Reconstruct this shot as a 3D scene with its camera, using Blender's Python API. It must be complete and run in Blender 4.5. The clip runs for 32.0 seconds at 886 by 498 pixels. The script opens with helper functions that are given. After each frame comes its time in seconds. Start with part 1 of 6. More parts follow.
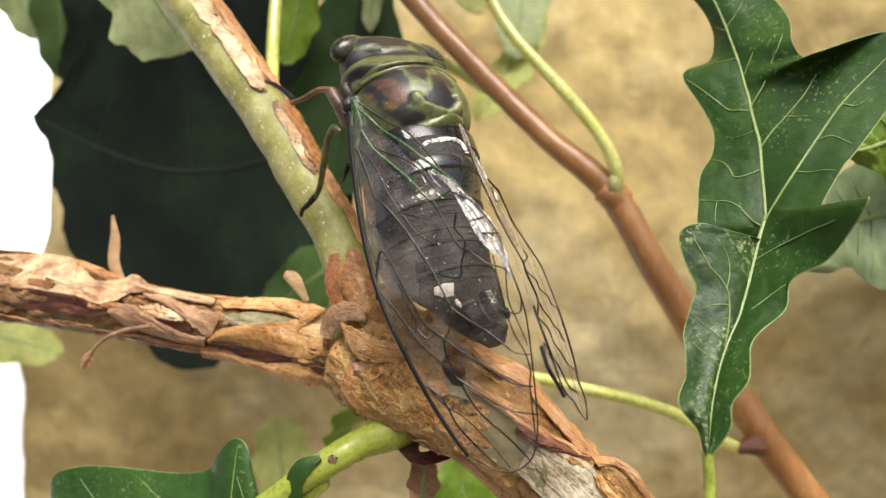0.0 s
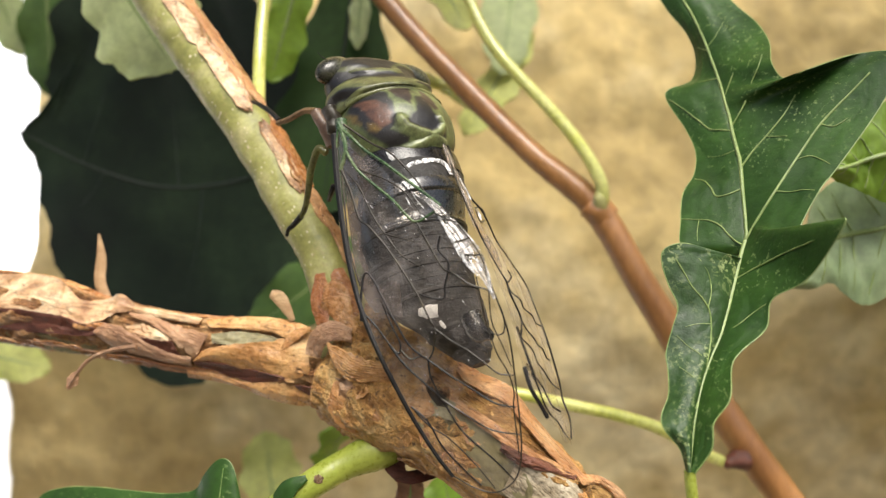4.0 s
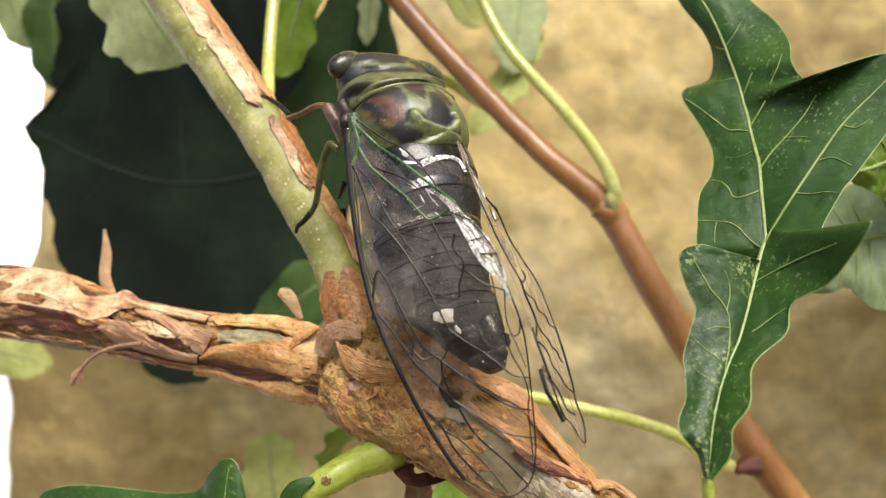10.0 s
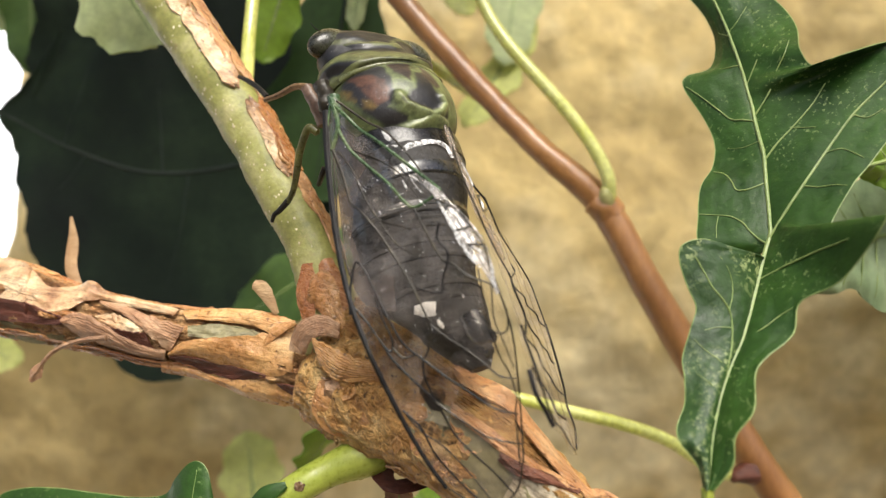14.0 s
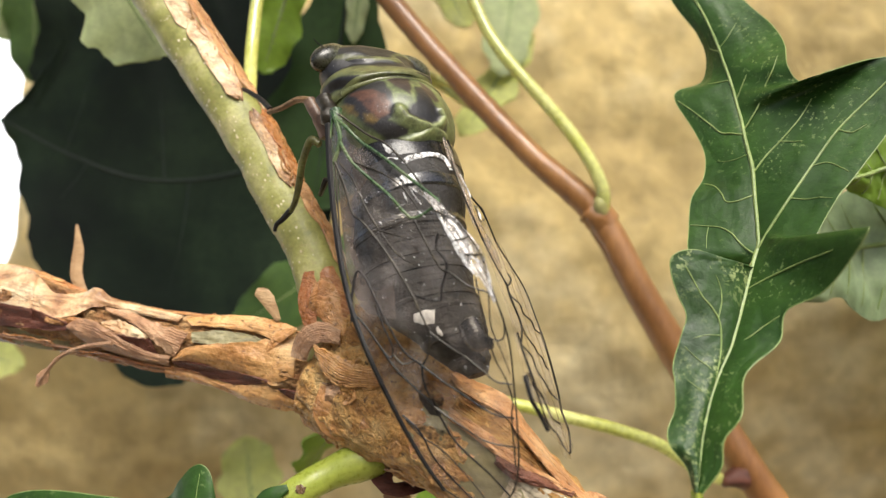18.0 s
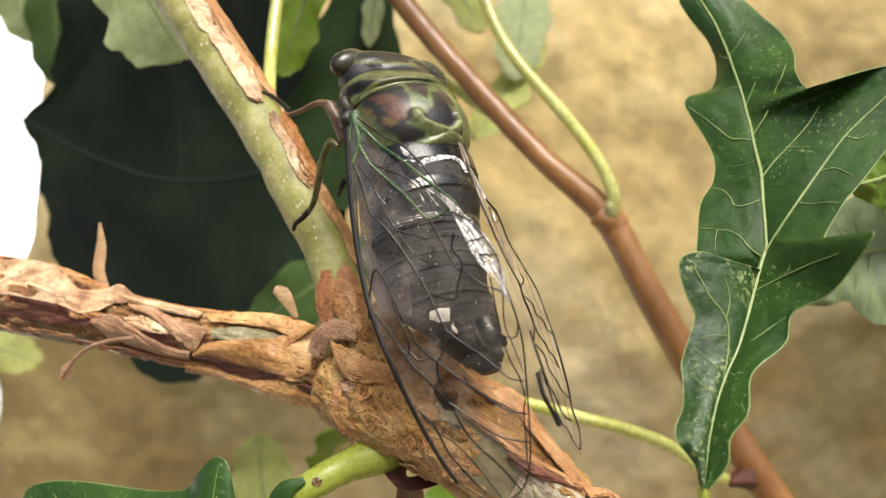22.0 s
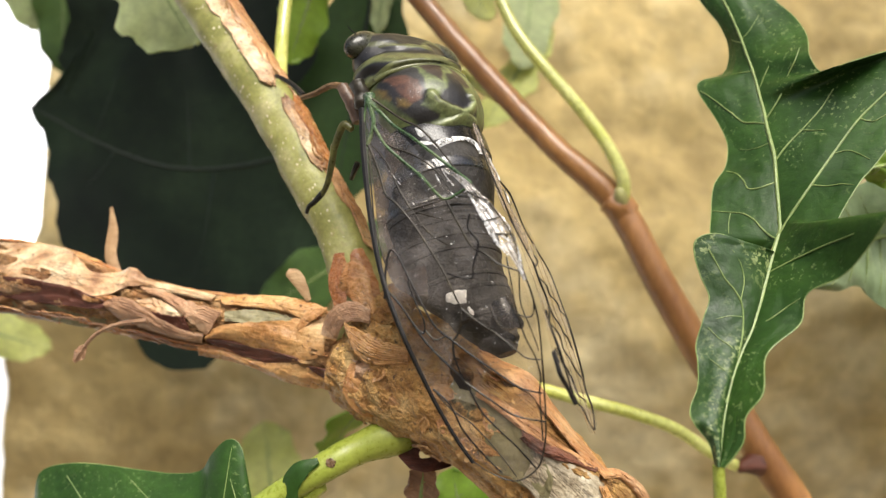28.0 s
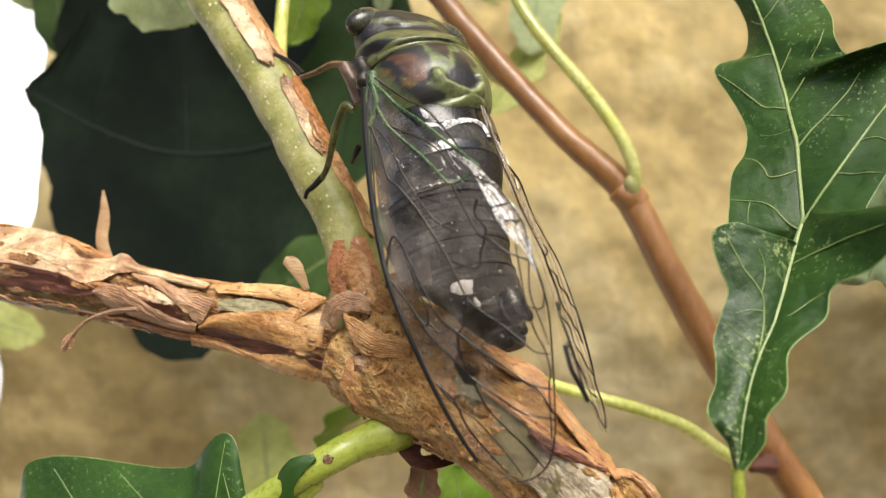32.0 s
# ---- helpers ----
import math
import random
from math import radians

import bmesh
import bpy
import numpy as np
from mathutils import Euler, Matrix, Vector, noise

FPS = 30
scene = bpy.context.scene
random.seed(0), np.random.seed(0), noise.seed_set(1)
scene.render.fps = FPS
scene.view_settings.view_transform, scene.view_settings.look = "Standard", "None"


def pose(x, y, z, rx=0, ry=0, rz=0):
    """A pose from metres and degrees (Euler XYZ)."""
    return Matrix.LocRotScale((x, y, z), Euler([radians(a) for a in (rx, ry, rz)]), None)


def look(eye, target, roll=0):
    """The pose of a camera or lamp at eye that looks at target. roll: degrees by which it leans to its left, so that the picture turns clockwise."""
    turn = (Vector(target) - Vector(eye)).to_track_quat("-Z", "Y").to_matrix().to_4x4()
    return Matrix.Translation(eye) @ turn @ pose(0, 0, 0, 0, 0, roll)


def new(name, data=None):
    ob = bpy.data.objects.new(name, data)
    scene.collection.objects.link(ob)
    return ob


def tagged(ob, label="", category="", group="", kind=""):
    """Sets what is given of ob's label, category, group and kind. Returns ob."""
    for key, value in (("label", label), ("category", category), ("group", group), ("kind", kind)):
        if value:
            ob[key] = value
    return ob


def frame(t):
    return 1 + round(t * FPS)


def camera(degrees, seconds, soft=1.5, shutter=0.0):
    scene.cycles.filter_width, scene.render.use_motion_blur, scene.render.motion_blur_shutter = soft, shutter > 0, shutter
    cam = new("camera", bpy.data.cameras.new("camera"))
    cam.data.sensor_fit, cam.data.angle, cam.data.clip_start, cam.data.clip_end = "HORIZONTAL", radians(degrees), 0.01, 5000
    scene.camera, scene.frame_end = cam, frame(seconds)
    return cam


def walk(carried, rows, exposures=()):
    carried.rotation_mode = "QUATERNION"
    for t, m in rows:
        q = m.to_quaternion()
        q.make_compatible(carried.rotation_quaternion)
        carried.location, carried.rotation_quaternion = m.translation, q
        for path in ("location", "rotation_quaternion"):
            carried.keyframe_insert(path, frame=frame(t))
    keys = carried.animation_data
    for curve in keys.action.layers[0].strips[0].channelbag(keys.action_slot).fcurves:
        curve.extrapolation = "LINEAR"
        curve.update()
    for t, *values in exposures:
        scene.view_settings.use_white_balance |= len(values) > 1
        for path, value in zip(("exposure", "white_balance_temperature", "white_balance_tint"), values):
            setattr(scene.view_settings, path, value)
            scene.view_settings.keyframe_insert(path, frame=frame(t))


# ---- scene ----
# Camera: handheld close-up; millimetres from the first eye, then degrees.
MM = 0.001
EYE = 1.0
cam = camera(61.2, 32.0, soft=1.3)
cam.data.dof.use_dof = True
cam.data.dof.focus_distance = 0.0612
cam.data.dof.aperture_fstop = 30.0
ROWS = [
    (0, 0.000, -0.000, 0.000, -0.005, 0.041, 0.004),
    (0.5, 0.051, -0.176, 0.217, -0.033, 0.087, 0.066),
    (1, 0.119, -0.151, 0.480, -0.086, 0.167, 0.050),
    (1.5, 0.667, -0.283, 0.827, -0.541, 0.543, 0.227),
    (2, 0.495, -0.172, 0.666, -0.500, 0.541, 0.213),
    (2.5, 0.779, -0.346, 0.978, -0.539, 0.643, 0.249),
    (3, 0.717, -0.458, 0.895, -0.635, 0.786, 0.251),
    (3.5, 0.629, -0.430, 0.923, -0.600, 0.697, 0.266),
    (5.5, 0.675, -0.316, 1.161, -0.645, 0.821, 0.244),
    (6, 0.855, -0.138, 1.387, -0.637, 0.839, 0.257),
    (6.5, 0.960, 0.082, 1.446, -0.680, 0.993, 0.187),
    (7, 0.604, 0.410, 1.783, -0.720, 0.919, 0.052),
    (7.5, 0.521, 0.478, 1.408, -0.764, 1.117, -0.031),
    (8, 0.335, 0.503, 1.111, -0.797, 0.983, -0.157),
    (8.5, 0.258, 0.588, 1.030, -0.777, 0.925, -0.206),
    (9, 0.278, 0.598, 1.039, -0.769, 0.994, -0.252),
    (9.5, 0.101, 0.680, 1.131, -0.754, 0.940, -0.343),
    (10, -0.423, 0.756, 0.787, -0.606, 0.778, -0.428),
    (10.5, -0.131, 1.525, 0.092, -0.461, 0.549, -0.467),
    (11, 0.270, 2.129, -0.207, -0.408, 0.479, -0.898),
    (11.5, 0.768, 3.134, -0.253, -0.487, 0.421, -0.997),
    (12, 0.428, 3.919, -0.045, -0.848, 0.617, -0.895),
    (12.5, 0.183, 4.435, -0.092, -1.035, 0.640, -1.051),
    (13, -0.140, 4.896, -0.449, -1.005, 0.518, -1.281),
    (13.5, 0.056, 4.873, -0.058, -1.144, 0.763, -1.270),
    (14, 0.215, 4.709, 0.125, -1.238, 0.849, -1.209),
    (14.5, 0.087, 4.562, 0.026, -1.347, 1.041, -1.182),
    (16.5, 0.223, 4.193, 0.418, -1.466, 1.288, -1.125),
    (17, 0.387, 4.025, 0.429, -1.438, 1.307, -1.096),
    (17.5, 0.212, 3.618, 0.185, -1.511, 1.273, -1.338),
    (18, -0.040, 2.961, 0.380, -1.560, 1.286, -1.374),
    (18.5, 0.145, 2.562, 0.941, -1.527, 1.541, -1.206),
    (19, 0.199, 2.220, 0.698, -1.408, 1.598, -1.536),
    (19.5, -0.052, 2.386, 0.566, -1.385, 1.622, -1.642),
    (20, -0.116, 2.229, 0.267, -1.359, 1.585, -1.829),
    (20.5, -0.183, 1.981, 0.180, -1.315, 1.468, -1.862),
    (21, -0.593, 1.783, -0.041, -1.054, 1.340, -1.926),
    (21.5, -0.588, 1.660, 0.020, -0.981, 1.356, -1.919),
    (22, -0.623, 1.325, 0.103, -0.956, 1.494, -1.931),
    (22.5, -0.642, 1.352, -0.028, -0.935, 1.556, -2.080),
    (23, -0.844, 1.435, -0.305, -0.984, 1.552, -2.015),
    (23.5, -0.818, 1.461, -0.189, -0.956, 1.378, -2.037),
    (24, -1.098, 1.300, -0.551, -0.963, 1.411, -2.026),
    (24.5, -1.262, 1.101, -0.517, -0.966, 1.267, -2.004),
    (25, -1.104, 1.084, -0.594, -0.913, 1.278, -2.063),
    (25.5, -1.157, 1.059, -0.769, -0.879, 1.275, -2.042),
    (27.5, -1.327, 1.160, -1.106, -0.857, 1.134, -2.118),
    (28, -1.680, 1.243, -1.084, -0.898, 1.160, -2.031),
    (28.5, -2.046, 1.218, -1.433, -0.881, 1.009, -2.240),
    (29, -2.268, 1.552, -1.509, -0.856, 0.934, -2.243),
    (29.5, -2.272, 1.982, -1.788, -0.840, 0.888, -2.468),
    (30, -2.304, 2.095, -1.915, -0.896, 0.871, -2.474),
    (30.5, -2.053, 2.033, -1.776, -0.950, 0.894, -2.389),
    (31, -2.058, 2.172, -1.832, -1.002, 0.912, -2.479),
    (31.5, -1.777, 3.426, -1.976, -0.916, 0.761, -2.395),
    (32, -1.917, 4.219, -1.396, -0.829, 0.565, -2.609),
]
walk(cam, [(t, pose(x * MM, y * MM, EYE + z * MM, 90 + pitch, roll, yaw)) for t, x, y, z, yaw, pitch, roll in ROWS])

# ---- light ----
scene.view_settings.exposure = 0.28
world = bpy.data.worlds.new("sky")
scene.world = world
world.use_nodes = True
sky = world.node_tree.nodes.new("ShaderNodeTexSky")
sky.sky_type = "NISHITA"
sky.sun_disc = False
sky.dust_density = 6.0
sky.sun_elevation, sky.sun_rotation = radians(56), radians(168)
world.node_tree.links.new(sky.outputs[0], world.node_tree.nodes["Background"].inputs[0])
world.node_tree.nodes["Background"].inputs[1].default_value = 0.12
sun = new("sun", bpy.data.lights.new("sun", "SUN"))
sun.data.energy, sun.data.angle, sun.data.color = 3.6, radians(36), (1.0, 0.975, 0.9)
sun.matrix_world = look((0.2, -0.93, 2.4), (0, 0, 1.0))


# ---- helpers for building; all shapes are written in millimetres from the first eye ----
ORIGIN = {}


def lerp(a, b, f):
    return a + (b - a) * f


def curve_at(values, f):
    """A smooth value or vector along evenly spaced control values, f from 0 to 1."""
    n = len(values) - 1
    x = min(max(f, 0.0), 1.0) * n
    i = min(int(x), n - 1)
    f = x - i
    p1, p2 = values[i], values[i + 1]
    p0, p3 = values[max(i - 1, 0)], values[min(i + 2, n)]
    return p1 + ((p2 - p0) + ((2 * p0 - 5 * p1 + 4 * p2 - p3) + (3 * p1 - 3 * p2 + p3 - p0) * f) * f) * f * 0.5


def profile(pairs, f):
    """A smooth value from (f, value) pairs."""
    for (a, u), (b, v) in zip(pairs, pairs[1:]):
        if f <= b:
            k = (f - a) / max(b - a, 1e-6)
            k = min(max(k, 0), 1)
            return lerp(u, v, k * k * (3 - 2 * k))
    return pairs[-1][1]


def thing(name, base, label, category, group=""):
    ob = new(name)
    ob.empty_display_size = 0.005
    b = Vector(base)
    ob.location = b * MM + Vector((0, 0, EYE))
    ORIGIN[ob.name] = b
    return tagged(ob, label, category, group)


def part(name, bm, material, parent, label="", smooth=True, pivot=None):
    """Links bm (millimetres) as one mesh object under parent."""
    here = ORIGIN[parent.name]
    origin = Vector(pivot) if pivot is not None else here
    for v in bm.verts:
        v.co = (v.co - origin) * MM
    bmesh.ops.recalc_face_normals(bm, faces=bm.faces)
    for e in bm.edges:
        if len(e.link_faces) == 2 and e.calc_face_angle(0) > 0.75:
            e.smooth = False
    data = bpy.data.meshes.new(name)
    bm.to_mesh(data)
    bm.free()
    data.materials.append(material)
    if smooth:
        data.polygons.foreach_set("use_smooth", [True] * len(data.polygons))
    ob = new(name, data)
    ob.parent = parent
    ob.location = (origin - here) * MM
    ORIGIN[ob.name] = origin
    return tagged(ob, label)


def structure(name, bm, material, label, category):
    data = bpy.data.meshes.new(name)
    bmesh.ops.recalc_face_normals(bm, faces=bm.faces)
    bm.to_mesh(data)
    bm.free()
    data.materials.append(material)
    return tagged(new(name, data), label, category, kind="structure")


class Path:
    """A smooth line with radii; angle 0 looks towards -y, 90 degrees to the line's own left."""

    def __init__(self, points, radii):
        self.p = [Vector(p) for p in points]
        self.r = [float(r) for r in radii]

    def at(self, f):
        pos = curve_at(self.p, f)
        a, b = curve_at(self.p, max(f - 0.01, 0)), curve_at(self.p, min(f + 0.01, 1))
        t = (b - a).normalized()
        n = Vector((0, -1, 0))
        n = n - t * n.dot(t)
        if n.length < 0.05:
            n = Vector((1, 0, 0)) - t * t.x
        n.normalize()
        return pos, t, n, t.cross(n), curve_at(self.r, f)

    def skin(self, f, angle, extra=0.0):
        pos, t, n, s, r = self.at(f)
        return pos + (n * math.cos(angle) + s * math.sin(angle)) * (r + extra)

    def length(self):
        q = [curve_at(self.p, i / 40) for i in range(41)]
        return sum((b - a).length for a, b in zip(q, q[1:]))


def tube(path, seg=12, n=30, rough=0.0, grain=1.0, seed=0, shape=None, round_ends=True):
    """A closed skin round a path; rough in millimetres, grain in lumps per millimetre."""
    bm = bmesh.new()
    rings = []
    for i in range(n + 1):
        f = i / n
        ring = []
        for j in range(seg):
            a = 2 * math.pi * j / seg
            e = shape(f, a) if shape else 0.0
            p = path.skin(f, a, e)
            if rough:
                d = noise.noise(p * grain + Vector((seed, 0, 0))) + 0.5 * noise.noise(p * grain * 2.7 + Vector((0, seed, 0))) + 0.3 * noise.noise(p * grain * 6.3)
                p = path.skin(f, a, e + rough * d)
            ring.append(bm.verts.new(p))
        rings.append(ring)
    for a, b in zip(rings, rings[1:]):
        for j in range(seg):
            k = (j + 1) % seg
            bm.faces.new((a[j], a[k], b[k], b[j]))
    for f, ring, way in ((0, rings[0], -1), (1, rings[-1], 1)):
        pos, t, _, _, r = path.at(f)
        tip = bm.verts.new(pos + t * (way * r * (0.6 if round_ends else 0.05)))
        for j in range(seg):
            bm.faces.new((ring[j], ring[(j + 1) % seg], tip))
    return bm


def wire(points, r0, r1=None, seg=6, n=None):
    """A slim tapered tube."""
    r1 = r0 if r1 is None else r1
    k = len(points)
    return tube(Path(points, [lerp(r0, r1, i / max(k - 1, 1)) for i in range(k)]), seg, n or max(4, 4 * (k - 1)))


def sheet(rows, thick):
    """A thin solid from a grid of points."""
    bm = bmesh.new()
    grid = [[Vector(p) for p in row] for row in rows]
    h, w = len(grid), len(grid[0])
    top, low = [], []
    for i in range(h):
        a, b = [], []
        for j in range(w):
            du = grid[i][min(j + 1, w - 1)] - grid[i][max(j - 1, 0)]
            dv = grid[min(i + 1, h - 1)][j] - grid[max(i - 1, 0)][j]
            nn = du.cross(dv)
            nn = nn.normalized() if nn.length > 1e-9 else Vector((0, -1, 0))
            a.append(bm.verts.new(grid[i][j] + nn * thick / 2))
            b.append(bm.verts.new(grid[i][j] - nn * thick / 2))
        top.append(a)
        low.append(b)
    for i in range(h - 1):
        for j in range(w - 1):
            bm.faces.new((top[i][j], top[i][j + 1], top[i + 1][j + 1], top[i + 1][j]))
            bm.faces.new((low[i][j], low[i + 1][j], low[i + 1][j + 1], low[i][j + 1]))
    for i in range(h - 1):
        for j in (0, w - 1):
            bm.faces.new((top[i][j], top[i + 1][j], low[i + 1][j], low[i][j]))
    for j in range(w - 1):
        for i in (0, h - 1):
            bm.faces.new((top[i][j], low[i][j], low[i][j + 1], top[i][j + 1]))
    return bm


# ---- materials ----
def nodes_of(name):
    m = bpy.data.materials.new(name)
    m.use_nodes = True
    t = m.node_tree
    b = t.nodes["Principled BSDF"]
    return m, t, b


def node(t, kind, **inputs):
    n = t.nodes.new("ShaderNode" + kind)
    for k, v in inputs.items():
        n.inputs[k.replace("_", " ")].default_value = v
    return n


def texture(t, scale, detail=6.0, stretch=(1, 1, 1), turn=(0, 0, 0), rough=0.6):
    co = t.nodes.new("ShaderNodeTexCoord")
    mp = node(t, "Mapping")
    mp.inputs["Scale"].default_value = stretch
    mp.inputs["Rotation"].default_value = turn
    tx = node(t, "TexNoise", Scale=scale, Detail=detail, Roughness=rough)
    t.links.new(co.outputs["Object"], mp.inputs[0])
    t.links.new(mp.outputs[0], tx.inputs[0])
    return tx


def ramp(t, source, stops):
    r = t.nodes.new("ShaderNodeValToRGB")
    e = r.color_ramp.elements
    while len(e) < len(stops):
        e.new(0.5)
    for el, (p, c) in zip(e, stops):
        el.position = p
        el.color = (*c, 1) if len(c) == 3 else c
    t.links.new(source, r.inputs[0])
    return r


def mixed(t, mode, fac, a, b):
    m = t.nodes.new("ShaderNodeMix")
    m.data_type, m.blend_type = "RGBA", mode
    for sock, v in ((m.inputs[0], fac), (m.inputs[6], a), (m.inputs[7], b)):
        if hasattr(v, "node"):
            t.links.new(v, sock)
        else:
            sock.default_value = v if not isinstance(v, tuple) or len(v) == 4 else (*v, 1)
    return m.outputs[2]


def surface(name, stops, grain=900.0, rough=0.55, relief=0.3, fine=4000.0, stretch=(1, 1, 1), turn=(0, 0, 0), specks=None, cluster=0.0,
            vary=0.0, tints=None, tone_amount=0.7, through_light=0.0, depth=0.0002, spec=0.5, coat=0.0, cracks=None):
    """A natural surface: colours over coarse noise, finer grain in colour and relief, optional specks, optional light passing through; cracks: (scale, length, angle, amount)."""
    m, t, b = nodes_of(name)
    coarse = texture(t, grain, 5, stretch, turn)
    small = texture(t, fine, 6, stretch, turn)
    col = ramp(t, coarse.outputs[0], stops).outputs[0]
    tone = ramp(t, small.outputs[0], [(0.25, (0.62, 0.62, 0.62)), (0.75, (1.25, 1.25, 1.25))]).outputs[0]
    col = mixed(t, "MULTIPLY", tone_amount, col, tone)
    if specks:
        scale, low, high, colour, amount = specks
        sp = texture(t, scale, 4, (1, 1, 1), (0.3, 0.5, 0.1), 0.7)
        mask = ramp(t, sp.outputs[0], [(low, (0, 0, 0)), (high, (amount, amount, amount))]).outputs[0]
        if cluster:
            where_ = texture(t, cluster, 2, (1, 1, 1), (0.9, 0.2, 0.4))
            mask = mixed(t, "MULTIPLY", 1.0, mask, ramp(t, where_.outputs[0], [(0.42, (0, 0, 0)), (0.6, (1, 1, 1))]).outputs[0])
        col = mixed(t, "MIX", mask, col, colour)
    if vary:
        info = t.nodes.new("ShaderNodeObjectInfo")
        v = ramp(t, info.outputs["Random"], [(0.0, (1 - vary,) * 3), (1.0, (1 + vary,) * 3)]).outputs[0]
        col = mixed(t, "MULTIPLY", 1.0, col, v)
    if tints:
        info = t.nodes.new("ShaderNodeObjectInfo")
        v = ramp(t, info.outputs["Random"], tints)
        v.color_ramp.interpolation = "CONSTANT"
        col = mixed(t, "MULTIPLY", 1.0, col, v.outputs[0])
    crack = None
    if cracks:
        scale, long, angle, amount = cracks
        co = t.nodes.new("ShaderNodeTexCoord")
        mp = node(t, "Mapping")
        mp.vector_type = "TEXTURE"
        mp.inputs["Scale"].default_value = (long, 1, 1)
        mp.inputs["Rotation"].default_value = (0, radians(angle), 0)
        tx = node(t, "TexNoise", Scale=scale, Detail=5.0, Roughness=0.65, Distortion=0.5)
        t.links.new(co.outputs["Object"], mp.inputs[0])
        t.links.new(mp.outputs[0], tx.inputs[0])
        off = t.nodes.new("ShaderNodeMath")
        off.operation = "SUBTRACT"
        t.links.new(tx.outputs[0], off.inputs[0])
        off.inputs[1].default_value = 0.5
        fold = t.nodes.new("ShaderNodeMath")
        fold.operation = "ABSOLUTE"
        t.links.new(off.outputs[0], fold.inputs[0])
        crack = ramp(t, fold.outputs[0], [(0.0, (1 - amount, 1 - amount * 1.05, 1 - amount * 1.05)), (0.03, (0.88, 0.84, 0.8)), (0.12, (1.06, 1.06, 1.06))]).outputs[0]
        col = mixed(t, "MULTIPLY", 1.0, col, crack)
    t.links.new(col, b.inputs["Base Color"])
    rr = ramp(t, small.outputs[0], [(0.3, (max(rough - 0.12, 0.02),) * 3), (0.7, (min(rough + 0.12, 1),) * 3)])
    t.links.new(rr.outputs[0], b.inputs["Roughness"])
    b.inputs["Specular IOR Level"].default_value = spec
    b.inputs["Coat Weight"].default_value = coat
    b.inputs["Coat Roughness"].default_value = 0.12
    add = t.nodes.new("ShaderNodeMath")
    add.operation = "MULTIPLY_ADD"
    t.links.new(coarse.outputs[0], add.inputs[0])
    add.inputs[1].default_value = 1.2
    t.links.new(small.outputs[0], add.inputs[2])
    height = add.outputs[0]
    if crack:
        more = t.nodes.new("ShaderNodeMath")
        more.operation = "MULTIPLY_ADD"
        t.links.new(crack, more.inputs[0])
        more.inputs[1].default_value = 1.1
        t.links.new(height, more.inputs[2])
        height = more.outputs[0]
    bump = node(t, "Bump", Strength=relief, Distance=depth)
    t.links.new(height, bump.inputs["Height"])
    t.links.new(bump.outputs[0], b.inputs["Normal"])
    if through_light:
        tr = t.nodes.new("ShaderNodeBsdfTranslucent")
        t.links.new(mixed(t, "MULTIPLY", 1.0, col, (1.5, 1.7, 0.6, 1)), tr.inputs[0])
        mx = t.nodes.new("ShaderNodeMixShader")
        mx.inputs[0].default_value = through_light
        t.links.new(b.outputs[0], mx.inputs[1])
        t.links.new(tr.outputs[0], mx.inputs[2])
        t.links.new(mx.outputs[0], t.nodes["Material Output"].inputs[0])
    return m


PLASTER = surface("plaster", [(0.3, (0.40, 0.29, 0.115)), (0.48, (0.57, 0.435, 0.19)), (0.68, (0.76, 0.65, 0.39))], 20, 0.9, 0.3, 260, depth=0.003)
CONCRETE = surface("pale_concrete", [(0.3, (0.74, 0.73, 0.70)), (0.7, (0.86, 0.85, 0.83))], 3, 0.9, 0.3, 60, depth=0.002)
SOIL = surface("soil", [(0.3, (0.05, 0.04, 0.025)), (0.7, (0.12, 0.095, 0.06))], 20, 0.95, 0.6, 200, depth=0.01)
BARK = surface("peeling_bark", [(0.25, (0.24, 0.097, 0.0294)), (0.40, (0.50, 0.252, 0.0756)), (0.52, (0.68, 0.388, 0.126)), (0.68, (0.84, 0.582, 0.252))],
               420, 0.42, 1.0, 3200, specks=(2000, 0.6, 0.67, (0.08, 0.035, 0.02, 1), 0.85), depth=0.0006, coat=0.1, cracks=(420, 4.0, 41, 0.2))
SIDE_BARK = surface("flaking_bark", [(0.25, (0.18, 0.0679, 0.0294)), (0.42, (0.40, 0.194, 0.0756)), (0.56, (0.56, 0.32, 0.134)), (0.75, (0.72, 0.504, 0.269))],
                    420, 0.45, 1.0, 2400, specks=(1500, 0.6, 0.7, (0.05, 0.026, 0.016, 1), 0.8), depth=0.0007, cracks=(600, 4.0, 7, 0.45))
FLAKE = surface("bark_flake", [(0.25, (0.30, 0.116, 0.0378)), (0.42, (0.50, 0.238, 0.0798)), (0.56, (0.63, 0.349, 0.134)), (0.74, (0.76, 0.524, 0.26))],
                260, 0.3, 0.7, 2200, tints=[(0.0, (1.0, 0.94, 0.9)), (0.3, (0.72, 0.56, 0.5)), (0.48, (0.95, 0.9, 0.88)), (0.68, (0.86, 0.72, 0.64)), (0.86, (1.05, 1.07, 1.1))], tone_amount=0.5, depth=0.0003, specks=(1500, 0.6, 0.67, (0.08, 0.035, 0.02, 1), 0.7), coat=0.2, cracks=(520, 5.0, 20, 0.3))
GREY_FLAKE = surface("dry_scale", [(0.3, (0.28, 0.14, 0.075)), (0.55, (0.46, 0.27, 0.15)), (0.75, (0.66, 0.48, 0.32))], 260, 0.4, 0.7, 2200, vary=0.2, tone_amount=0.4, depth=0.0003, cracks=(700, 8.0, 30, 0.25))
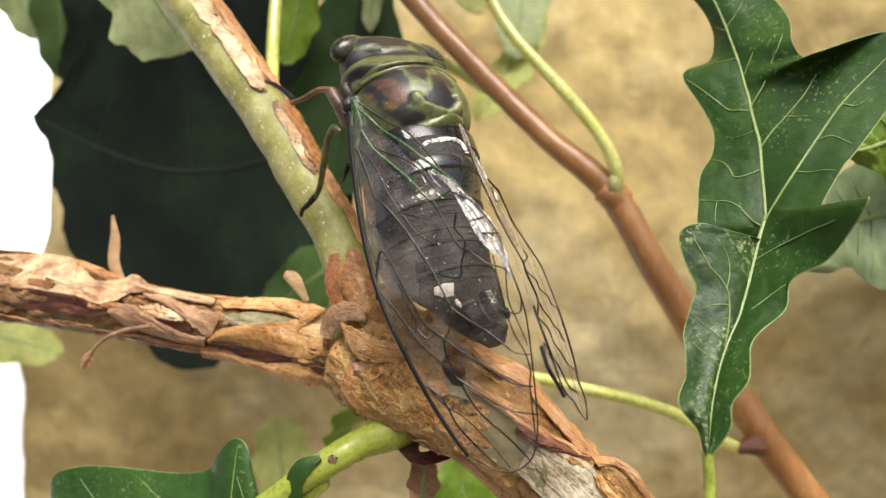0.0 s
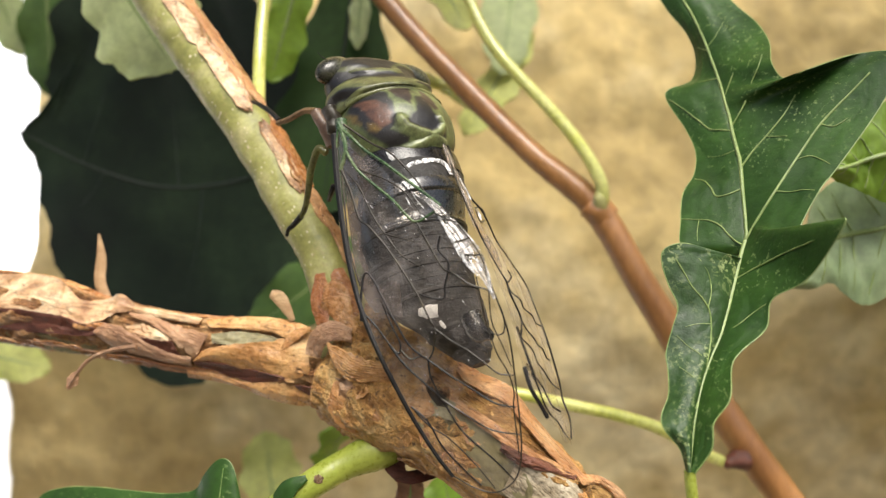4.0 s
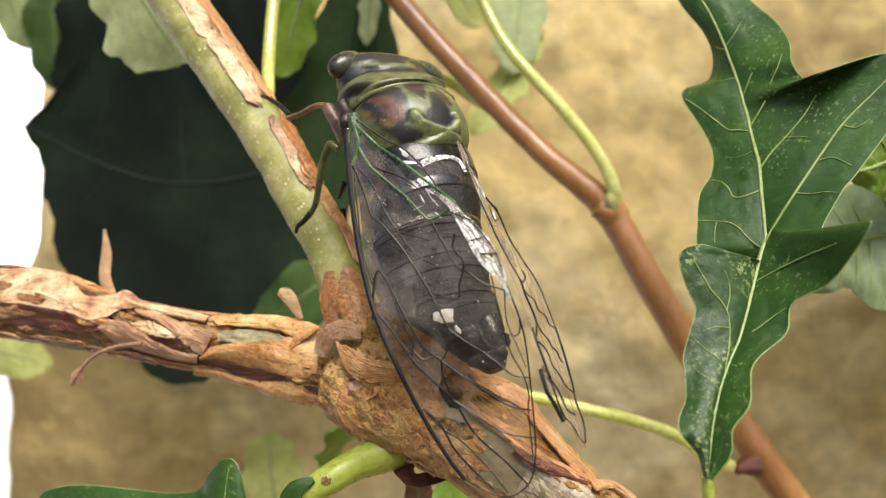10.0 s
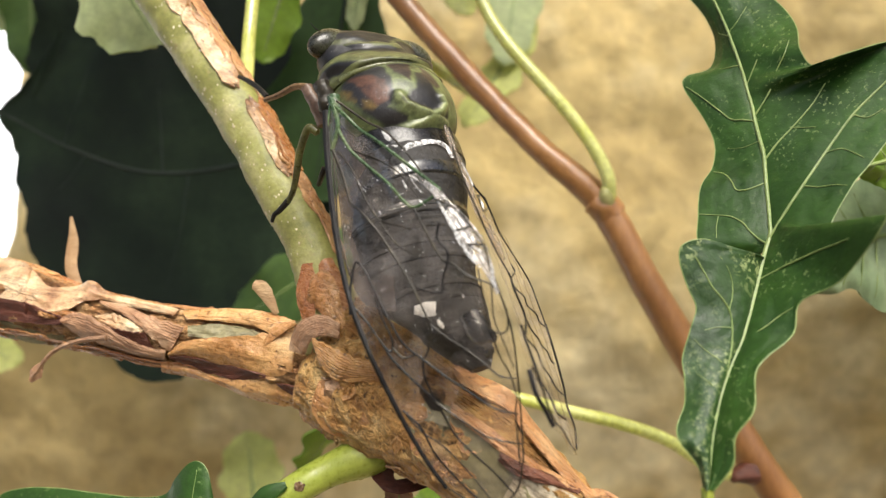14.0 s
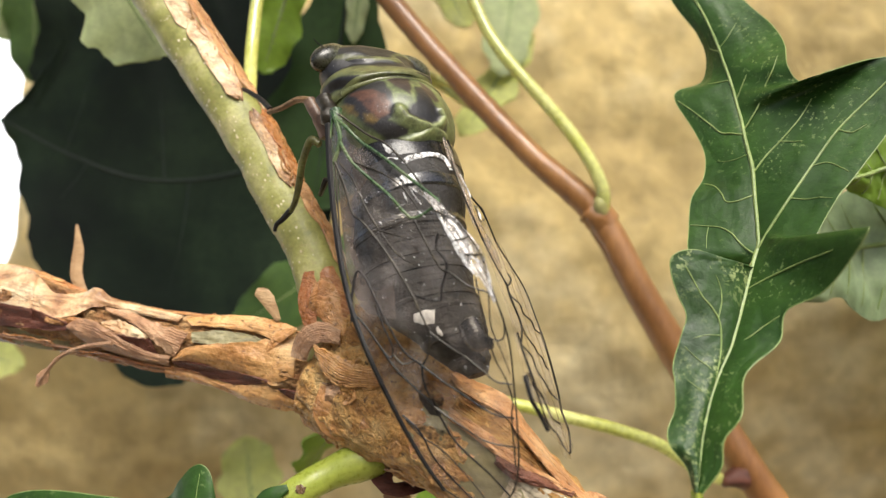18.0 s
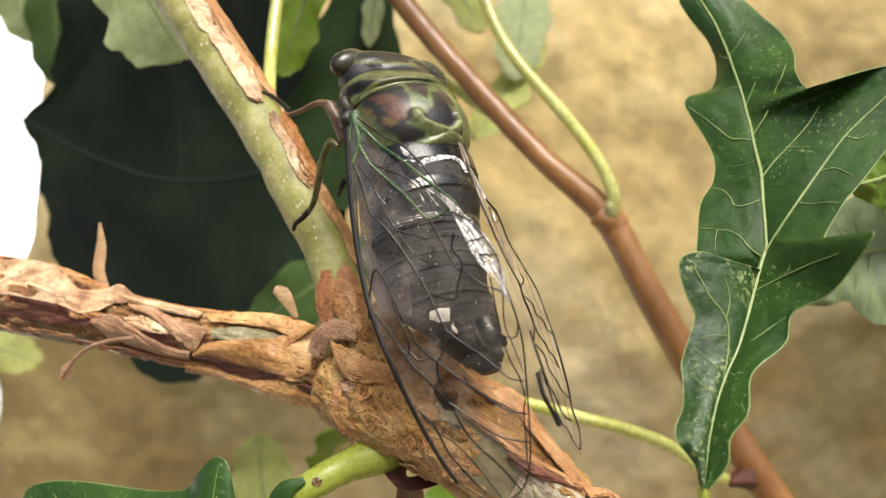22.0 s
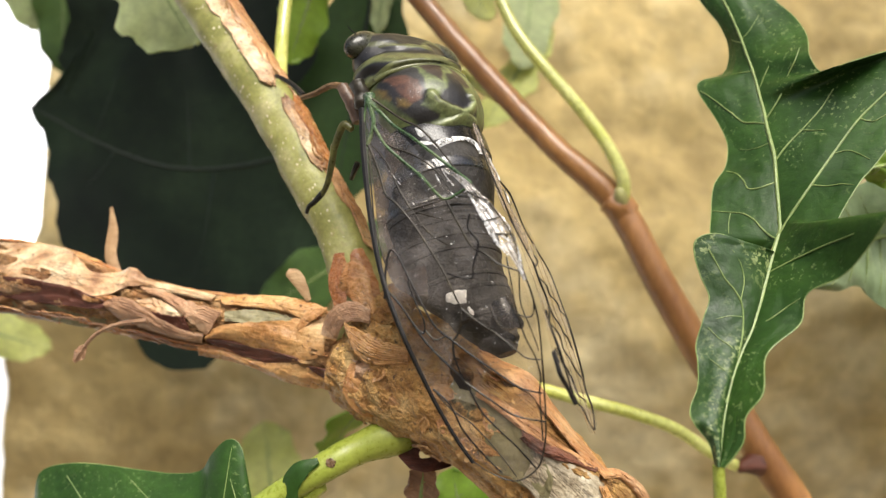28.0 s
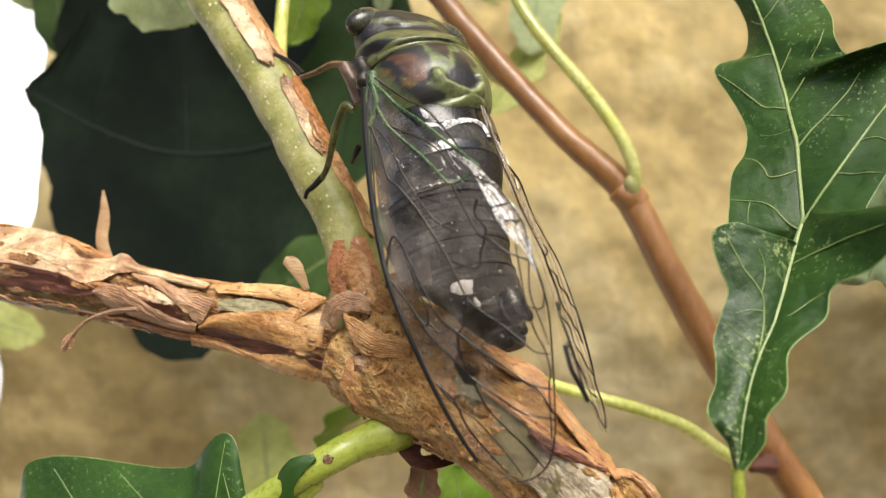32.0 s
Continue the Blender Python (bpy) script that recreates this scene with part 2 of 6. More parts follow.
RED_INNER = surface("inner_bark", [(0.3, (0.05, 0.014, 0.008)), (0.7, (0.19, 0.062, 0.036))], 500, 0.42, 0.8, 2500, (1, 1, 3))
CREAM = surface("pale_bark", [(0.30, (0.30, 0.136, 0.0588)), (0.46, (0.58, 0.359, 0.185)), (0.62, (0.80, 0.621, 0.386))], 320, 0.38, 0.8, 2600, specks=(1800, 0.6, 0.66, (0.16, 0.085, 0.05, 1), 0.8), tone_amount=0.5, coat=0.2, cracks=(420, 5.0, 10, 0.4))
TAN_BARK = surface("tan_bark", [(0.3, (0.38, 0.165, 0.0504)), (0.48, (0.58, 0.31, 0.113)), (0.68, (0.74, 0.485, 0.218))], 240, 0.32, 0.55, 2200, specks=(1500, 0.6, 0.67, (0.10, 0.04, 0.02, 1), 0.7), tone_amount=0.5, depth=0.0003, coat=0.2, cracks=(380, 4.0, 12, 0.22))
PINK_BARK = surface("pinkish_bark", [(0.3, (0.40, 0.165, 0.0714)), (0.48, (0.60, 0.325, 0.151)), (0.68, (0.78, 0.524, 0.294))], 260, 0.34, 0.6, 2400, specks=(1500, 0.6, 0.67, (0.14, 0.06, 0.035, 1), 0.7), tone_amount=0.5, depth=0.0003, coat=0.2, cracks=(420, 5.0, 41, 0.28))
RUST_BARK = surface("rust_bark", [(0.3, (0.10, 0.035, 0.022)), (0.7, (0.26, 0.11, 0.07))], 420, 0.35, 0.6, 2400, depth=0.0003, cracks=(500, 5.0, 30, 0.5))
PALE_WOOD = surface("pale_wood", [(0.3, (0.34, 0.27, 0.17)), (0.5, (0.52, 0.45, 0.32)), (0.72, (0.74, 0.68, 0.54))], 300, 0.5, 0.6, 2400, specks=(1600, 0.6, 0.68, (0.22, 0.15, 0.09, 1), 0.8), tone_amount=0.6, depth=0.0003, cracks=(700, 6.0, 41, 0.5))
AMBER_BARK = surface("amber_bark", [(0.3, (0.16, 0.07, 0.02)), (0.5, (0.38, 0.20, 0.06)), (0.7, (0.60, 0.38, 0.14))], 700, 0.42, 0.9, 2600, depth=0.0005, specks=(1700, 0.58, 0.66, (0.06, 0.025, 0.01, 1), 0.9))
PAPER = surface("papery_scale", [(0.3, (0.28, 0.15, 0.065)), (0.7, (0.52, 0.35, 0.18))], 400, 0.6, 0.5, 2600, (0.6, 1, 2), tone_amount=0.4)
GREEN_SKIN = surface("inner_green", [(0.3, (0.15, 0.125, 0.06)), (0.55, (0.28, 0.25, 0.13)), (0.75, (0.40, 0.36, 0.2))], 300, 0.45, 0.5, 2500, specks=(1300, 0.58, 0.68, (0.10, 0.06, 0.03, 1), 0.8))
GREEN_BARK = surface("green_bark", [(0.3, (0.19, 0.195, 0.045)), (0.5, (0.34, 0.335, 0.1)), (0.75, (0.56, 0.51, 0.26))], 300, 0.48, 0.45, 2500, depth=0.00015, coat=0.05, specks=(900, 0.58, 0.7, (0.36, 0.27, 0.13, 1), 0.6))
LENTICEL = surface("lenticel", [(0.3, (0.6, 0.52, 0.33)), (0.7, (0.8, 0.73, 0.52))], 900, 0.8, 0.4)
STEM = surface("reddish_stem", [(0.3, (0.22, 0.085, 0.02)), (0.6, (0.38, 0.175, 0.05)), (0.8, (0.52, 0.28, 0.11))], 180, 0.42, 0.3, 1800, (1, 1, 0.4), depth=0.0002, spec=0.9, coat=0.3)
STALK_GREEN = surface("green_stalk", [(0.3, (0.24, 0.31, 0.03)), (0.7, (0.40, 0.44, 0.08))], 120, 0.32, 0.2, 1800, through_light=0.12)
STALK = surface("yellow_green_stalk", [(0.3, (0.54, 0.57, 0.08)), (0.7, (0.78, 0.78, 0.32))], 160, 0.35, 0.2, 1800, through_light=0.15, coat=0.8, spec=0.9)
LEAF = surface("oak_leaf", [(0.3, (0.014, 0.045, 0.006)), (0.55, (0.03, 0.08, 0.01)), (0.75, (0.058, 0.13, 0.02))], 140, 0.44, 0.45, 1500,
               cluster=150, specks=(2300, 0.58, 0.64, (0.24, 0.31, 0.12, 1), 0.6), through_light=0.1, depth=0.00015, spec=0.38)
LEAF_SPECK = surface("speckled_leaf", [(0.3, (0.011, 0.04, 0.005)), (0.7, (0.036, 0.09, 0.014))], 140, 0.5, 0.5, 1500, cluster=150, specks=(2600, 0.52, 0.58, (0.32, 0.38, 0.16, 1), 0.85), through_light=0.1)
LEAF_PLAIN = surface("green_leaf", [(0.3, (0.05, 0.10, 0.02)), (0.7, (0.10, 0.18, 0.035))], 90, 0.45, 0.3, 900, through_light=0.3, vary=0.2)
LEAF_BRIGHT = surface("young_leaf", [(0.3, (0.16, 0.28, 0.03)), (0.7, (0.26, 0.38, 0.05))], 90, 0.45, 0.3, 900, through_light=0.4, vary=0.15)
LEAF_PALE = surface("leaf_underside", [(0.3, (0.34, 0.40, 0.19)), (0.7, (0.46, 0.51, 0.28))], 120, 0.7, 0.4, 900, through_light=0.25)
LEAF_DULL = surface("dull_leaf", [(0.3, (0.40, 0.43, 0.12)), (0.7, (0.57, 0.58, 0.22))], 90, 0.6, 0.3, 900, through_light=0.25, vary=0.1)
# pale grey-green base stands in for a reflected sheen
LEAF_SHEEN = surface("leaf_with_painted_sheen", [(0.3, (0.19, 0.27, 0.13)), (0.7, (0.32, 0.39, 0.23))], 120, 0.45, 0.4, 900, through_light=0.2, specks=(500, 0.55, 0.65, (0.25, 0.33, 0.18, 1), 0.6))
# near-black colour carries the shade on the leaves by the wall
LEAF_DARK = surface("leaf_painted_shaded", [(0.3, (0.005, 0.008, 0.006)), (0.5, (0.012, 0.02, 0.012)), (0.7, (0.026, 0.045, 0.022))], 45, 0.6, 0.3, 900, through_light=0.05, spec=0.15)
VEIN = surface("leaf_vein", [(0.3, (0.15, 0.22, 0.06)), (0.7, (0.28, 0.36, 0.12))], 500, 0.45, 0.2)
# deep green base puts this leaf's shade into its colour
LEAF_DEEP = surface("deep_green_shade_leaf", [(0.3, (0.018, 0.042, 0.012)), (0.7, (0.045, 0.09, 0.026))], 60, 0.6, 0.3, 900, through_light=0.15, spec=0.2)
# vein colour darkened to match the leaves' painted shade
VEIN_DARK = surface("vein_painted_shaded", [(0.3, (0.009, 0.016, 0.009)), (0.7, (0.015, 0.026, 0.014))], 500, 0.45, 0.2)
SHELL = surface("black_shell", [(0.3, (0.006, 0.006, 0.007)), (0.7, (0.015, 0.014, 0.014))], 900, 0.24, 0.15, 6000, coat=0.15, spec=0.4, depth=0.00005)
GLOSS = surface("polished_black_shell", [(0.35, (0.007, 0.007, 0.008)), (0.65, (0.016, 0.016, 0.018))], 260, 0.3, 0.05, 5000, coat=0.8, spec=0.9, depth=0.00005)
ABDOMEN = surface("dusty_black_shell", [(0.3, (0.010, 0.0095, 0.009)), (0.7, (0.042, 0.038, 0.036))], 500, 0.5, 0.9, 2600, depth=0.0002, spec=0.4, coat=0.0,
                  specks=(3600, 0.63, 0.7, (0.3, 0.29, 0.27, 1), 0.6))
OLIVE = surface("olive_shell", [(0.3, (0.085, 0.095, 0.03)), (0.7, (0.17, 0.18, 0.07))], 700, 0.35, 0.25, 5000, coat=0.4, depth=0.00008,
                specks=(900, 0.58, 0.64, (0.02, 0.018, 0.014, 1), 0.85))
EYE_GREY = surface("cicada_eye", [(0.35, (0.012, 0.011, 0.009)), (0.5, (0.04, 0.04, 0.024)), (0.7, (0.10, 0.105, 0.06))], 420, 0.3, 0.1, 5000, coat=0.2)
# white of the waxy bloom, also of the glint specks painted on the wing
BLOOM_AND_GLINT = surface("bloom_and_glint", [(0.3, (0.6, 0.6, 0.6)), (0.7, (0.85, 0.84, 0.82))], 1500, 0.85, 0.5, 6000, depth=0.0001)
VEIN_BROWN = surface("wing_vein", [(0.3, (0.009, 0.007, 0.005)), (0.6, (0.035, 0.028, 0.017)), (0.75, (0.12, 0.10, 0.06))], 500, 0.4, 0.2, spec=0.4)
VEIN_BLACK = surface("dark_wing_vein", [(0.3, (0.006, 0.005, 0.005)), (0.7, (0.016, 0.014, 0.012))], 900, 0.4, 0.3, spec=0.3)
VEIN_GREEN = surface("green_wing_vein", [(0.3, (0.015, 0.04, 0.016)), (0.5, (0.05, 0.10, 0.035)), (0.7, (0.14, 0.17, 0.08))], 400, 0.28, 0.3)
LEG = surface("leg_shell", [(0.3, (0.05, 0.03, 0.015)), (0.7, (0.22, 0.13, 0.06))], 500, 0.35, 0.2)
LEG_GREEN = surface("green_leg_shell", [(0.35, (0.025, 0.02, 0.008)), (0.65, (0.17, 0.17, 0.05))], 500, 0.35, 0.2)
LEG_PINK = surface("pale_leg_shell", [(0.3, (0.06, 0.032, 0.02)), (0.7, (0.21, 0.13, 0.085))], 500, 0.4, 0.2)


def membrane(name, film, clear, grain=700, low=0.6, high=1.4, rough=0.22, wrinkle=0.35, gloss=0.0):
    """A clear wing film: mostly see-through, with a faint dry sheen."""
    m, t, b = nodes_of(name)
    tx = texture(t, grain, 4)
    b.inputs["Base Color"].default_value = (*film, 1)
    b.inputs["Roughness"].default_value = rough
    wave = node(t, "Bump", Strength=wrinkle, Distance=0.0002)
    t.links.new(tx.outputs[0], wave.inputs["Height"])
    t.links.new(wave.outputs[0], b.inputs["Normal"])
    glass = t.nodes.new("ShaderNodeBsdfTransparent")
    glass.inputs[0].default_value = (0.97, 0.95, 0.92, 1)
    fac = ramp(t, tx.outputs[0], [(0.38, (max(clear * low, 0),) * 3), (0.62, (clear * high,) * 3)])
    mx = t.nodes.new("ShaderNodeMixShader")
    t.links.new(fac.outputs[0], mx.inputs[0])
    t.links.new(glass.outputs[0], mx.inputs[1])
    t.links.new(b.outputs[0], mx.inputs[2])
    shine = t.nodes.new("ShaderNodeBsdfGlossy")
    shine.inputs["Roughness"].default_value = rough * 0.8
    t.links.new(wave.outputs[0], shine.inputs["Normal"])
    edge = node(t, "Fresnel", IOR=1.5)
    some = t.nodes.new("ShaderNodeMath")
    some.operation = "MULTIPLY"
    t.links.new(edge.outputs[0], some.inputs[0])
    some.inputs[1].default_value = gloss
    top = t.nodes.new("ShaderNodeMixShader")
    t.links.new(some.outputs[0], top.inputs[0])
    t.links.new(mx.outputs[0], top.inputs[1])
    t.links.new(shine.outputs[0], top.inputs[2])
    t.links.new(top.outputs[0], t.nodes["Material Output"].inputs[0])
    return m


FILM = membrane("wing_film", (0.46, 0.42, 0.4), 0.018, 480, -1.2, 4.5, 0.16, 0.9, gloss=0.16)
# whitish colour imitates reflections on the clear folded film
FOLD = membrane("wing_fold", (0.84, 0.80, 0.77), 0.18, 1000, -0.9, 3.2, 0.18, 0.9, gloss=0.5)
# sheer white for waxy bloom and for painted wing glints
SHEER_BLOOM_GLINT = membrane("sheer_bloom_and_glint", (0.8, 0.8, 0.8), 0.4, 2600, -0.8, 2.4, 0.5)
FILM_SIDE = membrane("side_wing_film", (0.6, 0.54, 0.46), 0.07, 600, 0.0, 2.4, 0.2, 0.8, gloss=0.06)
HIND = membrane("folded_hindwing", (0.09, 0.07, 0.06), 0.6, 420, 0.5, 1.3, 0.4)
RIDGE = membrane("wing_ridge", (0.3, 0.24, 0.19), 0.4, 900, 0.3, 1.6, 0.25)
SMOKE = membrane("smoky_film", (0.012, 0.01, 0.01), 0.5, 700, 0.1, 1.5)

# emissive white, stands in for overexposed daylight
glow, gt, gb = nodes_of("glowing_white_sheet")
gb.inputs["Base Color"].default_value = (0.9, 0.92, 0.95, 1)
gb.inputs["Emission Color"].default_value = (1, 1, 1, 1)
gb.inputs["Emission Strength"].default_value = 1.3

# ---- setting: plastered wall, ground, glowing white backdrop ----
def world_of(x, y, z):
    return Vector((x * MM, y * MM, EYE + z * MM))


WALL_Y = 157.0
bm = bmesh.new()
cols, lines = 150, 110
grid = []
for i in range(lines + 1):
    z = lerp(-110, 110, i / lines)
    row = []
    for j in range(cols + 1):
        under = 11.0 * profile([(-110, 1), (-70, 0.8), (-4, -0.42), (30, 0.0), (110, 0.12)], z)
        edge = (1 + under / WALL_Y) * -88 + 5.5 * profile([(-110, 0), (-14, 0), (6, 1), (110, 1)], z) + 0.5 * noise.noise(Vector((z * 0.12, 3, 0)))
        x = lerp(edge, 150, j / cols)
        p = Vector((x * 0.045, z * 0.045, 0))
        d = 2.6 * noise.noise(p * 0.8) + 1.3 * noise.noise(p * 2.3 + Vector((7, 1, 0))) + 0.7 * noise.noise(p * 5.1 + Vector((2, 5, 0))) + 0.14 * noise.noise(p * 11)
        d += under * (1 + 0.9 * profile([(25, 0), (75, 1)], x)) + 1.8 * noise.noise(Vector((x * 0.03, 9, z * 0.006)))
        row.append(bm.verts.new(world_of(x, WALL_Y + d, z)))
    grid.append(row)
for a, b in zip(grid, grid[1:]):
    for j in range(cols):
        bm.faces.new((a[j], a[j + 1], b[j + 1], b[j]))
back = [[bm.verts.new(v.co + Vector((0, 0.12, 0))) for v in (r[0], r[-1])] for r in grid]
for k in range(lines):
    bm.faces.new((grid[k][0], grid[k + 1][0], back[k + 1][0], back[k][0]))
    bm.faces.new((grid[k][-1], grid[k + 1][-1], back[k + 1][1], back[k][1]))
wall = structure("wall_north", bm, PLASTER, "rough tan plastered wall behind the oak twigs", "wall")
wall.data.polygons.foreach_set("use_smooth", [True] * len(wall.data.polygons))
for name, (x0, x1, z0, z1) in {"wall_low": (-88, 150, -1000, -110.5), "wall_high": (-82.5, 150, 110, 1400), "wall_east": (150, 2500, -1000, 1400)}.items():
    bm = bmesh.new()
    bmesh.ops.create_cube(bm, size=1)
    for v in bm.verts:
        v.co = world_of(lerp(x0, x1, v.co.x + 0.5), lerp(WALL_Y, WALL_Y + 120, v.co.y + 0.5), lerp(z0, z1, v.co.z + 0.5))
    structure(name, bm, PLASTER, "rough tan plastered wall, its plain continuation", "wall")
bm = bmesh.new()
bmesh.ops.create_grid(bm, x_segments=8, y_segments=8, size=400)
structure("ground", bm, SOIL, "bare brown earth under the oak", "ground")
bm = bmesh.new()
bmesh.ops.create_grid(bm, x_segments=4, y_segments=4, size=1)
for v in bm.verts:
    v.co = Vector((lerp(-140, -0.12, v.co.x / 2 + 0.5), lerp(0.45, 110, v.co.y / 2 + 0.5), 0.004))
structure("pavement", bm, CONCRETE, "pale sunlit concrete beyond the wall's end", "pavement")
# glowing sheet added far behind the wall's end
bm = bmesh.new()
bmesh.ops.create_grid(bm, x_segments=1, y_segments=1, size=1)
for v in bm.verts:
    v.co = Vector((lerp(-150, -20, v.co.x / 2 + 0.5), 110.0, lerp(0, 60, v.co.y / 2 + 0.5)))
structure("backdrop", bm, glow, "glowing white sheet standing for overexposed daylight beyond the wall's end", "backdrop")

# ---- oak branch with peeling bark ----
branch = thing("oak_branch", (13.4, 63.0, -18.9), "forked oak branch with peeling orange-brown bark and a green shoot", "branch")
MAIN = Path([(-9.2, 71.0, -10.0), (-4.8, 69.5, -11.6), (1.0, 66.5, -13.3), (5.6, 64.5, -15.6), (10.4, 63.5, -19.9), (14.6, 63.0, -23.8), (21.0, 62.5, -30.0)], [3.6, 4.5, 4.5, 4.2, 3.8, 3.5, 3.3])
LEFT = Path([(-5.9, 71.0, -9.9), (-11.7, 72.5, -9.2), (-17.6, 74.0, -8.0), (-24.7, 75.0, -7.3), (-32.2, 76.5, -6.1), (-39.9, 78.0, -4.5), (-48.8, 80.0, -3.6), (-60.6, 83.0, -2.8)], [3.1, 2.9, 2.75, 2.55, 2.7, 3.35, 3.4, 3.3])
SHOOT = Path([(-7.3, 70.5, -7.9), (-8.5, 71.5, -3.0), (-10.6, 72.6, 2.0), (-13.6, 74.0, 6.9), (-16.8, 75.5, 12.3), (-20.7, 77.0, 17.9), (-25.3, 79.0, 24.2), (-32.3, 82.0, 33.8)], [3.0, 2.5, 2.35, 2.45, 2.5, 2.6, 2.65, 2.7])


def furrows(amp, along, seed):
    """Long bark ridges with sharp clefts between them."""
    def relief(f, a):
        r = noise.noise(Vector((math.cos(a) * 2.4 + 0.3 * math.sin(f * 11), math.sin(a) * 2.4 + seed, f * along)))
        q = noise.noise(Vector((math.cos(a) * 5.5, math.sin(a) * 5.5 - seed, f * along * 2.3)))
        return amp * (min(abs(r) * 3.2, 1.0) - 0.6) + 0.45 * amp * (min(abs(q) * 3.0, 1.0) - 0.5)
    return relief


part("main_stem", tube(MAIN, 130, 260, 0.3, 0.55, 3, furrows(0.3, 6.0, 1.0)), BARK, branch, "rough orange-brown barked stem")
part("side_stem", tube(LEFT, 100, 280, 0.3, 0.6, 9, furrows(0.34, 9.0, 4.0)), SIDE_BARK, branch, "barked side stem with dark cracks")
part("green_shoot", tube(SHOOT, 36, 110, 0.12, 0.5, 5), GREEN_BARK, branch, "smooth green shoot dotted with pale lenticels")
KNOB = Path([(-7.7, 68.5, -7.7), (-5.6, 67.2, -8.7), (-2.7, 66.3, -9.6)], [1.7, 2.3, 1.7])
part("bark_knob", tube(KNOB, 64, 64, 0.5, 0.9, 21, furrows(0.3, 3.0, 7.0)), BARK, branch, "swollen knob at the fork")

def flake(path, f0, f1, a0, a1, lift, curl, seed, thick=0.16, lens=False, n=12, m=8):
    """A ragged scale of bark on a path, from f0 to f1 and between two angles in degrees; its rim curls away."""
    rows = []
    for i in range(n + 1):
        u = i / n
        row = []
        for j in range(m + 1):
            c = 2 * j / m - 1
            w = 0.5 * math.sin(math.pi * u) ** 0.6 + 0.02 if lens else 0.5 * min(1.0, 5 * u + 0.35, 5 * (1 - u) + 0.35)
            w *= 1 + 0.3 * noise.noise(Vector((u * 6, 1.5 if c > 0 else -1.5, seed * 3.1))) + 0.06 * noise.noise(Vector((u * 19, 1.5 if c > 0 else -1.5, seed * 1.3)))
            f = f0 + (f1 - f0) * (u + 0.05 * noise.noise(Vector((c * 2.5, seed * 1.7, u))))
            a = radians((a0 + a1) / 2 + (a1 - a0) * c * w)
            rim = max(abs(c) ** 3, abs(2 * u - 1) ** 5)
            e = lift + curl * rim * (0.6 + 0.8 * noise.noise(Vector((u * 3, c, seed * 2.3)))) + 0.14 * noise.noise(Vector((u * 9, c * 2, seed))) + 0.07 * noise.noise(Vector((u * 24, c * 6, seed)))
            row.append(path.skin(min(max(f, 0), 1), a, e))
        rows.append(row)
    return sheet(rows, thick)


def ribbon(points, widths, facing, thick=0.15, bend=0.2, n=20, m=6, seed=0):
    """A dry strip along points; facing: which way its outer side looks."""
    pts = [Vector(p) for p in points]
    rows = []
    for i in range(n + 1):
        f = i / n
        t = (curve_at(pts, min(f + 0.02, 1)) - curve_at(pts, max(f - 0.02, 0))).normalized()
        s = t.cross(Vector(facing)).normalized()
        up = s.cross(t)
        w = curve_at([float(x) for x in widths], f) / 2
        rows.append([curve_at(pts, f) + s * (w * c) * (1 + 0.18 * noise.noise(Vector((f * 6, c, seed))) + 0.05 * noise.noise(Vector((f * 17, c * 3, seed)))) - up * (bend * w * c * c) + up * 0.1 * noise.noise(Vector((f * 5, c * 2, seed + 3)))
                     for c in (2 * j / m - 1 for j in range(m + 1))])
    return sheet(rows, thick)


rng = random.Random(4)
for k in range(40):
    f = rng.uniform(0.02, 0.84)
    a = rng.uniform(-95, 110)
    if -70 < a < 75 and f > 0.1:
        a = rng.choice((-100, -88, 78, 92))
    part("bark_flake", flake(LEFT, f, f + rng.uniform(0.1, 0.26), a, a + rng.uniform(20, 48), rng.uniform(0.05, 0.2), rng.uniform(0.05, 0.3), k, n=18), FLAKE if rng.random() < 0.85 else GREY_FLAKE, branch)
for k in range(34):
    f, a = rng.uniform(0.06, 0.46), rng.uniform(-75, 70)
    part("bark_flake", flake(MAIN, f, f + rng.uniform(0.02, 0.055), a, a + rng.uniform(7, 20), rng.uniform(0.04, 0.14), rng.uniform(0.1, 0.35), 60 + k, thick=0.1, n=14, lens=k % 3 > 0), (BARK, TAN_BARK, PINK_BARK)[k % 3], branch)
for k, (f0, f1, a0, a1, m) in enumerate(((0.2, 0.36, 48, 86, PINK_BARK), (0.3, 0.47, 40, 78, PINK_BARK), (0.41, 0.6, 20, 50, CREAM), (0.42, 0.6, 46, 92, FLAKE), (0.63, 0.82, 10, 48, CREAM), (0.8, 0.99, 4, 46, CREAM), (0.64, 0.99, 44, 94, PINK_BARK))):
    part("bark_flake", flake(SHOOT, f0, f1, a0, a1, rng.uniform(0.02, 0.08), rng.uniform(0.1, 0.3), 140 + k, n=60, m=12), m, branch, "torn strip of bark along the green shoot")
for k in range(16):
    f, a = rng.uniform(0.3, 0.92), rng.uniform(38, 80)
    part("bark_fibre", wire([SHOOT.skin(f + 0.025 * q, radians(a + 7 * math.sin(2.2 * q + k)), 0.2) for q in range(4)], 0.11, 0.05, 6), (FLAKE, CREAM, AMBER_BARK)[k % 3], branch)
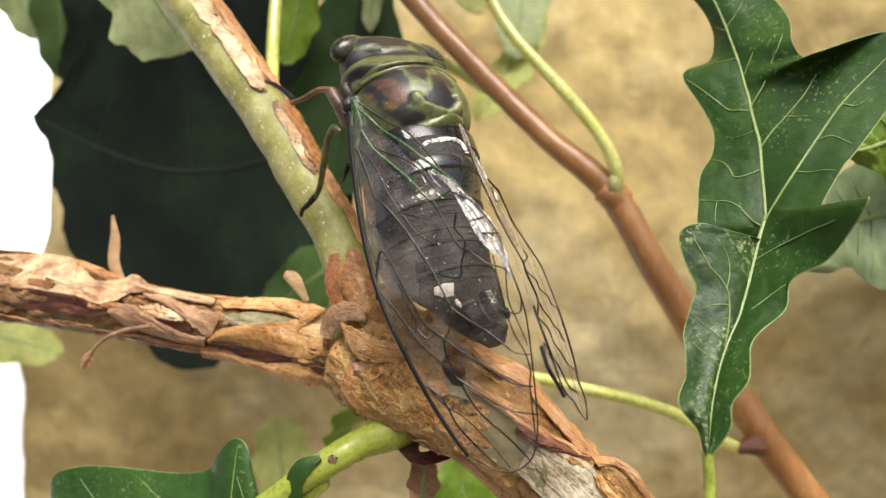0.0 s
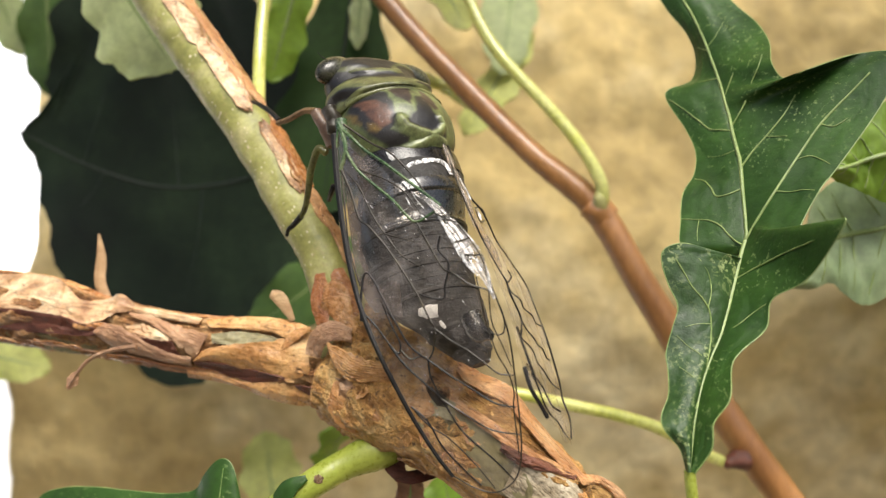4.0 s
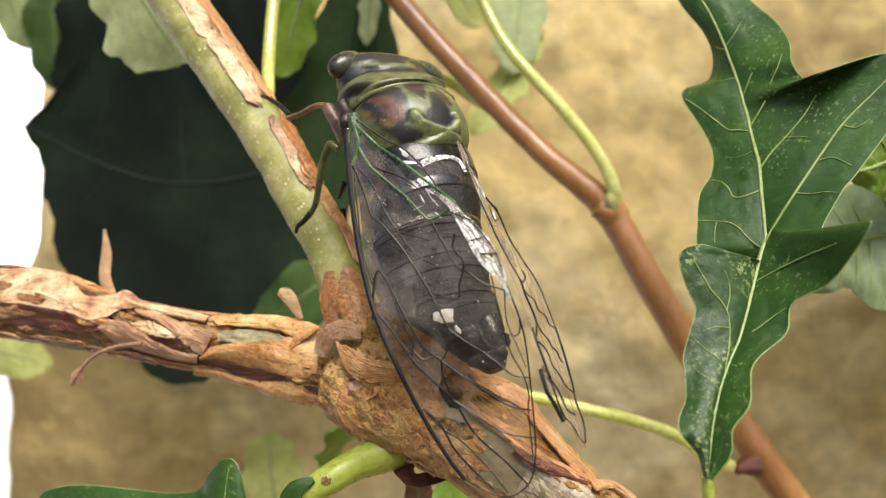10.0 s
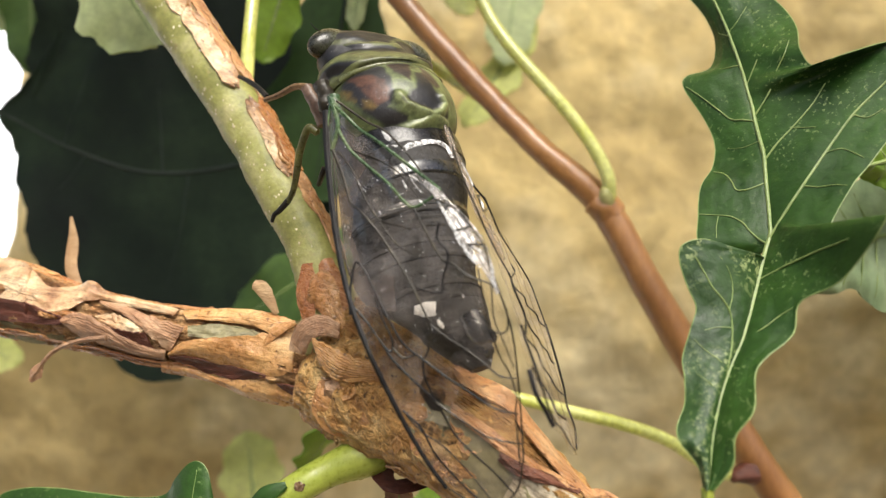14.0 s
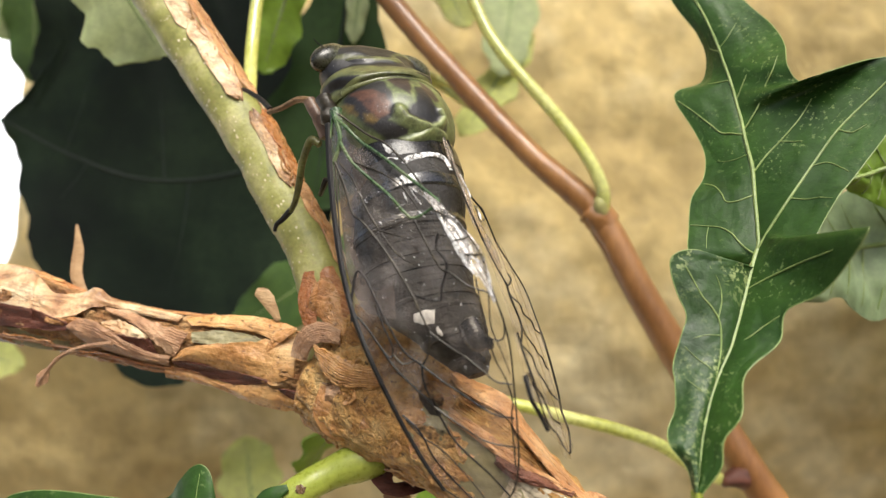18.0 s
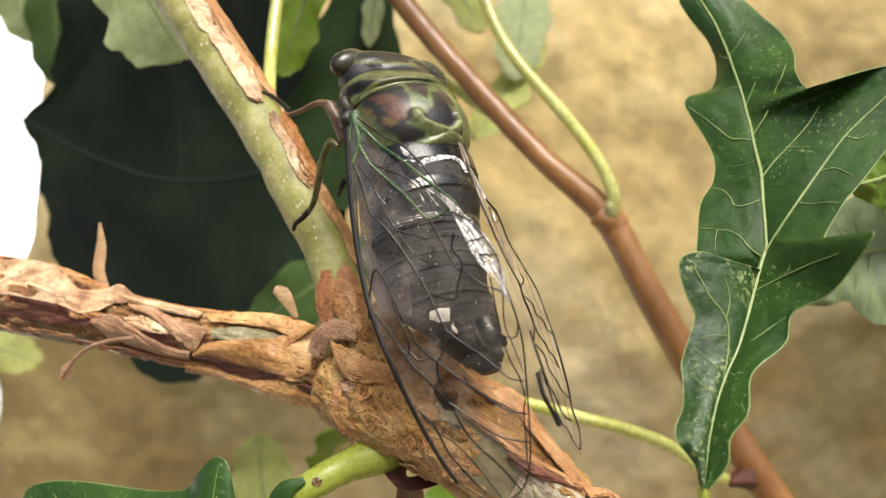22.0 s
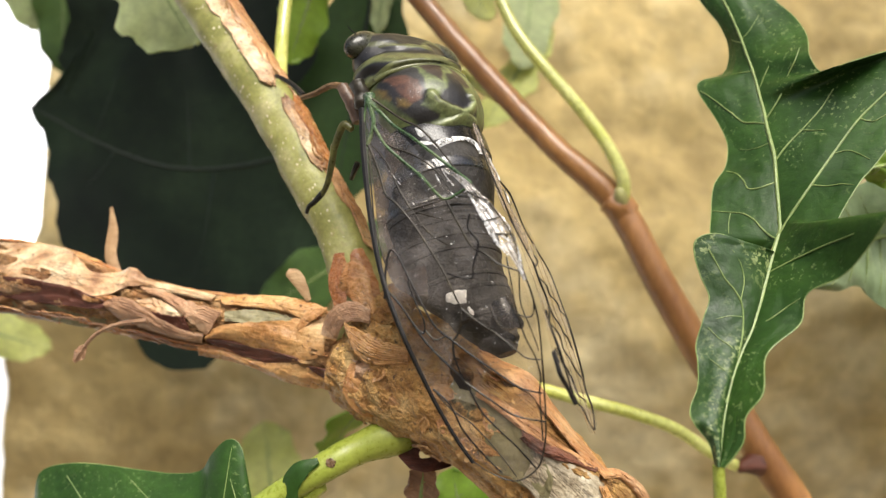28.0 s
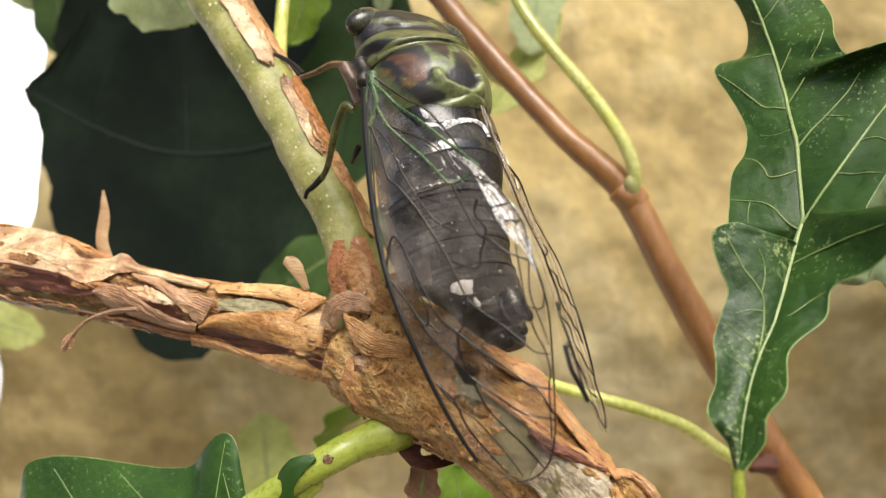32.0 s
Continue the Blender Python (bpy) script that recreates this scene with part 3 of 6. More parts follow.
# dark openings in the bark, with lifted lips
for k, (p, f0, f1, a0, a1) in enumerate(((LEFT, 0.9, 0.99, -26, -4),)):
    part("bark_crack", flake(p, f0, f1, a0, a1, 0.5, -0.25, 200 + k, lens=True, n=24), RED_INNER, branch, "dark red opening in the bark")
    part("bark_lip", flake(p, f0 - 0.02, f1 + 0.02, a1 - 3, a1 + 16, 0.46, 0.5, 210 + k, n=24), FLAKE, branch)
    part("bark_lip", flake(p, f0 - 0.01, f1 + 0.03, a0 - 24, a0 + 3, 0.44, 0.45, 220 + k, n=24), FLAKE, branch)


def patch(top, low, bulge, material, label, seed, n=30, m=16, thick=0.14, ridge=0.0):
    """A bark scale between two edge lines, bulging outwards, with torn edges."""
    a, b = [Vector(p) for p in top], [Vector(p) for p in low]
    rows = []
    for i in range(n + 1):
        f = i / n
        p, q = curve_at(a, f), curve_at(b, f)
        tear = 0.10 * noise.noise(Vector((f * 14, seed, 0)))
        row = []
        for j in range(m + 1):
            k = j / m
            d = bulge * math.sin(math.pi * k) + 0.16 * noise.noise(Vector((f * 7, k * 3, seed))) + 0.08 * noise.noise(Vector((f * 19, k * 6, seed))) + ridge * math.sin(k * 62 + 5 * noise.noise(Vector((f * 2.5, k * 3, seed + 9)))) * (0.5 + noise.noise(Vector((f * 4, k * 7, seed))))
            row.append(p.lerp(q, k + tear * (1 - 2 * k)) + Vector((0, -d, 0)))
        rows.append(row)
    return part("bark_scale", sheet(rows, thick), material, branch, label)


# the plate's cream colour also holds the light on the branch top
patch([(-49.9, 78.9, -0.2), (-38.6, 76.3, -0.8), (-36.7, 76.0, -1.7), (-34.6, 74.7, -3.1), (-32.2, 75.3, -3.0), (-30.8, 74.9, -2.5), (-29.0, 74.6, -3.6), (-25.9, 74.0, -4.2), (-22.1, 73.3, -4.9)],
      [(-48.1, 76.4, -3.3), (-37.7, 74.0, -4.5), (-36.0, 73.7, -4.7), (-34.4, 73.5, -5.3), (-32.3, 73.3, -5.1), (-30.8, 73.8, -4.3), (-29.2, 74.3, -4.2), (-26.3, 73.4, -4.8), (-22.4, 72.6, -5.4)], 0.25, CREAM, "pale plate of bark with top sunlight put into its colour", 1, 60)
patch([(-47.9, 76.2, -3.2), (-37.6, 73.8, -4.3), (-35.8, 73.5, -4.6), (-34.3, 73.3, -5.2), (-31.6, 73.0, -5.9)], [(-48.5, 77.1, -5.5), (-37.9, 74.4, -6.3), (-36.1, 74.1, -6.4), (-33.9, 73.6, -6.5), (-31.5, 73.1, -6.2)], -0.1, RED_INNER, "dark red inner bark", 2)
patch([(-34.8, 73.5, -5.2), (-33.6, 73.3, -5.4), (-32.3, 73.2, -5.2), (-30.9, 73.1, -5.4)], [(-34.9, 73.6, -5.7), (-33.6, 73.5, -5.9), (-32.2, 73.2, -5.8), (-30.9, 73.1, -5.8)], 0.15, FLAKE, "small torn scale", 3)
patch([(-48.8, 77.6, -5.6), (-37.6, 74.8, -6.5), (-36.7, 75.0, -7.0), (-33.3, 74.5, -7.5), (-30.8, 74.0, -7.7)], [(-49.4, 78.6, -6.9), (-38.2, 76.0, -8.1), (-36.5, 75.7, -8.4), (-33.6, 75.3, -8.5), (-31.1, 74.8, -8.5)], 0.0, GREEN_SKIN, "grey-green skin under the bark", 4)
patch([(-36.3, 74.4, -6.4), (-34.6, 73.9, -6.4), (-32.9, 73.7, -6.5), (-31.7, 73.9, -7.3)], [(-36.5, 74.8, -6.9), (-35.0, 74.7, -7.3), (-33.3, 74.4, -7.5), (-31.8, 74.1, -7.5)], -0.05, AMBER_BARK, "amber cleft in the bark", 5)
patch([(-32.6, 73.2, -5.8), (-31.0, 72.6, -5.3), (-28.7, 72.1, -6.0), (-27.1, 72.1, -7.1), (-25.1, 72.2, -8.0), (-22.8, 72.1, -8.5)], [(-32.5, 73.4, -6.3), (-31.3, 73.6, -7.4), (-29.7, 73.6, -8.0), (-27.7, 73.8, -8.7), (-25.6, 73.7, -9.3), (-23.1, 73.3, -9.6)], 0.5, GREY_FLAKE, "curled purple-brown bark strip", 6, 40, m=70, ridge=0.05)
patch([(-29.5, 72.8, -5.6), (-28.0, 72.7, -5.3), (-26.5, 72.3, -5.7), (-24.7, 71.9, -6.5)], [(-28.8, 72.6, -6.0), (-27.6, 72.4, -6.6), (-26.0, 72.1, -6.9), (-24.8, 71.9, -6.8)], 0.1, CREAM, "cream inner face of a curl", 7)
patch([(-28.0, 72.3, -6.5), (-26.1, 71.9, -6.8), (-24.6, 71.6, -6.9)], [(-27.1, 72.4, -7.6), (-25.7, 72.6, -8.4), (-23.9, 72.1, -8.5)], -0.1, RED_INNER, "dark red hollow", 8)
patch([(-29.6, 73.9, -4.3), (-27.3, 73.5, -4.6), (-24.2, 72.1, -5.5), (-21.1, 71.5, -6.3)], [(-28.8, 73.5, -4.6), (-25.9, 72.1, -5.8), (-23.9, 71.6, -7.3), (-22.4, 72.1, -8.6)], 0.3, GREY_FLAKE, "fan-shaped ridged strip of bark", 9, m=70, n=40, ridge=0.07)
patch([(-22.5, 72.1, -8.6), (-20.9, 71.2, -7.5), (-18.3, 70.7, -7.1), (-15.8, 70.3, -6.8), (-13.3, 70.3, -6.6), (-11.1, 70.6, -6.3)], [(-22.7, 72.5, -9.0), (-20.5, 71.7, -8.9), (-17.9, 71.4, -9.4), (-15.3, 70.7, -9.9), (-13.4, 70.2, -10.3), (-11.0, 68.9, -9.7)], 0.35, TAN_BARK, "smooth tan plate of bark", 10, 40)
patch([(-22.5, 72.0, -8.9), (-20.5, 71.5, -8.9), (-17.9, 71.3, -9.4), (-15.2, 70.5, -9.8), (-13.5, 70.0, -10.2)], [(-22.6, 72.2, -9.1), (-21.0, 72.5, -9.7), (-18.9, 72.2, -10.4), (-16.5, 71.6, -10.8), (-13.7, 70.3, -10.4)], -0.1, RED_INNER, "dark red split in the bark", 11)
patch([(-23.5, 73.2, -9.3), (-21.1, 72.8, -9.9), (-18.9, 72.4, -10.6), (-16.4, 71.7, -10.9), (-13.8, 70.6, -10.6), (-10.7, 69.8, -11.2)], [(-23.6, 73.5, -10.6), (-20.9, 73.1, -10.9), (-18.2, 72.7, -11.5), (-15.5, 71.9, -12.4), (-12.8, 71.2, -12.9), (-9.7, 70.3, -13.1)], 0.3, TAN_BARK, "smooth orange lower plate of bark", 12, 40)
patch([(-12.5, 69.7, -10.8), (-11.0, 69.1, -10.9), (-10.0, 69.2, -11.4), (-9.1, 69.2, -11.8)], [(-12.5, 69.9, -10.9), (-11.5, 69.9, -11.6), (-10.3, 69.5, -12.1), (-9.2, 69.2, -12.1)], -0.05, RED_INNER, "dark red split in the bark", 13)
patch([(-21.7, 73.1, -5.0), (-18.4, 72.6, -4.7), (-15.2, 71.9, -4.7), (-12.6, 71.2, -5.1), (-11.1, 70.7, -5.7)], [(-21.0, 72.1, -5.6), (-18.1, 71.7, -5.7), (-15.2, 71.1, -6.0), (-12.8, 70.2, -6.6), (-11.4, 70.6, -6.1)], 0.3, TAN_BARK, "long orange strip along the top", 14, 40, m=70, ridge=0.04)
patch([(-20.9, 71.8, -6.2), (-18.1, 71.6, -6.0), (-15.4, 71.1, -6.3), (-13.8, 70.6, -6.8)], [(-20.7, 71.5, -7.1), (-18.4, 71.0, -7.2), (-16.2, 70.7, -7.0), (-13.9, 70.4, -7.0)], 0.0, GREEN_SKIN, "green inner skin showing through the bark", 15)
patch([(-11.26, 68.50, -7.75), (-10.79, 67.80, -6.14), (-9.83, 67.20, -5.02), (-8.36, 66.80, -4.64), (-6.81, 66.40, -5.26)], [(-9.79, 67.60, -8.06), (-9.39, 66.90, -7.07), (-8.72, 66.40, -6.46), (-7.78, 66.10, -6.24), (-6.77, 66.00, -6.48)], 0.2, GREY_FLAKE, "purple-brown curl at the fork", 16, m=50, ridge=0.04)
patch([(-8.96, 66.00, -6.48), (-7.08, 65.20, -7.18), (-5.46, 64.60, -7.80), (-3.35, 64.40, -8.26)], [(-8.66, 66.00, -7.47), (-7.99, 65.40, -8.78), (-6.47, 65.00, -9.71), (-3.36, 64.60, -9.65)], 0.3, TAN_BARK, "ridged fan of fibres at the fork", 17, m=70, n=50, ridge=0.09)
patch([(-7.79, 66.20, -9.89), (-6.67, 66.00, -9.86), (-5.78, 66.00, -10.36)], [(-7.91, 66.40, -11.17), (-6.94, 66.20, -11.49), (-5.79, 66.20, -11.29)], 0.5, GREY_FLAKE, "small grey scale under the fan", 29, ridge=0.05)
patch([(-6.47, 66.50, -12.44), (-4.68, 66.00, -13.45), (-2.67, 65.50, -14.97)], [(-6.77, 67.00, -14.05), (-4.72, 66.50, -14.70), (-2.94, 66.00, -15.84)], 0.2, PINK_BARK, "curled edge of bark under the fork", 30, ridge=0.05)
patch([(-9.58, 69.00, -1.46), (-8.38, 68.60, -0.94), (-7.43, 68.40, -1.96), (-6.83, 67.60, -3.98), (-6.17, 67.00, -5.46)], [(-9.99, 69.00, -4.06), (-9.26, 68.60, -4.04), (-8.69, 68.20, -4.53), (-7.95, 67.60, -5.26), (-7.30, 67.20, -5.99)], 0.3, FLAKE, "orange plate of bark below the shoot", 33, 40, m=24, ridge=0.04)
part("bark_shoulder", tube(Path([(-7.3, 69.5, -8.0), (-5.3, 68.8, -5.6), (-3.5, 69.5, -3.8)], [2.6, 2.2, 1.1]), 40, 40, 0.5, 0.9, 24), BARK, branch, "rough bark below the shoot")
patch([(0.76, 62.75, -10.08), (3.06, 61.33, -11.70), (5.26, 60.15, -13.43), (7.25, 59.70, -15.45), (8.35, 59.48, -17.41)], [(-0.90, 62.51, -12.88), (1.44, 61.55, -15.00), (3.95, 60.90, -17.14), (6.62, 60.08, -18.49), (7.98, 60.12, -20.09)], 0.1, GREEN_SKIN, "grey-green skin bared along the stem", 21, 50, ridge=0.03)
patch([(7.00, 59.49, -15.44), (9.72, 59.70, -16.25), (12.06, 60.10, -17.50), (13.35, 59.79, -19.08), (15.50, 59.39, -21.64)], [(5.94, 60.04, -17.80), (7.72, 59.88, -19.57), (9.71, 59.63, -21.15), (11.48, 59.47, -22.57), (13.49, 59.41, -24.57)], 0.15, PALE_WOOD, "smooth grey cream wood bared of bark", 22, 60, ridge=0.03)
patch([(3.19, 64.00, -9.56), (5.10, 63.84, -10.50), (7.31, 62.15, -12.00), (9.41, 62.08, -13.87), (10.94, 61.45, -15.67)], [(2.53, 62.21, -10.80), (4.43, 61.16, -12.14), (6.41, 60.30, -13.65), (8.68, 60.22, -15.27), (10.30, 60.45, -16.10)], -0.15, AMBER_BARK, "crumbling amber hollow along the stem", 19, 60, m=40, ridge=0.12)
patch([(2.67, 65.65, -7.83), (4.48, 65.20, -9.05), (7.06, 64.10, -10.16), (8.68, 63.57, -12.23), (10.31, 63.28, -14.13), (11.91, 62.19, -16.05), (13.10, 62.01, -17.31)], [(2.37, 65.58, -8.91), (3.89, 62.96, -9.98), (6.52, 62.60, -11.24), (7.80, 61.18, -12.65), (9.36, 60.82, -14.36), (10.78, 60.54, -15.89), (12.32, 60.93, -17.10)], 0.35, PINK_BARK, "pinkish torn ridge of bark along the stem", 18, 80, m=30, ridge=0.06)
patch([(2.37, 61.71, -10.71), (4.85, 60.64, -12.08), (6.83, 60.00, -13.40), (8.89, 60.11, -14.88), (12.04, 61.17, -16.61)], [(2.22, 61.18, -11.45), (4.45, 60.19, -12.81), (6.47, 59.59, -14.16), (8.45, 59.55, -15.37), (11.58, 60.42, -16.77)], 0.3, PINK_BARK, "long bark ridge under the wing", 20, 70, m=24, ridge=0.06)
patch([(5.89, 59.62, -13.76), (7.44, 59.43, -14.53), (9.29, 59.81, -15.30), (12.16, 61.07, -16.77)], [(5.76, 59.68, -14.41), (7.19, 59.22, -15.46), (9.01, 59.45, -15.97), (11.77, 60.45, -17.01)], 0.3, RUST_BARK, "dark red lip of bark", 23, 50, m=24, ridge=0.05)
patch([(9.05, 59.68, -15.94), (10.71, 60.15, -16.52), (12.19, 60.74, -17.23)], [(9.05, 59.71, -16.40), (10.64, 59.79, -17.23), (12.00, 60.26, -17.73)], 0.1, AMBER_BARK, "frayed amber edge of bark", 24, 30, m=14, ridge=0.08)
patch([(12.97, 60.99, -17.76), (14.76, 62.90, -18.41), (15.90, 62.75, -19.60), (16.83, 61.82, -21.13)], [(12.64, 60.28, -18.28), (13.50, 60.04, -19.39), (14.68, 60.08, -20.40), (15.68, 60.09, -21.31)], -0.1, AMBER_BARK, "amber hollow in a lens of bark", 25, 40, m=30, ridge=0.1)
patch([(12.12, 60.84, -16.89), (14.23, 62.69, -17.40), (15.94, 62.51, -18.39), (17.30, 62.31, -20.21), (18.61, 62.30, -22.00)], [(12.51, 60.52, -17.53), (14.36, 62.64, -18.15), (15.53, 62.40, -18.97), (16.62, 62.24, -20.57), (17.31, 61.05, -21.78)], 0.3, PINK_BARK, "pale rim of a bark lens", 26, 50, m=20, ridge=0.05)
patch([(12.62, 60.18, -17.98), (13.33, 59.71, -19.10), (14.51, 59.75, -20.11), (15.60, 59.79, -21.20)], [(12.04, 59.98, -18.01), (12.73, 59.45, -19.46), (13.99, 59.44, -20.54), (15.08, 59.51, -21.55)], 0.25, TAN_BARK, "lower rim of a bark lens", 27, 40, m=16, ridge=0.05)
patch([(-4.58, 64.58, -12.08), (-2.10, 63.50, -13.80), (0.28, 62.70, -15.75), (3.13, 62.93, -18.42), (5.93, 62.35, -20.60)], [(-5.12, 65.32, -13.46), (-2.63, 64.57, -15.10), (0.05, 64.72, -17.34), (2.71, 64.30, -19.40), (5.08, 63.52, -21.37)], 0.2, TAN_BARK, "brown strip of bark along the underside", 28, 60, m=30, ridge=0.07)
part("bark_shoulder", tube(Path([(-5.8, 69.5, -9.9), (-2.9, 68.4, -7.9), (-0.0, 67.4, -8.0), (2.4, 66.6, -9.8)], [2.8, 2.4, 2.3, 1.9]), 40, 50, 0.45, 0.9, 31), BARK, branch, "rough bark under the wing")
# curled strips
for k, (pts, widths, facing, material) in enumerate((
        ([(-7.8, 66.5, -10.0), (-8.0, 66.2, -11.6), (-7.3, 66.4, -13.2), (-5.6, 66.0, -13.9)], [1.0, 1.9, 2.2, 1.2], (-0.2, -1, 0), FLAKE),
        ([(-13.7, 70.0, -7.5), (-12.5, 69.8, -6.2), (-11.0, 69.6, -5.5)], [0.4, 0.9, 0.3], (0, -1, 0.3), FLAKE),
        ([(-9.6, 68.5, -5.8), (-10.1, 69.0, -3.0), (-10.1, 69.8, -0.4)], [0.8, 1.9, 1.0], (-0.4, -1, 0), FLAKE),
        ([(-6.2, 67.4, -5.6), (-7.5, 68.4, -2.9), (-8.6, 69.8, -0.0)], [0.9, 2.1, 1.2], (0.2, -1, 0), FLAKE))):
    part("bark_strip", ribbon(pts, widths, facing, seed=k), material, branch, "curled dry strip of bark")
part("dry_scale", ribbon([(-34.4, 80.0, -3.2), (-35.4, 80.5, -1.4), (-35.4, 80.8, 1.2), (-35.7, 81.0, 3.7)], [0.9, 1.2, 1.0, 0.15], (0, -1, 0), seed=31), PAPER, branch, "upright papery bud scale")
part("dry_scale", ribbon([(-12.9, 71.0, -4.9), (-13.6, 71.0, -3.6), (-14.3, 71.2, -2.7), (-15.1, 71.4, -2.4)], [0.4, 1.0, 1.3, 0.7], (0, -1, 0), seed=32), PAPER, branch, "small papery scale")
part("dry_twig", wire([(-27.7, 71.0, -7.3), (-30.4, 71.5, -7.7), (-33.1, 72.5, -8.9), (-35.0, 73.0, -11.2)], 0.28, 0.16), GREY_FLAKE, branch, "thin grey dry twig")
part("dry_tuft", ribbon([(-34.2, 72.8, -10.0), (-34.7, 73.0, -10.8), (-35.3, 73.2, -11.6)], [0.4, 1.1, 0.3], (0, -1, 0), seed=34), GREY_FLAKE, branch)
for k in range(5):
    f, a = rng.uniform(0.06, 0.22), rng.uniform(-50, 20)
    p = MAIN.skin(f, radians(a), 0.2)
    q = Vector((rng.uniform(-1, 1), -0.5, rng.uniform(-1, 1))) * 0.9
    part("bark_splinter", wire([p - q * 0.6, p + Vector((0, -0.3, 0)), p + q * 0.6], 0.16, 0.06), GREY_FLAKE if k % 2 else FLAKE, branch)
# pale lenticels on the shoot
for k in range(150):
    f, a = rng.uniform(0.24, 0.98), radians(rng.uniform(-95, 8))
    pos, t, n, s, r = SHOOT.at(f)
    c = SHOOT.skin(f, a, 0.03)
    out = n * math.cos(a) + s * math.sin(a)
    side = t.cross(out)
    size = rng.uniform(0.05, 0.13)
    bm = bmesh.new()
    ring = [bm.verts.new(c + (t * math.cos(q) * 1.3 + side * math.sin(q)) * size) for q in (i * math.pi / 3 for i in range(6))]
    top = bm.verts.new(c + out * 0.04)
    for i in range(6):
        bm.faces.new((ring[i], ring[(i + 1) % 6], top))
    part("lenticel", bm, LENTICEL, branch)
# brown scale with a hole under the stem
bm = bmesh.new()
corner = [Vector(p) for p in ((-4.0, 68.5, -17.7), (-2.4, 68.0, -16.6), (0.9, 66.5, -17.2), (0.7, 67.0, -19.0), (-3.1, 69.0, -19.4))]
centre = Vector((-1.6, 67.0, -17.7))
ring_in = [bm.verts.new(centre + Vector((0.55 * math.cos(i * 0.524), 0, 0.5 * math.sin(i * 0.524) * (1 + 0.3 * math.cos(i))))) for i in range(12)]
rims = []
for q in (0.45, 1.0):
    ring = []
    for i in range(12):
        a = i * 0.524
        far = Vector((2.6 * math.cos(a), 0.5 * math.cos(a * 2), (1.35 + 0.2 * math.cos(3 * a)) * math.sin(a) - 0.35 * math.cos(a)))
        ring.append(bm.verts.new(centre + far * (0.35 + 0.65 * q) + Vector((0, 0.9 * (1 - q) - 0.4, 0))))
    rims.append(ring)
for a, b in ((ring_in, rims[0]), (rims[0], rims[1])):
    for i in range(12):
        bm.faces.new((a[i], a[(i + 1) % 12], b[(i + 1) % 12], b[i]))
bmesh.ops.solidify(bm, geom=bm.faces[:], thickness=0.2)
part("withered_scale", bm, RED_INNER, branch, "withered dark brown scale with a small hole")

# ---- brown stem and stalks behind ----
stem = thing("brown_stem", (43.0, 90.0, -27.4), "slender reddish-brown oak stem with a bud node", "stem")
BROWN = Path([(-9.5, 98.0, 39.6), (-2.6, 97.0, 31.0), (7.0, 95.0, 20.3), (13.7, 93.5, 13.4), (20.6, 92.5, 7.2), (26.1, 91.5, -2.5), (32.0, 91.0, -12.2), (38.3, 90.0, -22.2), (45.4, 90.0, -31.8), (55.1, 90.0, -44.3)], [1.42, 1.42, 1.42, 1.5, 1.75, 1.85, 1.95, 2.0, 2.05, 2.1])
part("stem", tube(BROWN, 24, 110, 0.1, 0.35, 2), STEM, stem)

part("bud", tube(Path([(21.0, 91.2, 7.1), (20.7, 90.6, 8.1), (20.6, 90.8, 9.2)], [0.9, 0.8, 0.35]), 12, 10), GREEN_BARK, stem, "small green bud at the node")
part("node_ring", tube(Path([(19.7, 92.4, 7.6), (21.0, 92.3, 6.7), (22.0, 92.2, 5.6)], [1.7, 1.92, 1.78]), 24, 12, 0.2, 0.8, 3), STEM, stem)
part("petiole", wire([(21.2, 91.4, 7.5), (20.9, 90.5, 9.9), (19.3, 90.3, 13.1), (17.1, 90.5, 16.3), (14.3, 90.7, 19.6), (11.4, 91.0, 22.8), (8.6, 91.6, 26.2), (6.4, 92.6, 30.1), (4.0, 94.0, 36.3)], 0.85, 0.72, 12, 40), STALK, stem, "bright yellow-green leaf stalk")
part("petiole", wire([(34.6, 88.6, -23.3), (30.7, 86.0, -21.3), (26.0, 84.0, -18.4), (20.9, 83.0, -16.6), (15.4, 82.5, -15.3), (10.0, 82.0, -14.0), (5.9, 82.0, -13.5)], 0.75, 0.65, 10, 40), STALK, stem, "thin yellow-green leaf stalk")
part("stub", tube(Path([(37.2, 89.0, -23.1), (35.8, 88.3, -23.2), (34.8, 88.0, -23.6)], [1.5, 1.0, 0.5]), 14, 10, 0.15, 0.8, 6), RED_INNER, stem, "dark stub at the lower node")

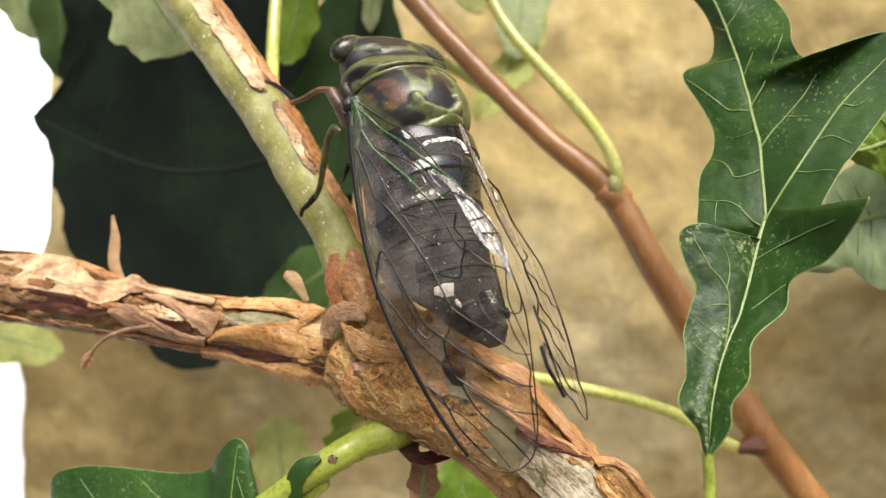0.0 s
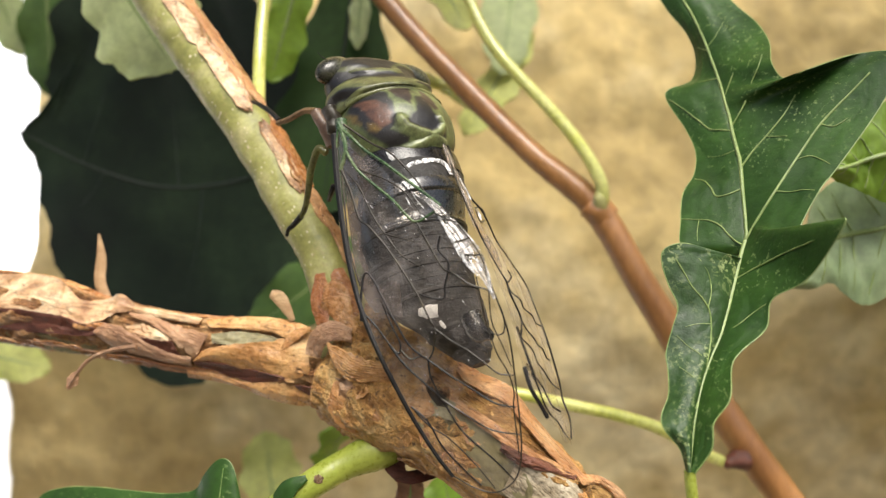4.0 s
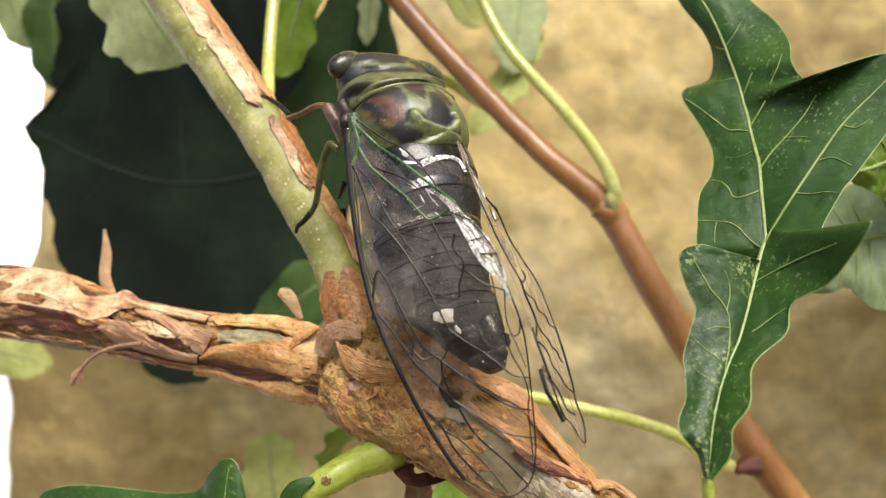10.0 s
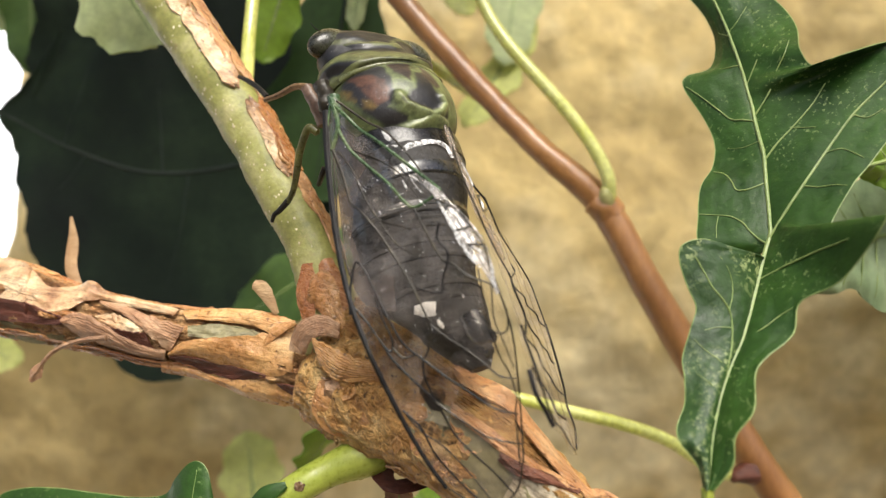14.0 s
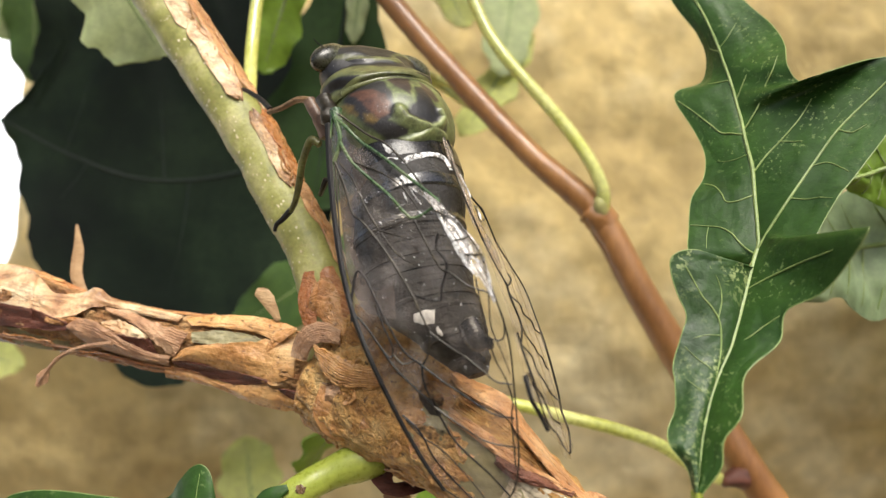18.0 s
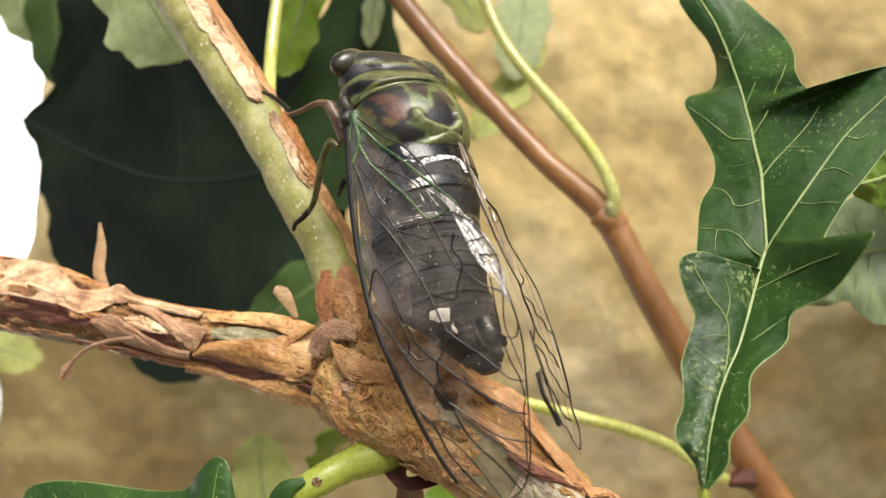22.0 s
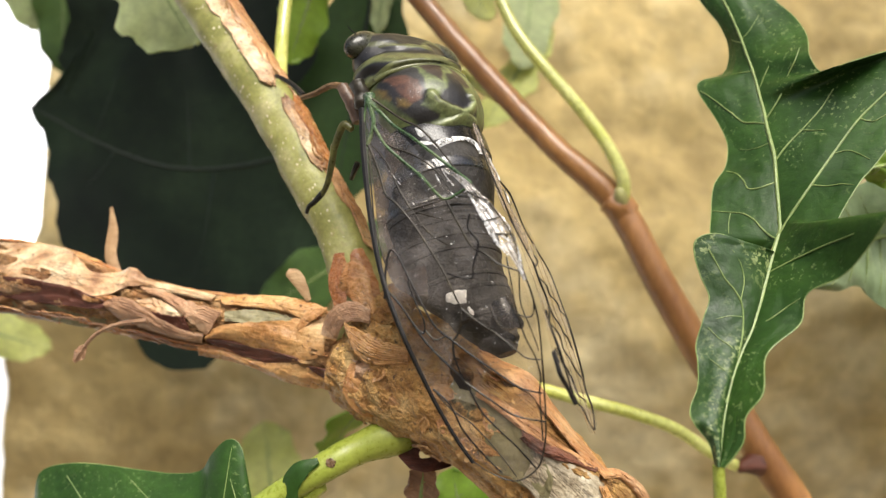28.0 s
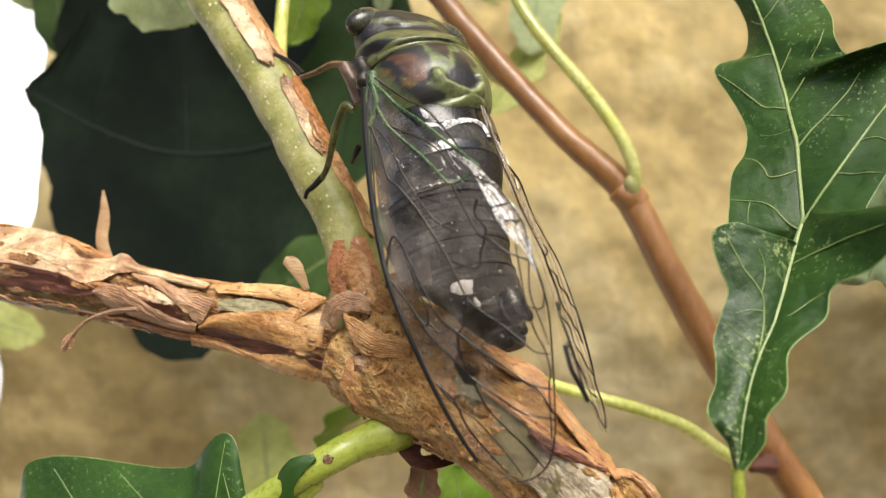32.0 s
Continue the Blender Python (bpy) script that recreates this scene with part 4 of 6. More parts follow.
# ---- big leaf ----
def leaf(name, rib, side0, side1, left, right, material, vein_material, label, cup=0.15, wave=0.0, waves=3.0, sweep=0.25, rib_r=0.45, veins=6, thick=0.25, group="", stalk=None, fine=True, seed=0, proud=(0, 0, 0)):
    """A lobed leaf: rib from base to tip, side vectors to its right at base and tip, half widths as (f, mm)."""
    ob = thing(name, rib[0], label, "leaf", group)
    pts = [Vector(p) for p in rib]
    s0, s1 = Vector(side0), Vector(side1)

    def where(f, c):
        """f along the rib, c across from -1 (left) to 1 (right)."""
        pos = curve_at(pts, f)
        t = (curve_at(pts, min(f + 0.02, 1)) - curve_at(pts, max(f - 0.02, 0))).normalized()
        s = s0.lerp(s1, f)
        s = (s - t * s.dot(t)).normalized()
        up = s.cross(t)
        w = profile(right if c > 0 else left, f)
        w *= 1 + 0.05 * noise.noise(Vector((f * 23 + seed, c * 0.5, seed))) * abs(c)
        k = abs(c)
        lift = cup * w * k ** 1.4 + wave * math.sin(waves * 6.28 * f + (1.7 if c > 0 else 0.0) + seed) * k * k + 0.015 * w * noise.noise(Vector((f * 7, c * 2, seed + 4.0)))
        return pos + s * (c * w) + up * lift + t * (sweep * w * k * min(1.0, 4 * (1 - f)))

    across = 14 if fine else 8
    along = 90 if fine else 40
    rows = [[where(i / along, j / across) for j in range(-across, across + 1)] for i in range(along + 1)]
    part("blade", sheet(rows, thick), material, ob)
    part("midrib", wire([where(k / 20, 0) + Vector(proud) for k in range(21)], rib_r, rib_r * 0.25, 8, 44), vein_material, ob)
    for sgn in (-1, 1):
        for k in range(veins):
            f = 0.1 + 0.78 * (k + (0.25 if sgn > 0 else 0)) / veins
            reach = 0.92
            line = [where(min(f + 0.05 * q * q, 1.0), sgn * q * reach) for q in (0, 0.25, 0.5, 0.75, 1.0)]
            part("side_vein", wire(line, rib_r * 0.42, rib_r * 0.12, 5, 12), vein_material, ob)
    if stalk:
        part("petiole", wire([rib[0], *stalk], rib_r * 1.25, rib_r * 1.5, 8), vein_material, ob)
    return ob


RIB = [(19.06, 54.00, -14.59), (19.51, 54.80, -12.73), (20.09, 55.60, -10.82), (20.84, 56.50, -8.87), (21.95, 57.50, -6.86), (23.04, 58.30, -5.19), (24.07, 59.30, -3.04), (25.06, 60.30, -0.82), (25.94, 61.20, 1.24), (26.66, 61.90, 2.66), (26.79, 62.30, 3.47), (26.95, 62.80, 4.35), (27.31, 64.20, 6.87), (27.67, 65.50, 9.24), (27.66, 66.20, 10.58), (27.68, 67.20, 12.26), (27.75, 68.00, 13.69), (27.71, 68.80, 15.15), (27.69, 69.80, 16.95), (27.56, 70.80, 18.79), (27.40, 71.50, 20.06), (27.29, 72.20, 21.35), (26.95, 73.50, 23.67), (26.50, 74.60, 25.71), (25.79, 75.80, 27.84), (25.03, 77.00, 30.02)]
RIGHT_EDGE = [(19.33, 53.60, -14.60), (20.31, 53.00, -12.72), (20.62, 53.40, -11.00), (21.79, 53.40, -9.27), (22.65, 55.20, -7.21), (23.53, 55.60, -6.13), (25.60, 56.00, -4.48), (26.34, 56.50, -2.26), (28.20, 54.50, -0.54), (29.29, 51.50, 3.49), (29.29, 55.00, 2.36), (29.14, 58.00, 2.80), (31.33, 59.00, 6.23), (33.03, 59.50, 8.08), (36.93, 60.00, 13.21), (39.06, 60.50, 17.34), (36.88, 63.00, 18.25), (32.08, 62.00, 16.69), (31.43, 65.00, 16.62), (30.77, 66.00, 18.27), (31.49, 68.00, 20.62), (31.36, 70.00, 22.91), (30.47, 72.00, 25.09), (29.36, 74.00, 27.46), (27.68, 75.50, 29.44), (25.21, 77.00, 30.20)]
LEFT_RIB = [(26.03, 61.40, 1.57), (26.30, 61.60, 2.04), (26.66, 61.90, 2.66), (26.95, 62.80, 4.35), (27.31, 64.20, 6.87), (27.47, 64.80, 8.01), (27.67, 65.50, 9.24), (27.68, 67.20, 12.26), (27.71, 68.80, 15.15), (27.69, 69.80, 16.95), (27.56, 70.80, 18.79), (27.29, 72.20, 21.35), (26.95, 73.50, 23.67), (26.50, 74.60, 25.71), (25.79, 75.80, 27.84), (25.03, 77.00, 30.02)]
LEFT_EDGE = [(25.97, 62.60, 0.66), (24.58, 63.40, 0.47), (22.01, 64.00, 1.73), (22.33, 65.50, 4.05), (23.05, 67.00, 6.67), (24.42, 68.00, 8.56), (24.93, 69.00, 10.77), (24.52, 70.50, 13.13), (23.41, 72.50, 16.24), (23.73, 73.00, 17.45), (25.99, 73.00, 18.39), (26.79, 74.00, 21.04), (26.25, 75.00, 23.59), (24.87, 76.50, 26.37), (23.96, 77.30, 28.68), (24.92, 77.00, 30.08)]
LOBE_RIB = [(19.06, 54.00, -14.59), (19.51, 54.80, -12.73), (19.70, 55.10, -11.97), (20.09, 55.60, -10.82), (20.84, 56.50, -8.87), (21.95, 57.50, -6.86), (23.04, 58.30, -5.19), (23.55, 58.80, -4.13), (24.07, 59.30, -3.04), (24.54, 59.80, -1.94), (25.06, 60.30, -0.82), (25.32, 60.60, -0.14), (25.63, 60.90, 0.46), (25.81, 61.00, 0.82)]
LOBE_EDGE = [(18.82, 54.00, -14.59), (18.54, 54.50, -13.16), (17.51, 55.00, -11.74), (17.59, 55.80, -10.86), (18.36, 56.60, -9.52), (18.51, 57.20, -7.68), (18.57, 57.80, -6.46), (19.26, 58.30, -4.53), (19.83, 58.80, -2.93), (19.18, 59.00, -1.25), (18.71, 59.20, 0.53), (19.00, 59.40, 1.61), (20.73, 59.60, 2.06), (23.53, 60.00, 1.26)]
big_leaf = thing("oak_leaf", RIB[0], "dark green lobed oak leaf with pale veins and specks", "leaf")


def half_blade(rib, edge, bulge, seed):
    """A half of a leaf between its rib and its lobed edge; it swells between the two and its rim waves."""
    a, b = [Vector(p) for p in rib], [Vector(p) for p in edge]

    def at(f, k):
        p = curve_at(a, f).lerp(curve_at(b, f), k)
        swell = bulge * math.sin(math.pi * k ** 0.6) + 0.13 * noise.noise(Vector((f * 9, k * 2.6, seed))) * min(1, 4 * k) + 0.05 * noise.noise(Vector((f * 26, k * 6, seed))) * min(1, 4 * k)
        return p + Vector((-0.25, -0.95, 0.1)) * swell
    return at


def half_leaf(name, at, veins, material, label, n=150, m=30):
    part(name, sheet([[at(i / n, j / m) for j in range(m + 1)] for i in range(n + 1)], 0.1), material, big_leaf, label)
    part("rim", wire([at(i / 120, 1.0) + Vector((0, -0.03, 0)) for i in range(121)], 0.055, 0.05, 5, 300), VEIN, big_leaf, "pale thin leaf edge")
    for r, line in veins:
        part("side_vein", wire([at(f, k) + Vector((-0.07, -0.08, 0)) for f, k in line], r * 0.8, r * 0.45, 6, 30), VEIN, big_leaf)


half_leaf("blade_half", half_blade(RIB, RIGHT_EDGE, 0.25, 3.0), ((0.15, [(0.343, 0.00), (0.443, 0.25), (0.473, 0.43), (0.530, 0.57), (0.557, 0.60), (0.573, 0.67), (0.583, 0.73), (0.597, 0.82)]), (0.11, [(0.510, 0.00), (0.543, 0.12), (0.567, 0.22), (0.590, 0.32), (0.617, 0.43)]), (0.09, [(0.613, 0.00), (0.660, 0.18), (0.723, 0.52), (0.753, 0.75), (0.780, 0.87)]), (0.07, [(0.693, 0.00), (0.737, 0.23), (0.780, 0.48)]), (0.07, [(0.477, 0.47), (0.477, 0.65), (0.480, 0.80), (0.480, 0.95)]), (0.07, [(0.527, 0.58), (0.530, 0.68), (0.527, 0.80), (0.523, 0.92)]), (0.07, [(0.560, 0.60), (0.553, 0.72), (0.557, 0.80)]), (0.06, [(0.567, 0.20), (0.560, 0.30), (0.557, 0.37)]), (0.07, [(0.200, 0.03), (0.227, 0.40), (0.250, 0.62), (0.270, 0.92)]), (0.09, [(0.280, 0.02), (0.307, 0.30), (0.333, 0.55), (0.343, 0.77), (0.387, 1.00)]), (0.06, [(0.840, 0.00), (0.853, 0.23), (0.870, 0.52)])), LEAF, "broad half of the blade with pointed lobes")
half_leaf("blade_half", half_blade(LEFT_RIB, LEFT_EDGE, 0.12, 5.0), ((0.10, [(0.267, 0.00), (0.253, 0.25), (0.253, 0.43), (0.277, 0.52), (0.307, 0.70), (0.317, 0.93)]), (0.10, [(0.470, 0.00), (0.470, 0.23), (0.470, 0.45), (0.487, 0.60), (0.513, 0.78), (0.540, 0.95)]), (0.10, [(0.053, 0.00), (0.123, 0.18), (0.157, 0.28), (0.180, 0.37), (0.197, 0.53), (0.203, 0.75), (0.207, 0.97)]), (0.07, [(0.637, 0.05), (0.633, 0.35), (0.637, 0.73)]), (0.07, [(0.727, 0.07), (0.740, 0.43), (0.750, 0.67)]), (0.05, [(0.430, 0.03), (0.407, 0.40), (0.393, 0.72)]), (0.05, [(0.200, 0.70), (0.177, 0.72), (0.147, 0.73)])), LEAF, "narrow half of the blade")
half_leaf("folded_lobe", half_blade(LOBE_RIB, LOBE_EDGE, 0.7, 8.0), ((0.11, [(0.250, 0.05), (0.310, 0.00), (0.387, 0.07), (0.477, 0.20), (0.587, 0.35), (0.650, 0.50), (0.693, 0.62), (0.743, 0.70), (0.803, 0.80)]), (0.06, [(0.377, 0.05), (0.417, 0.35), (0.457, 0.58), (0.510, 0.87)]), (0.06, [(0.533, 0.28), (0.540, 0.52), (0.533, 0.75)]), (0.06, [(0.310, 0.00), (0.347, 0.38), (0.383, 0.72)]), (0.06, [(0.613, 0.40), (0.693, 0.33), (0.767, 0.38), (0.847, 0.53)])), LEAF_SPECK, "folded lobe with a speckled face")
part("midrib", wire([Vector(p) + Vector((-0.04, -0.12, 0)) for p in RIB], 0.24, 0.1, 8, 120), VEIN, big_leaf)
part("petiole", wire([RIB[0], (19.3, 54.2, -16.7), (20.4, 56.0, -21.2), (31.4, 75.0, -35.2), (47.2, 90.0, -44.4)], 0.42, 0.5, 10), STALK_GREEN, big_leaf)
low_leaf = thing("oak_leaf", (-16.6, 69.0, -25.2), "dark green oak leaf with an upright lobe and pale specks", "leaf")
top_edge = [Vector(p) for p in ((-40.0, 76.5, -25.6), (-39.4, 76.0, -23.0), (-36.9, 75.5, -22.0), (-33.4, 74.6, -21.7), (-29.3, 73.6, -21.8), (-25.3, 72.6, -21.8), (-22.5, 71.8, -21.2), (-21.3, 71.0, -19.5), (-20.1, 70.6, -18.1), (-19.1, 70.4, -17.8), (-18.3, 70.2, -18.5), (-17.7, 69.8, -20.4), (-17.1, 69.4, -22.6), (-16.7, 69.2, -24.1))]
low_edge = [Vector(p) for p in ((-39.6, 76.0, -26.5), (-37.7, 74.5, -28.6), (-35.0, 73.5, -30.4), (-32.0, 72.6, -30.7), (-28.0, 71.6, -30.6), (-24.2, 70.8, -30.4), (-21.8, 70.0, -29.7), (-20.5, 69.6, -29.0), (-19.4, 69.2, -28.6), (-18.4, 69.0, -28.2), (-17.6, 68.8, -27.8), (-17.2, 68.8, -27.3), (-16.9, 68.8, -26.6), (-16.6, 69.0, -25.5))]


def on_low(f, k):
    return curve_at(top_edge, f).lerp(curve_at(low_edge, f), k) + Vector((0, 0.35 * math.sin(5 * f + 3 * k) - 0.5 * math.sin(math.pi * k), 0))


part("blade", sheet([[on_low(i / 90, j / 16) for j in range(17)] for i in range(91)], 0.25), LEAF, low_leaf)
part("midrib", wire([on_low(1 - 0.97 * k / 8, 0.62) + Vector((0, -0.15, 0)) for k in range(9)], 0.4, 0.15, 8, 40), VEIN, low_leaf)
for f0, f1, k1 in ((0.62, 0.68, 0.06), (0.78, 0.68, 0.3), (0.42, 0.3, 0.1), (0.25, 0.16, 0.12), (0.5, 0.48, 0.2)):
    part("side_vein", wire([on_low(lerp(f0, f1, q), lerp(0.62, k1, q)) + Vector((0, -0.13, 0)) for q in (0, 0.3, 0.6, 1)], 0.06, 0.03, 6, 14), VEIN, low_leaf)
part("rim", wire([on_low(k / 50, 0.0) for k in range(51)], 0.06, 0.06, 5, 150), VEIN, low_leaf, "pale thin leaf edge")
part("petiole", wire([on_low(0.985, 0.6), (-14.4, 67.5, -23.4), (-12.4, 66.6, -22.1), (-10.6, 66.4, -20.3)], 0.6, 0.9, 8), STALK_GREEN, low_leaf)
leaf("oak_leaf", [(-12.3, 113.0, 18.9), (-22.9, 115.0, 14.9), (-33.9, 117.0, 12.5), (-44.0, 118.0, 12.6), (-54.2, 119.0, 15.9), (-61.9, 120.0, 19.6), (-65.5, 120.0, 21.5)], (0, 0.1, 1), (0, 0.1, 1), [(0.000, 0.3), (0.110, 15.1), (0.150, 18.9), (0.220, 24.3), (0.300, 26.4), (0.340, 30.8), (0.420, 29.5), (0.480, 23.4), (0.540, 21.4), (0.600, 16.5), (0.650, 14.2), (0.660, 11.1), (0.720, 8.4), (0.790, 4.5), (0.870, 2.2), (1.000, 0.1)], [(0.000, 0.3), (0.080, 29.9), (0.290, 32.0), (0.730, 28.0), (0.820, 21.5), (0.830, 9.7), (0.840, 5.8), (0.860, 15.1), (0.930, 3.6), (0.990, 1.6), (1.000, 0.1)], LEAF_DARK, VEIN_DARK, "large oak leaf by the wall, its shade painted blackish green", cup=0.04, wave=0.8, sweep=0.1, rib_r=0.5, veins=3, seed=8,
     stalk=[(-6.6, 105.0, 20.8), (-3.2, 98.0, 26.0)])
SOFT = "oak leaves behind"
OVAL = [(0, 0.3), (0.12, 0.55), (0.25, 0.8), (0.4, 0.72), (0.55, 1.0), (0.68, 0.8), (0.82, 0.75), (0.93, 0.4), (1, 0.05)]


def back_leaf(base, tip, width, side, material, label, vein=VEIN, bend=(0, 0, 0), seed=0, stalk=None, cup=0.1):
    b, t = Vector(base), Vector(tip)
    mid = (b + t) / 2 + Vector(bend)
    prof = [(f, w * width) for f, w in OVAL]
    return leaf("oak_leaf", [b, b.lerp(mid, 0.5) + Vector(bend) * 0.25, mid, mid.lerp(t, 0.5) + Vector(bend) * 0.25, t], side, side, prof, prof, material, vein, label, cup=cup, wave=0.4, veins=4, fine=False, group=SOFT, seed=seed, stalk=stalk, rib_r=0.4)


def edged_leaf(top, low, material, label, seed, stalk, middle=0.5):
    """A leaf between an upper and a lower outline, its rib between them."""
    a, b = [Vector(p) for p in top], [Vector(p) for p in low]
    ob = thing("oak_leaf", a[-1], label, "leaf", SOFT)

    def at(f, k):
        return curve_at(a, f).lerp(curve_at(b, f), k) + Vector((0, 0.9 * noise.noise(Vector((f * 4, k * 2, seed))) + 0.35 * noise.noise(Vector((f * 12, k * 5, seed))) - 0.8 * math.sin(math.pi * k), 0))
    part("blade", sheet([[at(i / 60, j / 20) for j in range(21)] for i in range(61)], 0.2), material, ob)
    part("midrib", wire([at(0.02 + 0.96 * k / 10, middle) + Vector((0, -0.15, 0)) for k in range(11)], 0.14, 0.32, 8, 40), VEIN, ob)
    for k in range(5):
        for way in (0.08, 0.92):
            f = 0.18 + 0.16 * k
            part("side_vein", wire([at(lerp(f, f - 0.1, q), lerp(middle, way, q)) + Vector((0, -0.13, 0)) for q in (0, 0.35, 0.7, 1)], 0.12, 0.06, 6, 14), VEIN, ob)
    part("petiole", wire([at(1, middle), *stalk], 0.35, 0.5, 8), VEIN, ob)
    return ob


edged_leaf([(37.41, 77.00, -1.63), (38.97, 77.00, 3.31), (40.66, 78.00, 6.88), (43.26, 79.00, 8.93), (48.04, 80.00, 10.25), (55.42, 82.00, 9.40)], [(36.92, 76.00, -2.18), (39.04, 76.00, -2.30), (41.33, 76.00, -1.78), (43.45, 77.00, -3.20), (45.36, 78.00, -4.12), (48.63, 79.00, -3.46), (56.04, 82.00, 1.36)], LEAF_SHEEN, "grey-green oak leaf with its sheen painted pale", 11, [(62.0, 86.0, -5.1), (64.8, 88.0, -23.8), (55.4, 90.0, -44.7)], 0.45)
edged_leaf([(38.24, 71.00, 9.31), (39.95, 71.00, 11.62), (42.42, 72.00, 14.23), (46.03, 73.00, 16.63), (51.26, 75.00, 16.52)], [(38.35, 71.00, 8.89), (41.06, 72.00, 7.71), (43.83, 73.00, 6.82), (47.22, 74.00, 6.25), (52.23, 76.00, 9.86)], LEAF_BRIGHT, "fresh green oak leaf behind the dark one", 12, [(62.6, 82.0, 3.7), (64.8, 88.0, -23.8), (55.4, 90.0, -44.7)])
back_leaf((-39.1, 88.0, 37.5), (-30.7, 90.0, 23.8), 7.0, (0.9, 0.1, 0.4), LEAF_PALE, "pale grey-green underside of an oak leaf", seed=13)
back_leaf((-66.2, 128.0, 58.4), (-65.9, 130.0, 29.4), 5.2, (1, 0.2, 0), LEAF_PLAIN, "mid green oak leaf near the wall", seed=14)
back_leaf((-40.0, 121.0, 62.0), (-56.50, 123.00, 21.05), 12.0, (1, 0.15, 0.3), LEAF_DARK, "oak leaf above, its shade painted blackish", vein=VEIN_DARK, seed=31)
back_leaf((-77.0, 128.0, 53.4), (-70.4, 130.0, 36.6), 4.0, (1, 0.2, 0), LEAF_PALE, "pale oak leaf at the wall's end", seed=15)
back_leaf((-16.6, 98.0, 40.1), (-21.4, 100.0, 24.7), 3.4, (1, 0.3, 0.3), LEAF_BRIGHT, "yellow-green oak leaf lit through", seed=16)
back_leaf((-10.92, 108.00, 41.70), (-15.95, 109.00, 7.56), 8.5, (1, 0.2, 0.2), LEAF_DEEP, "oak leaf with its shade painted deep green", vein=VEIN_DARK, seed=17)
back_leaf((-9.4, 108.0, 44.0), (-10.4, 106.0, 30.8), 1.6, (1, 0.2, 0), LEAF_PALE, "narrow pale oak leaf", seed=18)
back_leaf((-6.0, 100.0, 3.9), (-25.8, 106.0, -9.2), 5.0, (0.3, 0.1, 1), LEAF_PLAIN, "green oak leaf behind the fork", seed=19)
back_leaf((15.9, 133.0, 60.5), (11.9, 122.0, 31.1), 5.0, (1, 0.1, 0.1), LEAF_PALE, "pale blurred oak leaf against the wall", seed=20)
back_leaf((17.0, 131.0, 41.3), (5.8, 119.0, 20.6), 4.6, (0.8, 0.1, 0.6), LEAF_DULL, "small green oak leaf against the wall", seed=21)
back_leaf((-1.4, 118.0, 51.1), (5.3, 108.0, 34.1), 3.6, (1, 0.1, -0.4), LEAF_DULL, "green oak leaf above the stem", seed=22)
back_leaf((-6.3, 90.0, -13.9), (-14.0, 94.0, -25.0), 3.6, (0.7, 0.1, 0.7), LEAF_BRIGHT, "bright green oak leaf under the fork", seed=23)
back_leaf((-26.3, 130.0, -48.6), (-30.0, 134.0, -29.9), 5.6, (1, 0.1, 0), LEAF_DULL, "rounded pale leaf low against the wall", seed=24)
back_leaf((4.2, 84.0, -35.4), (1.4, 86.0, -24.0), 4.0, (1, 0.1, 0.2), LEAF_BRIGHT, "bright green oak leaf below the stem", seed=25)
back_leaf((-85.0, 122.0, -10.9), (-63.9, 126.0, -17.4), 4.2, (-0.2, 0.1, 1), LEAF_DULL, "light green oak leaf by the wall's end", seed=26)
back_leaf((-2.1, 70.0, -25.8), (-1.7, 70.0, -19.3), 1.6, (1, 0.1, 0), GREY_FLAKE, "shrivelled grey-green leaf under the stem", seed=27)
# unseen leaves added overhead to cast shade on the lower and right wall
shade_leaf_rng = random.Random(12)
for k in range(66):
    x = -115 + 230 * (k % 11) / 10 + shade_leaf_rng.uniform(-6, 6) + (11 if k % 22 > 10 else 0)
    z = (79, 94, 86, 101, 114, 128)[k // 11] + shade_leaf_rng.uniform(-3, 3)
    y = 70 + shade_leaf_rng.uniform(-4, 6)
    turn = shade_leaf_rng.uniform(-0.5, 0.5)
    # gap left so that sun reaches the middle of the wall
    if 10 <= k < 22 and -2 < x < 62 or k >= 22 and x < 74:
        continue
    b = Vector((x - 15 * turn, y - 13, z - 4))
    back_leaf(b, Vector((x + 15 * turn, y + 15, z + 6)), 11.0, (1, 0.1, turn * 0.3), LEAF_PLAIN, "unseen oak leaf added above the cicada to shade the wall", seed=40 + k, stalk=[b + Vector((0, -2, 14)), Vector((x * 0.9, 70, 140))])
# more unseen leaves, added at the right to block light from the wall
for k in range(24):
    x, z, y = 92 + 13 * (k % 3) + shade_leaf_rng.uniform(-3, 3), -42 + 14 * (k // 3) + shade_leaf_rng.uniform(-4, 4), 108 + 9 * (k % 3) + shade_leaf_rng.uniform(-5, 5)
    b = Vector((x + 6, y, z + 6))
    back_leaf(b, Vector((x - 6 + shade_leaf_rng.uniform(-2, 2), y - 4, z - 13)), 8.0, (0.75, 0.4, 0.5), LEAF_PLAIN, "unseen oak leaf added beside the wall to shade it", seed=120 + k, stalk=[b + Vector((6, 2, 3)), Vector((128, 118, z + 12))])
# added upright twig, out of view, for the side shading leaves
side_shade_twig = thing("unseen_twig", (128, 118, -60), "unseen upright oak twig added to carry shading leaves beside the wall", "twig")
part("twig", wire([(126, 118, -75), (129, 117, -30), (127, 118, 30), (129, 119, 90)], 1.8, 1.2, 12, 40), STEM, side_shade_twig)
# unseen twig added to hold the overhead shading leaves
shade_twig = thing("unseen_twig", (0, 70, 140), "unseen brown oak twig added above to carry the shading leaves", "twig")
part("twig", wire([(-120, 70, 138), (-60, 70, 141), (0, 70, 140), (60, 70, 141), (120, 70, 139)], 1.8, 1.4, 12, 40), STEM, shade_twig)
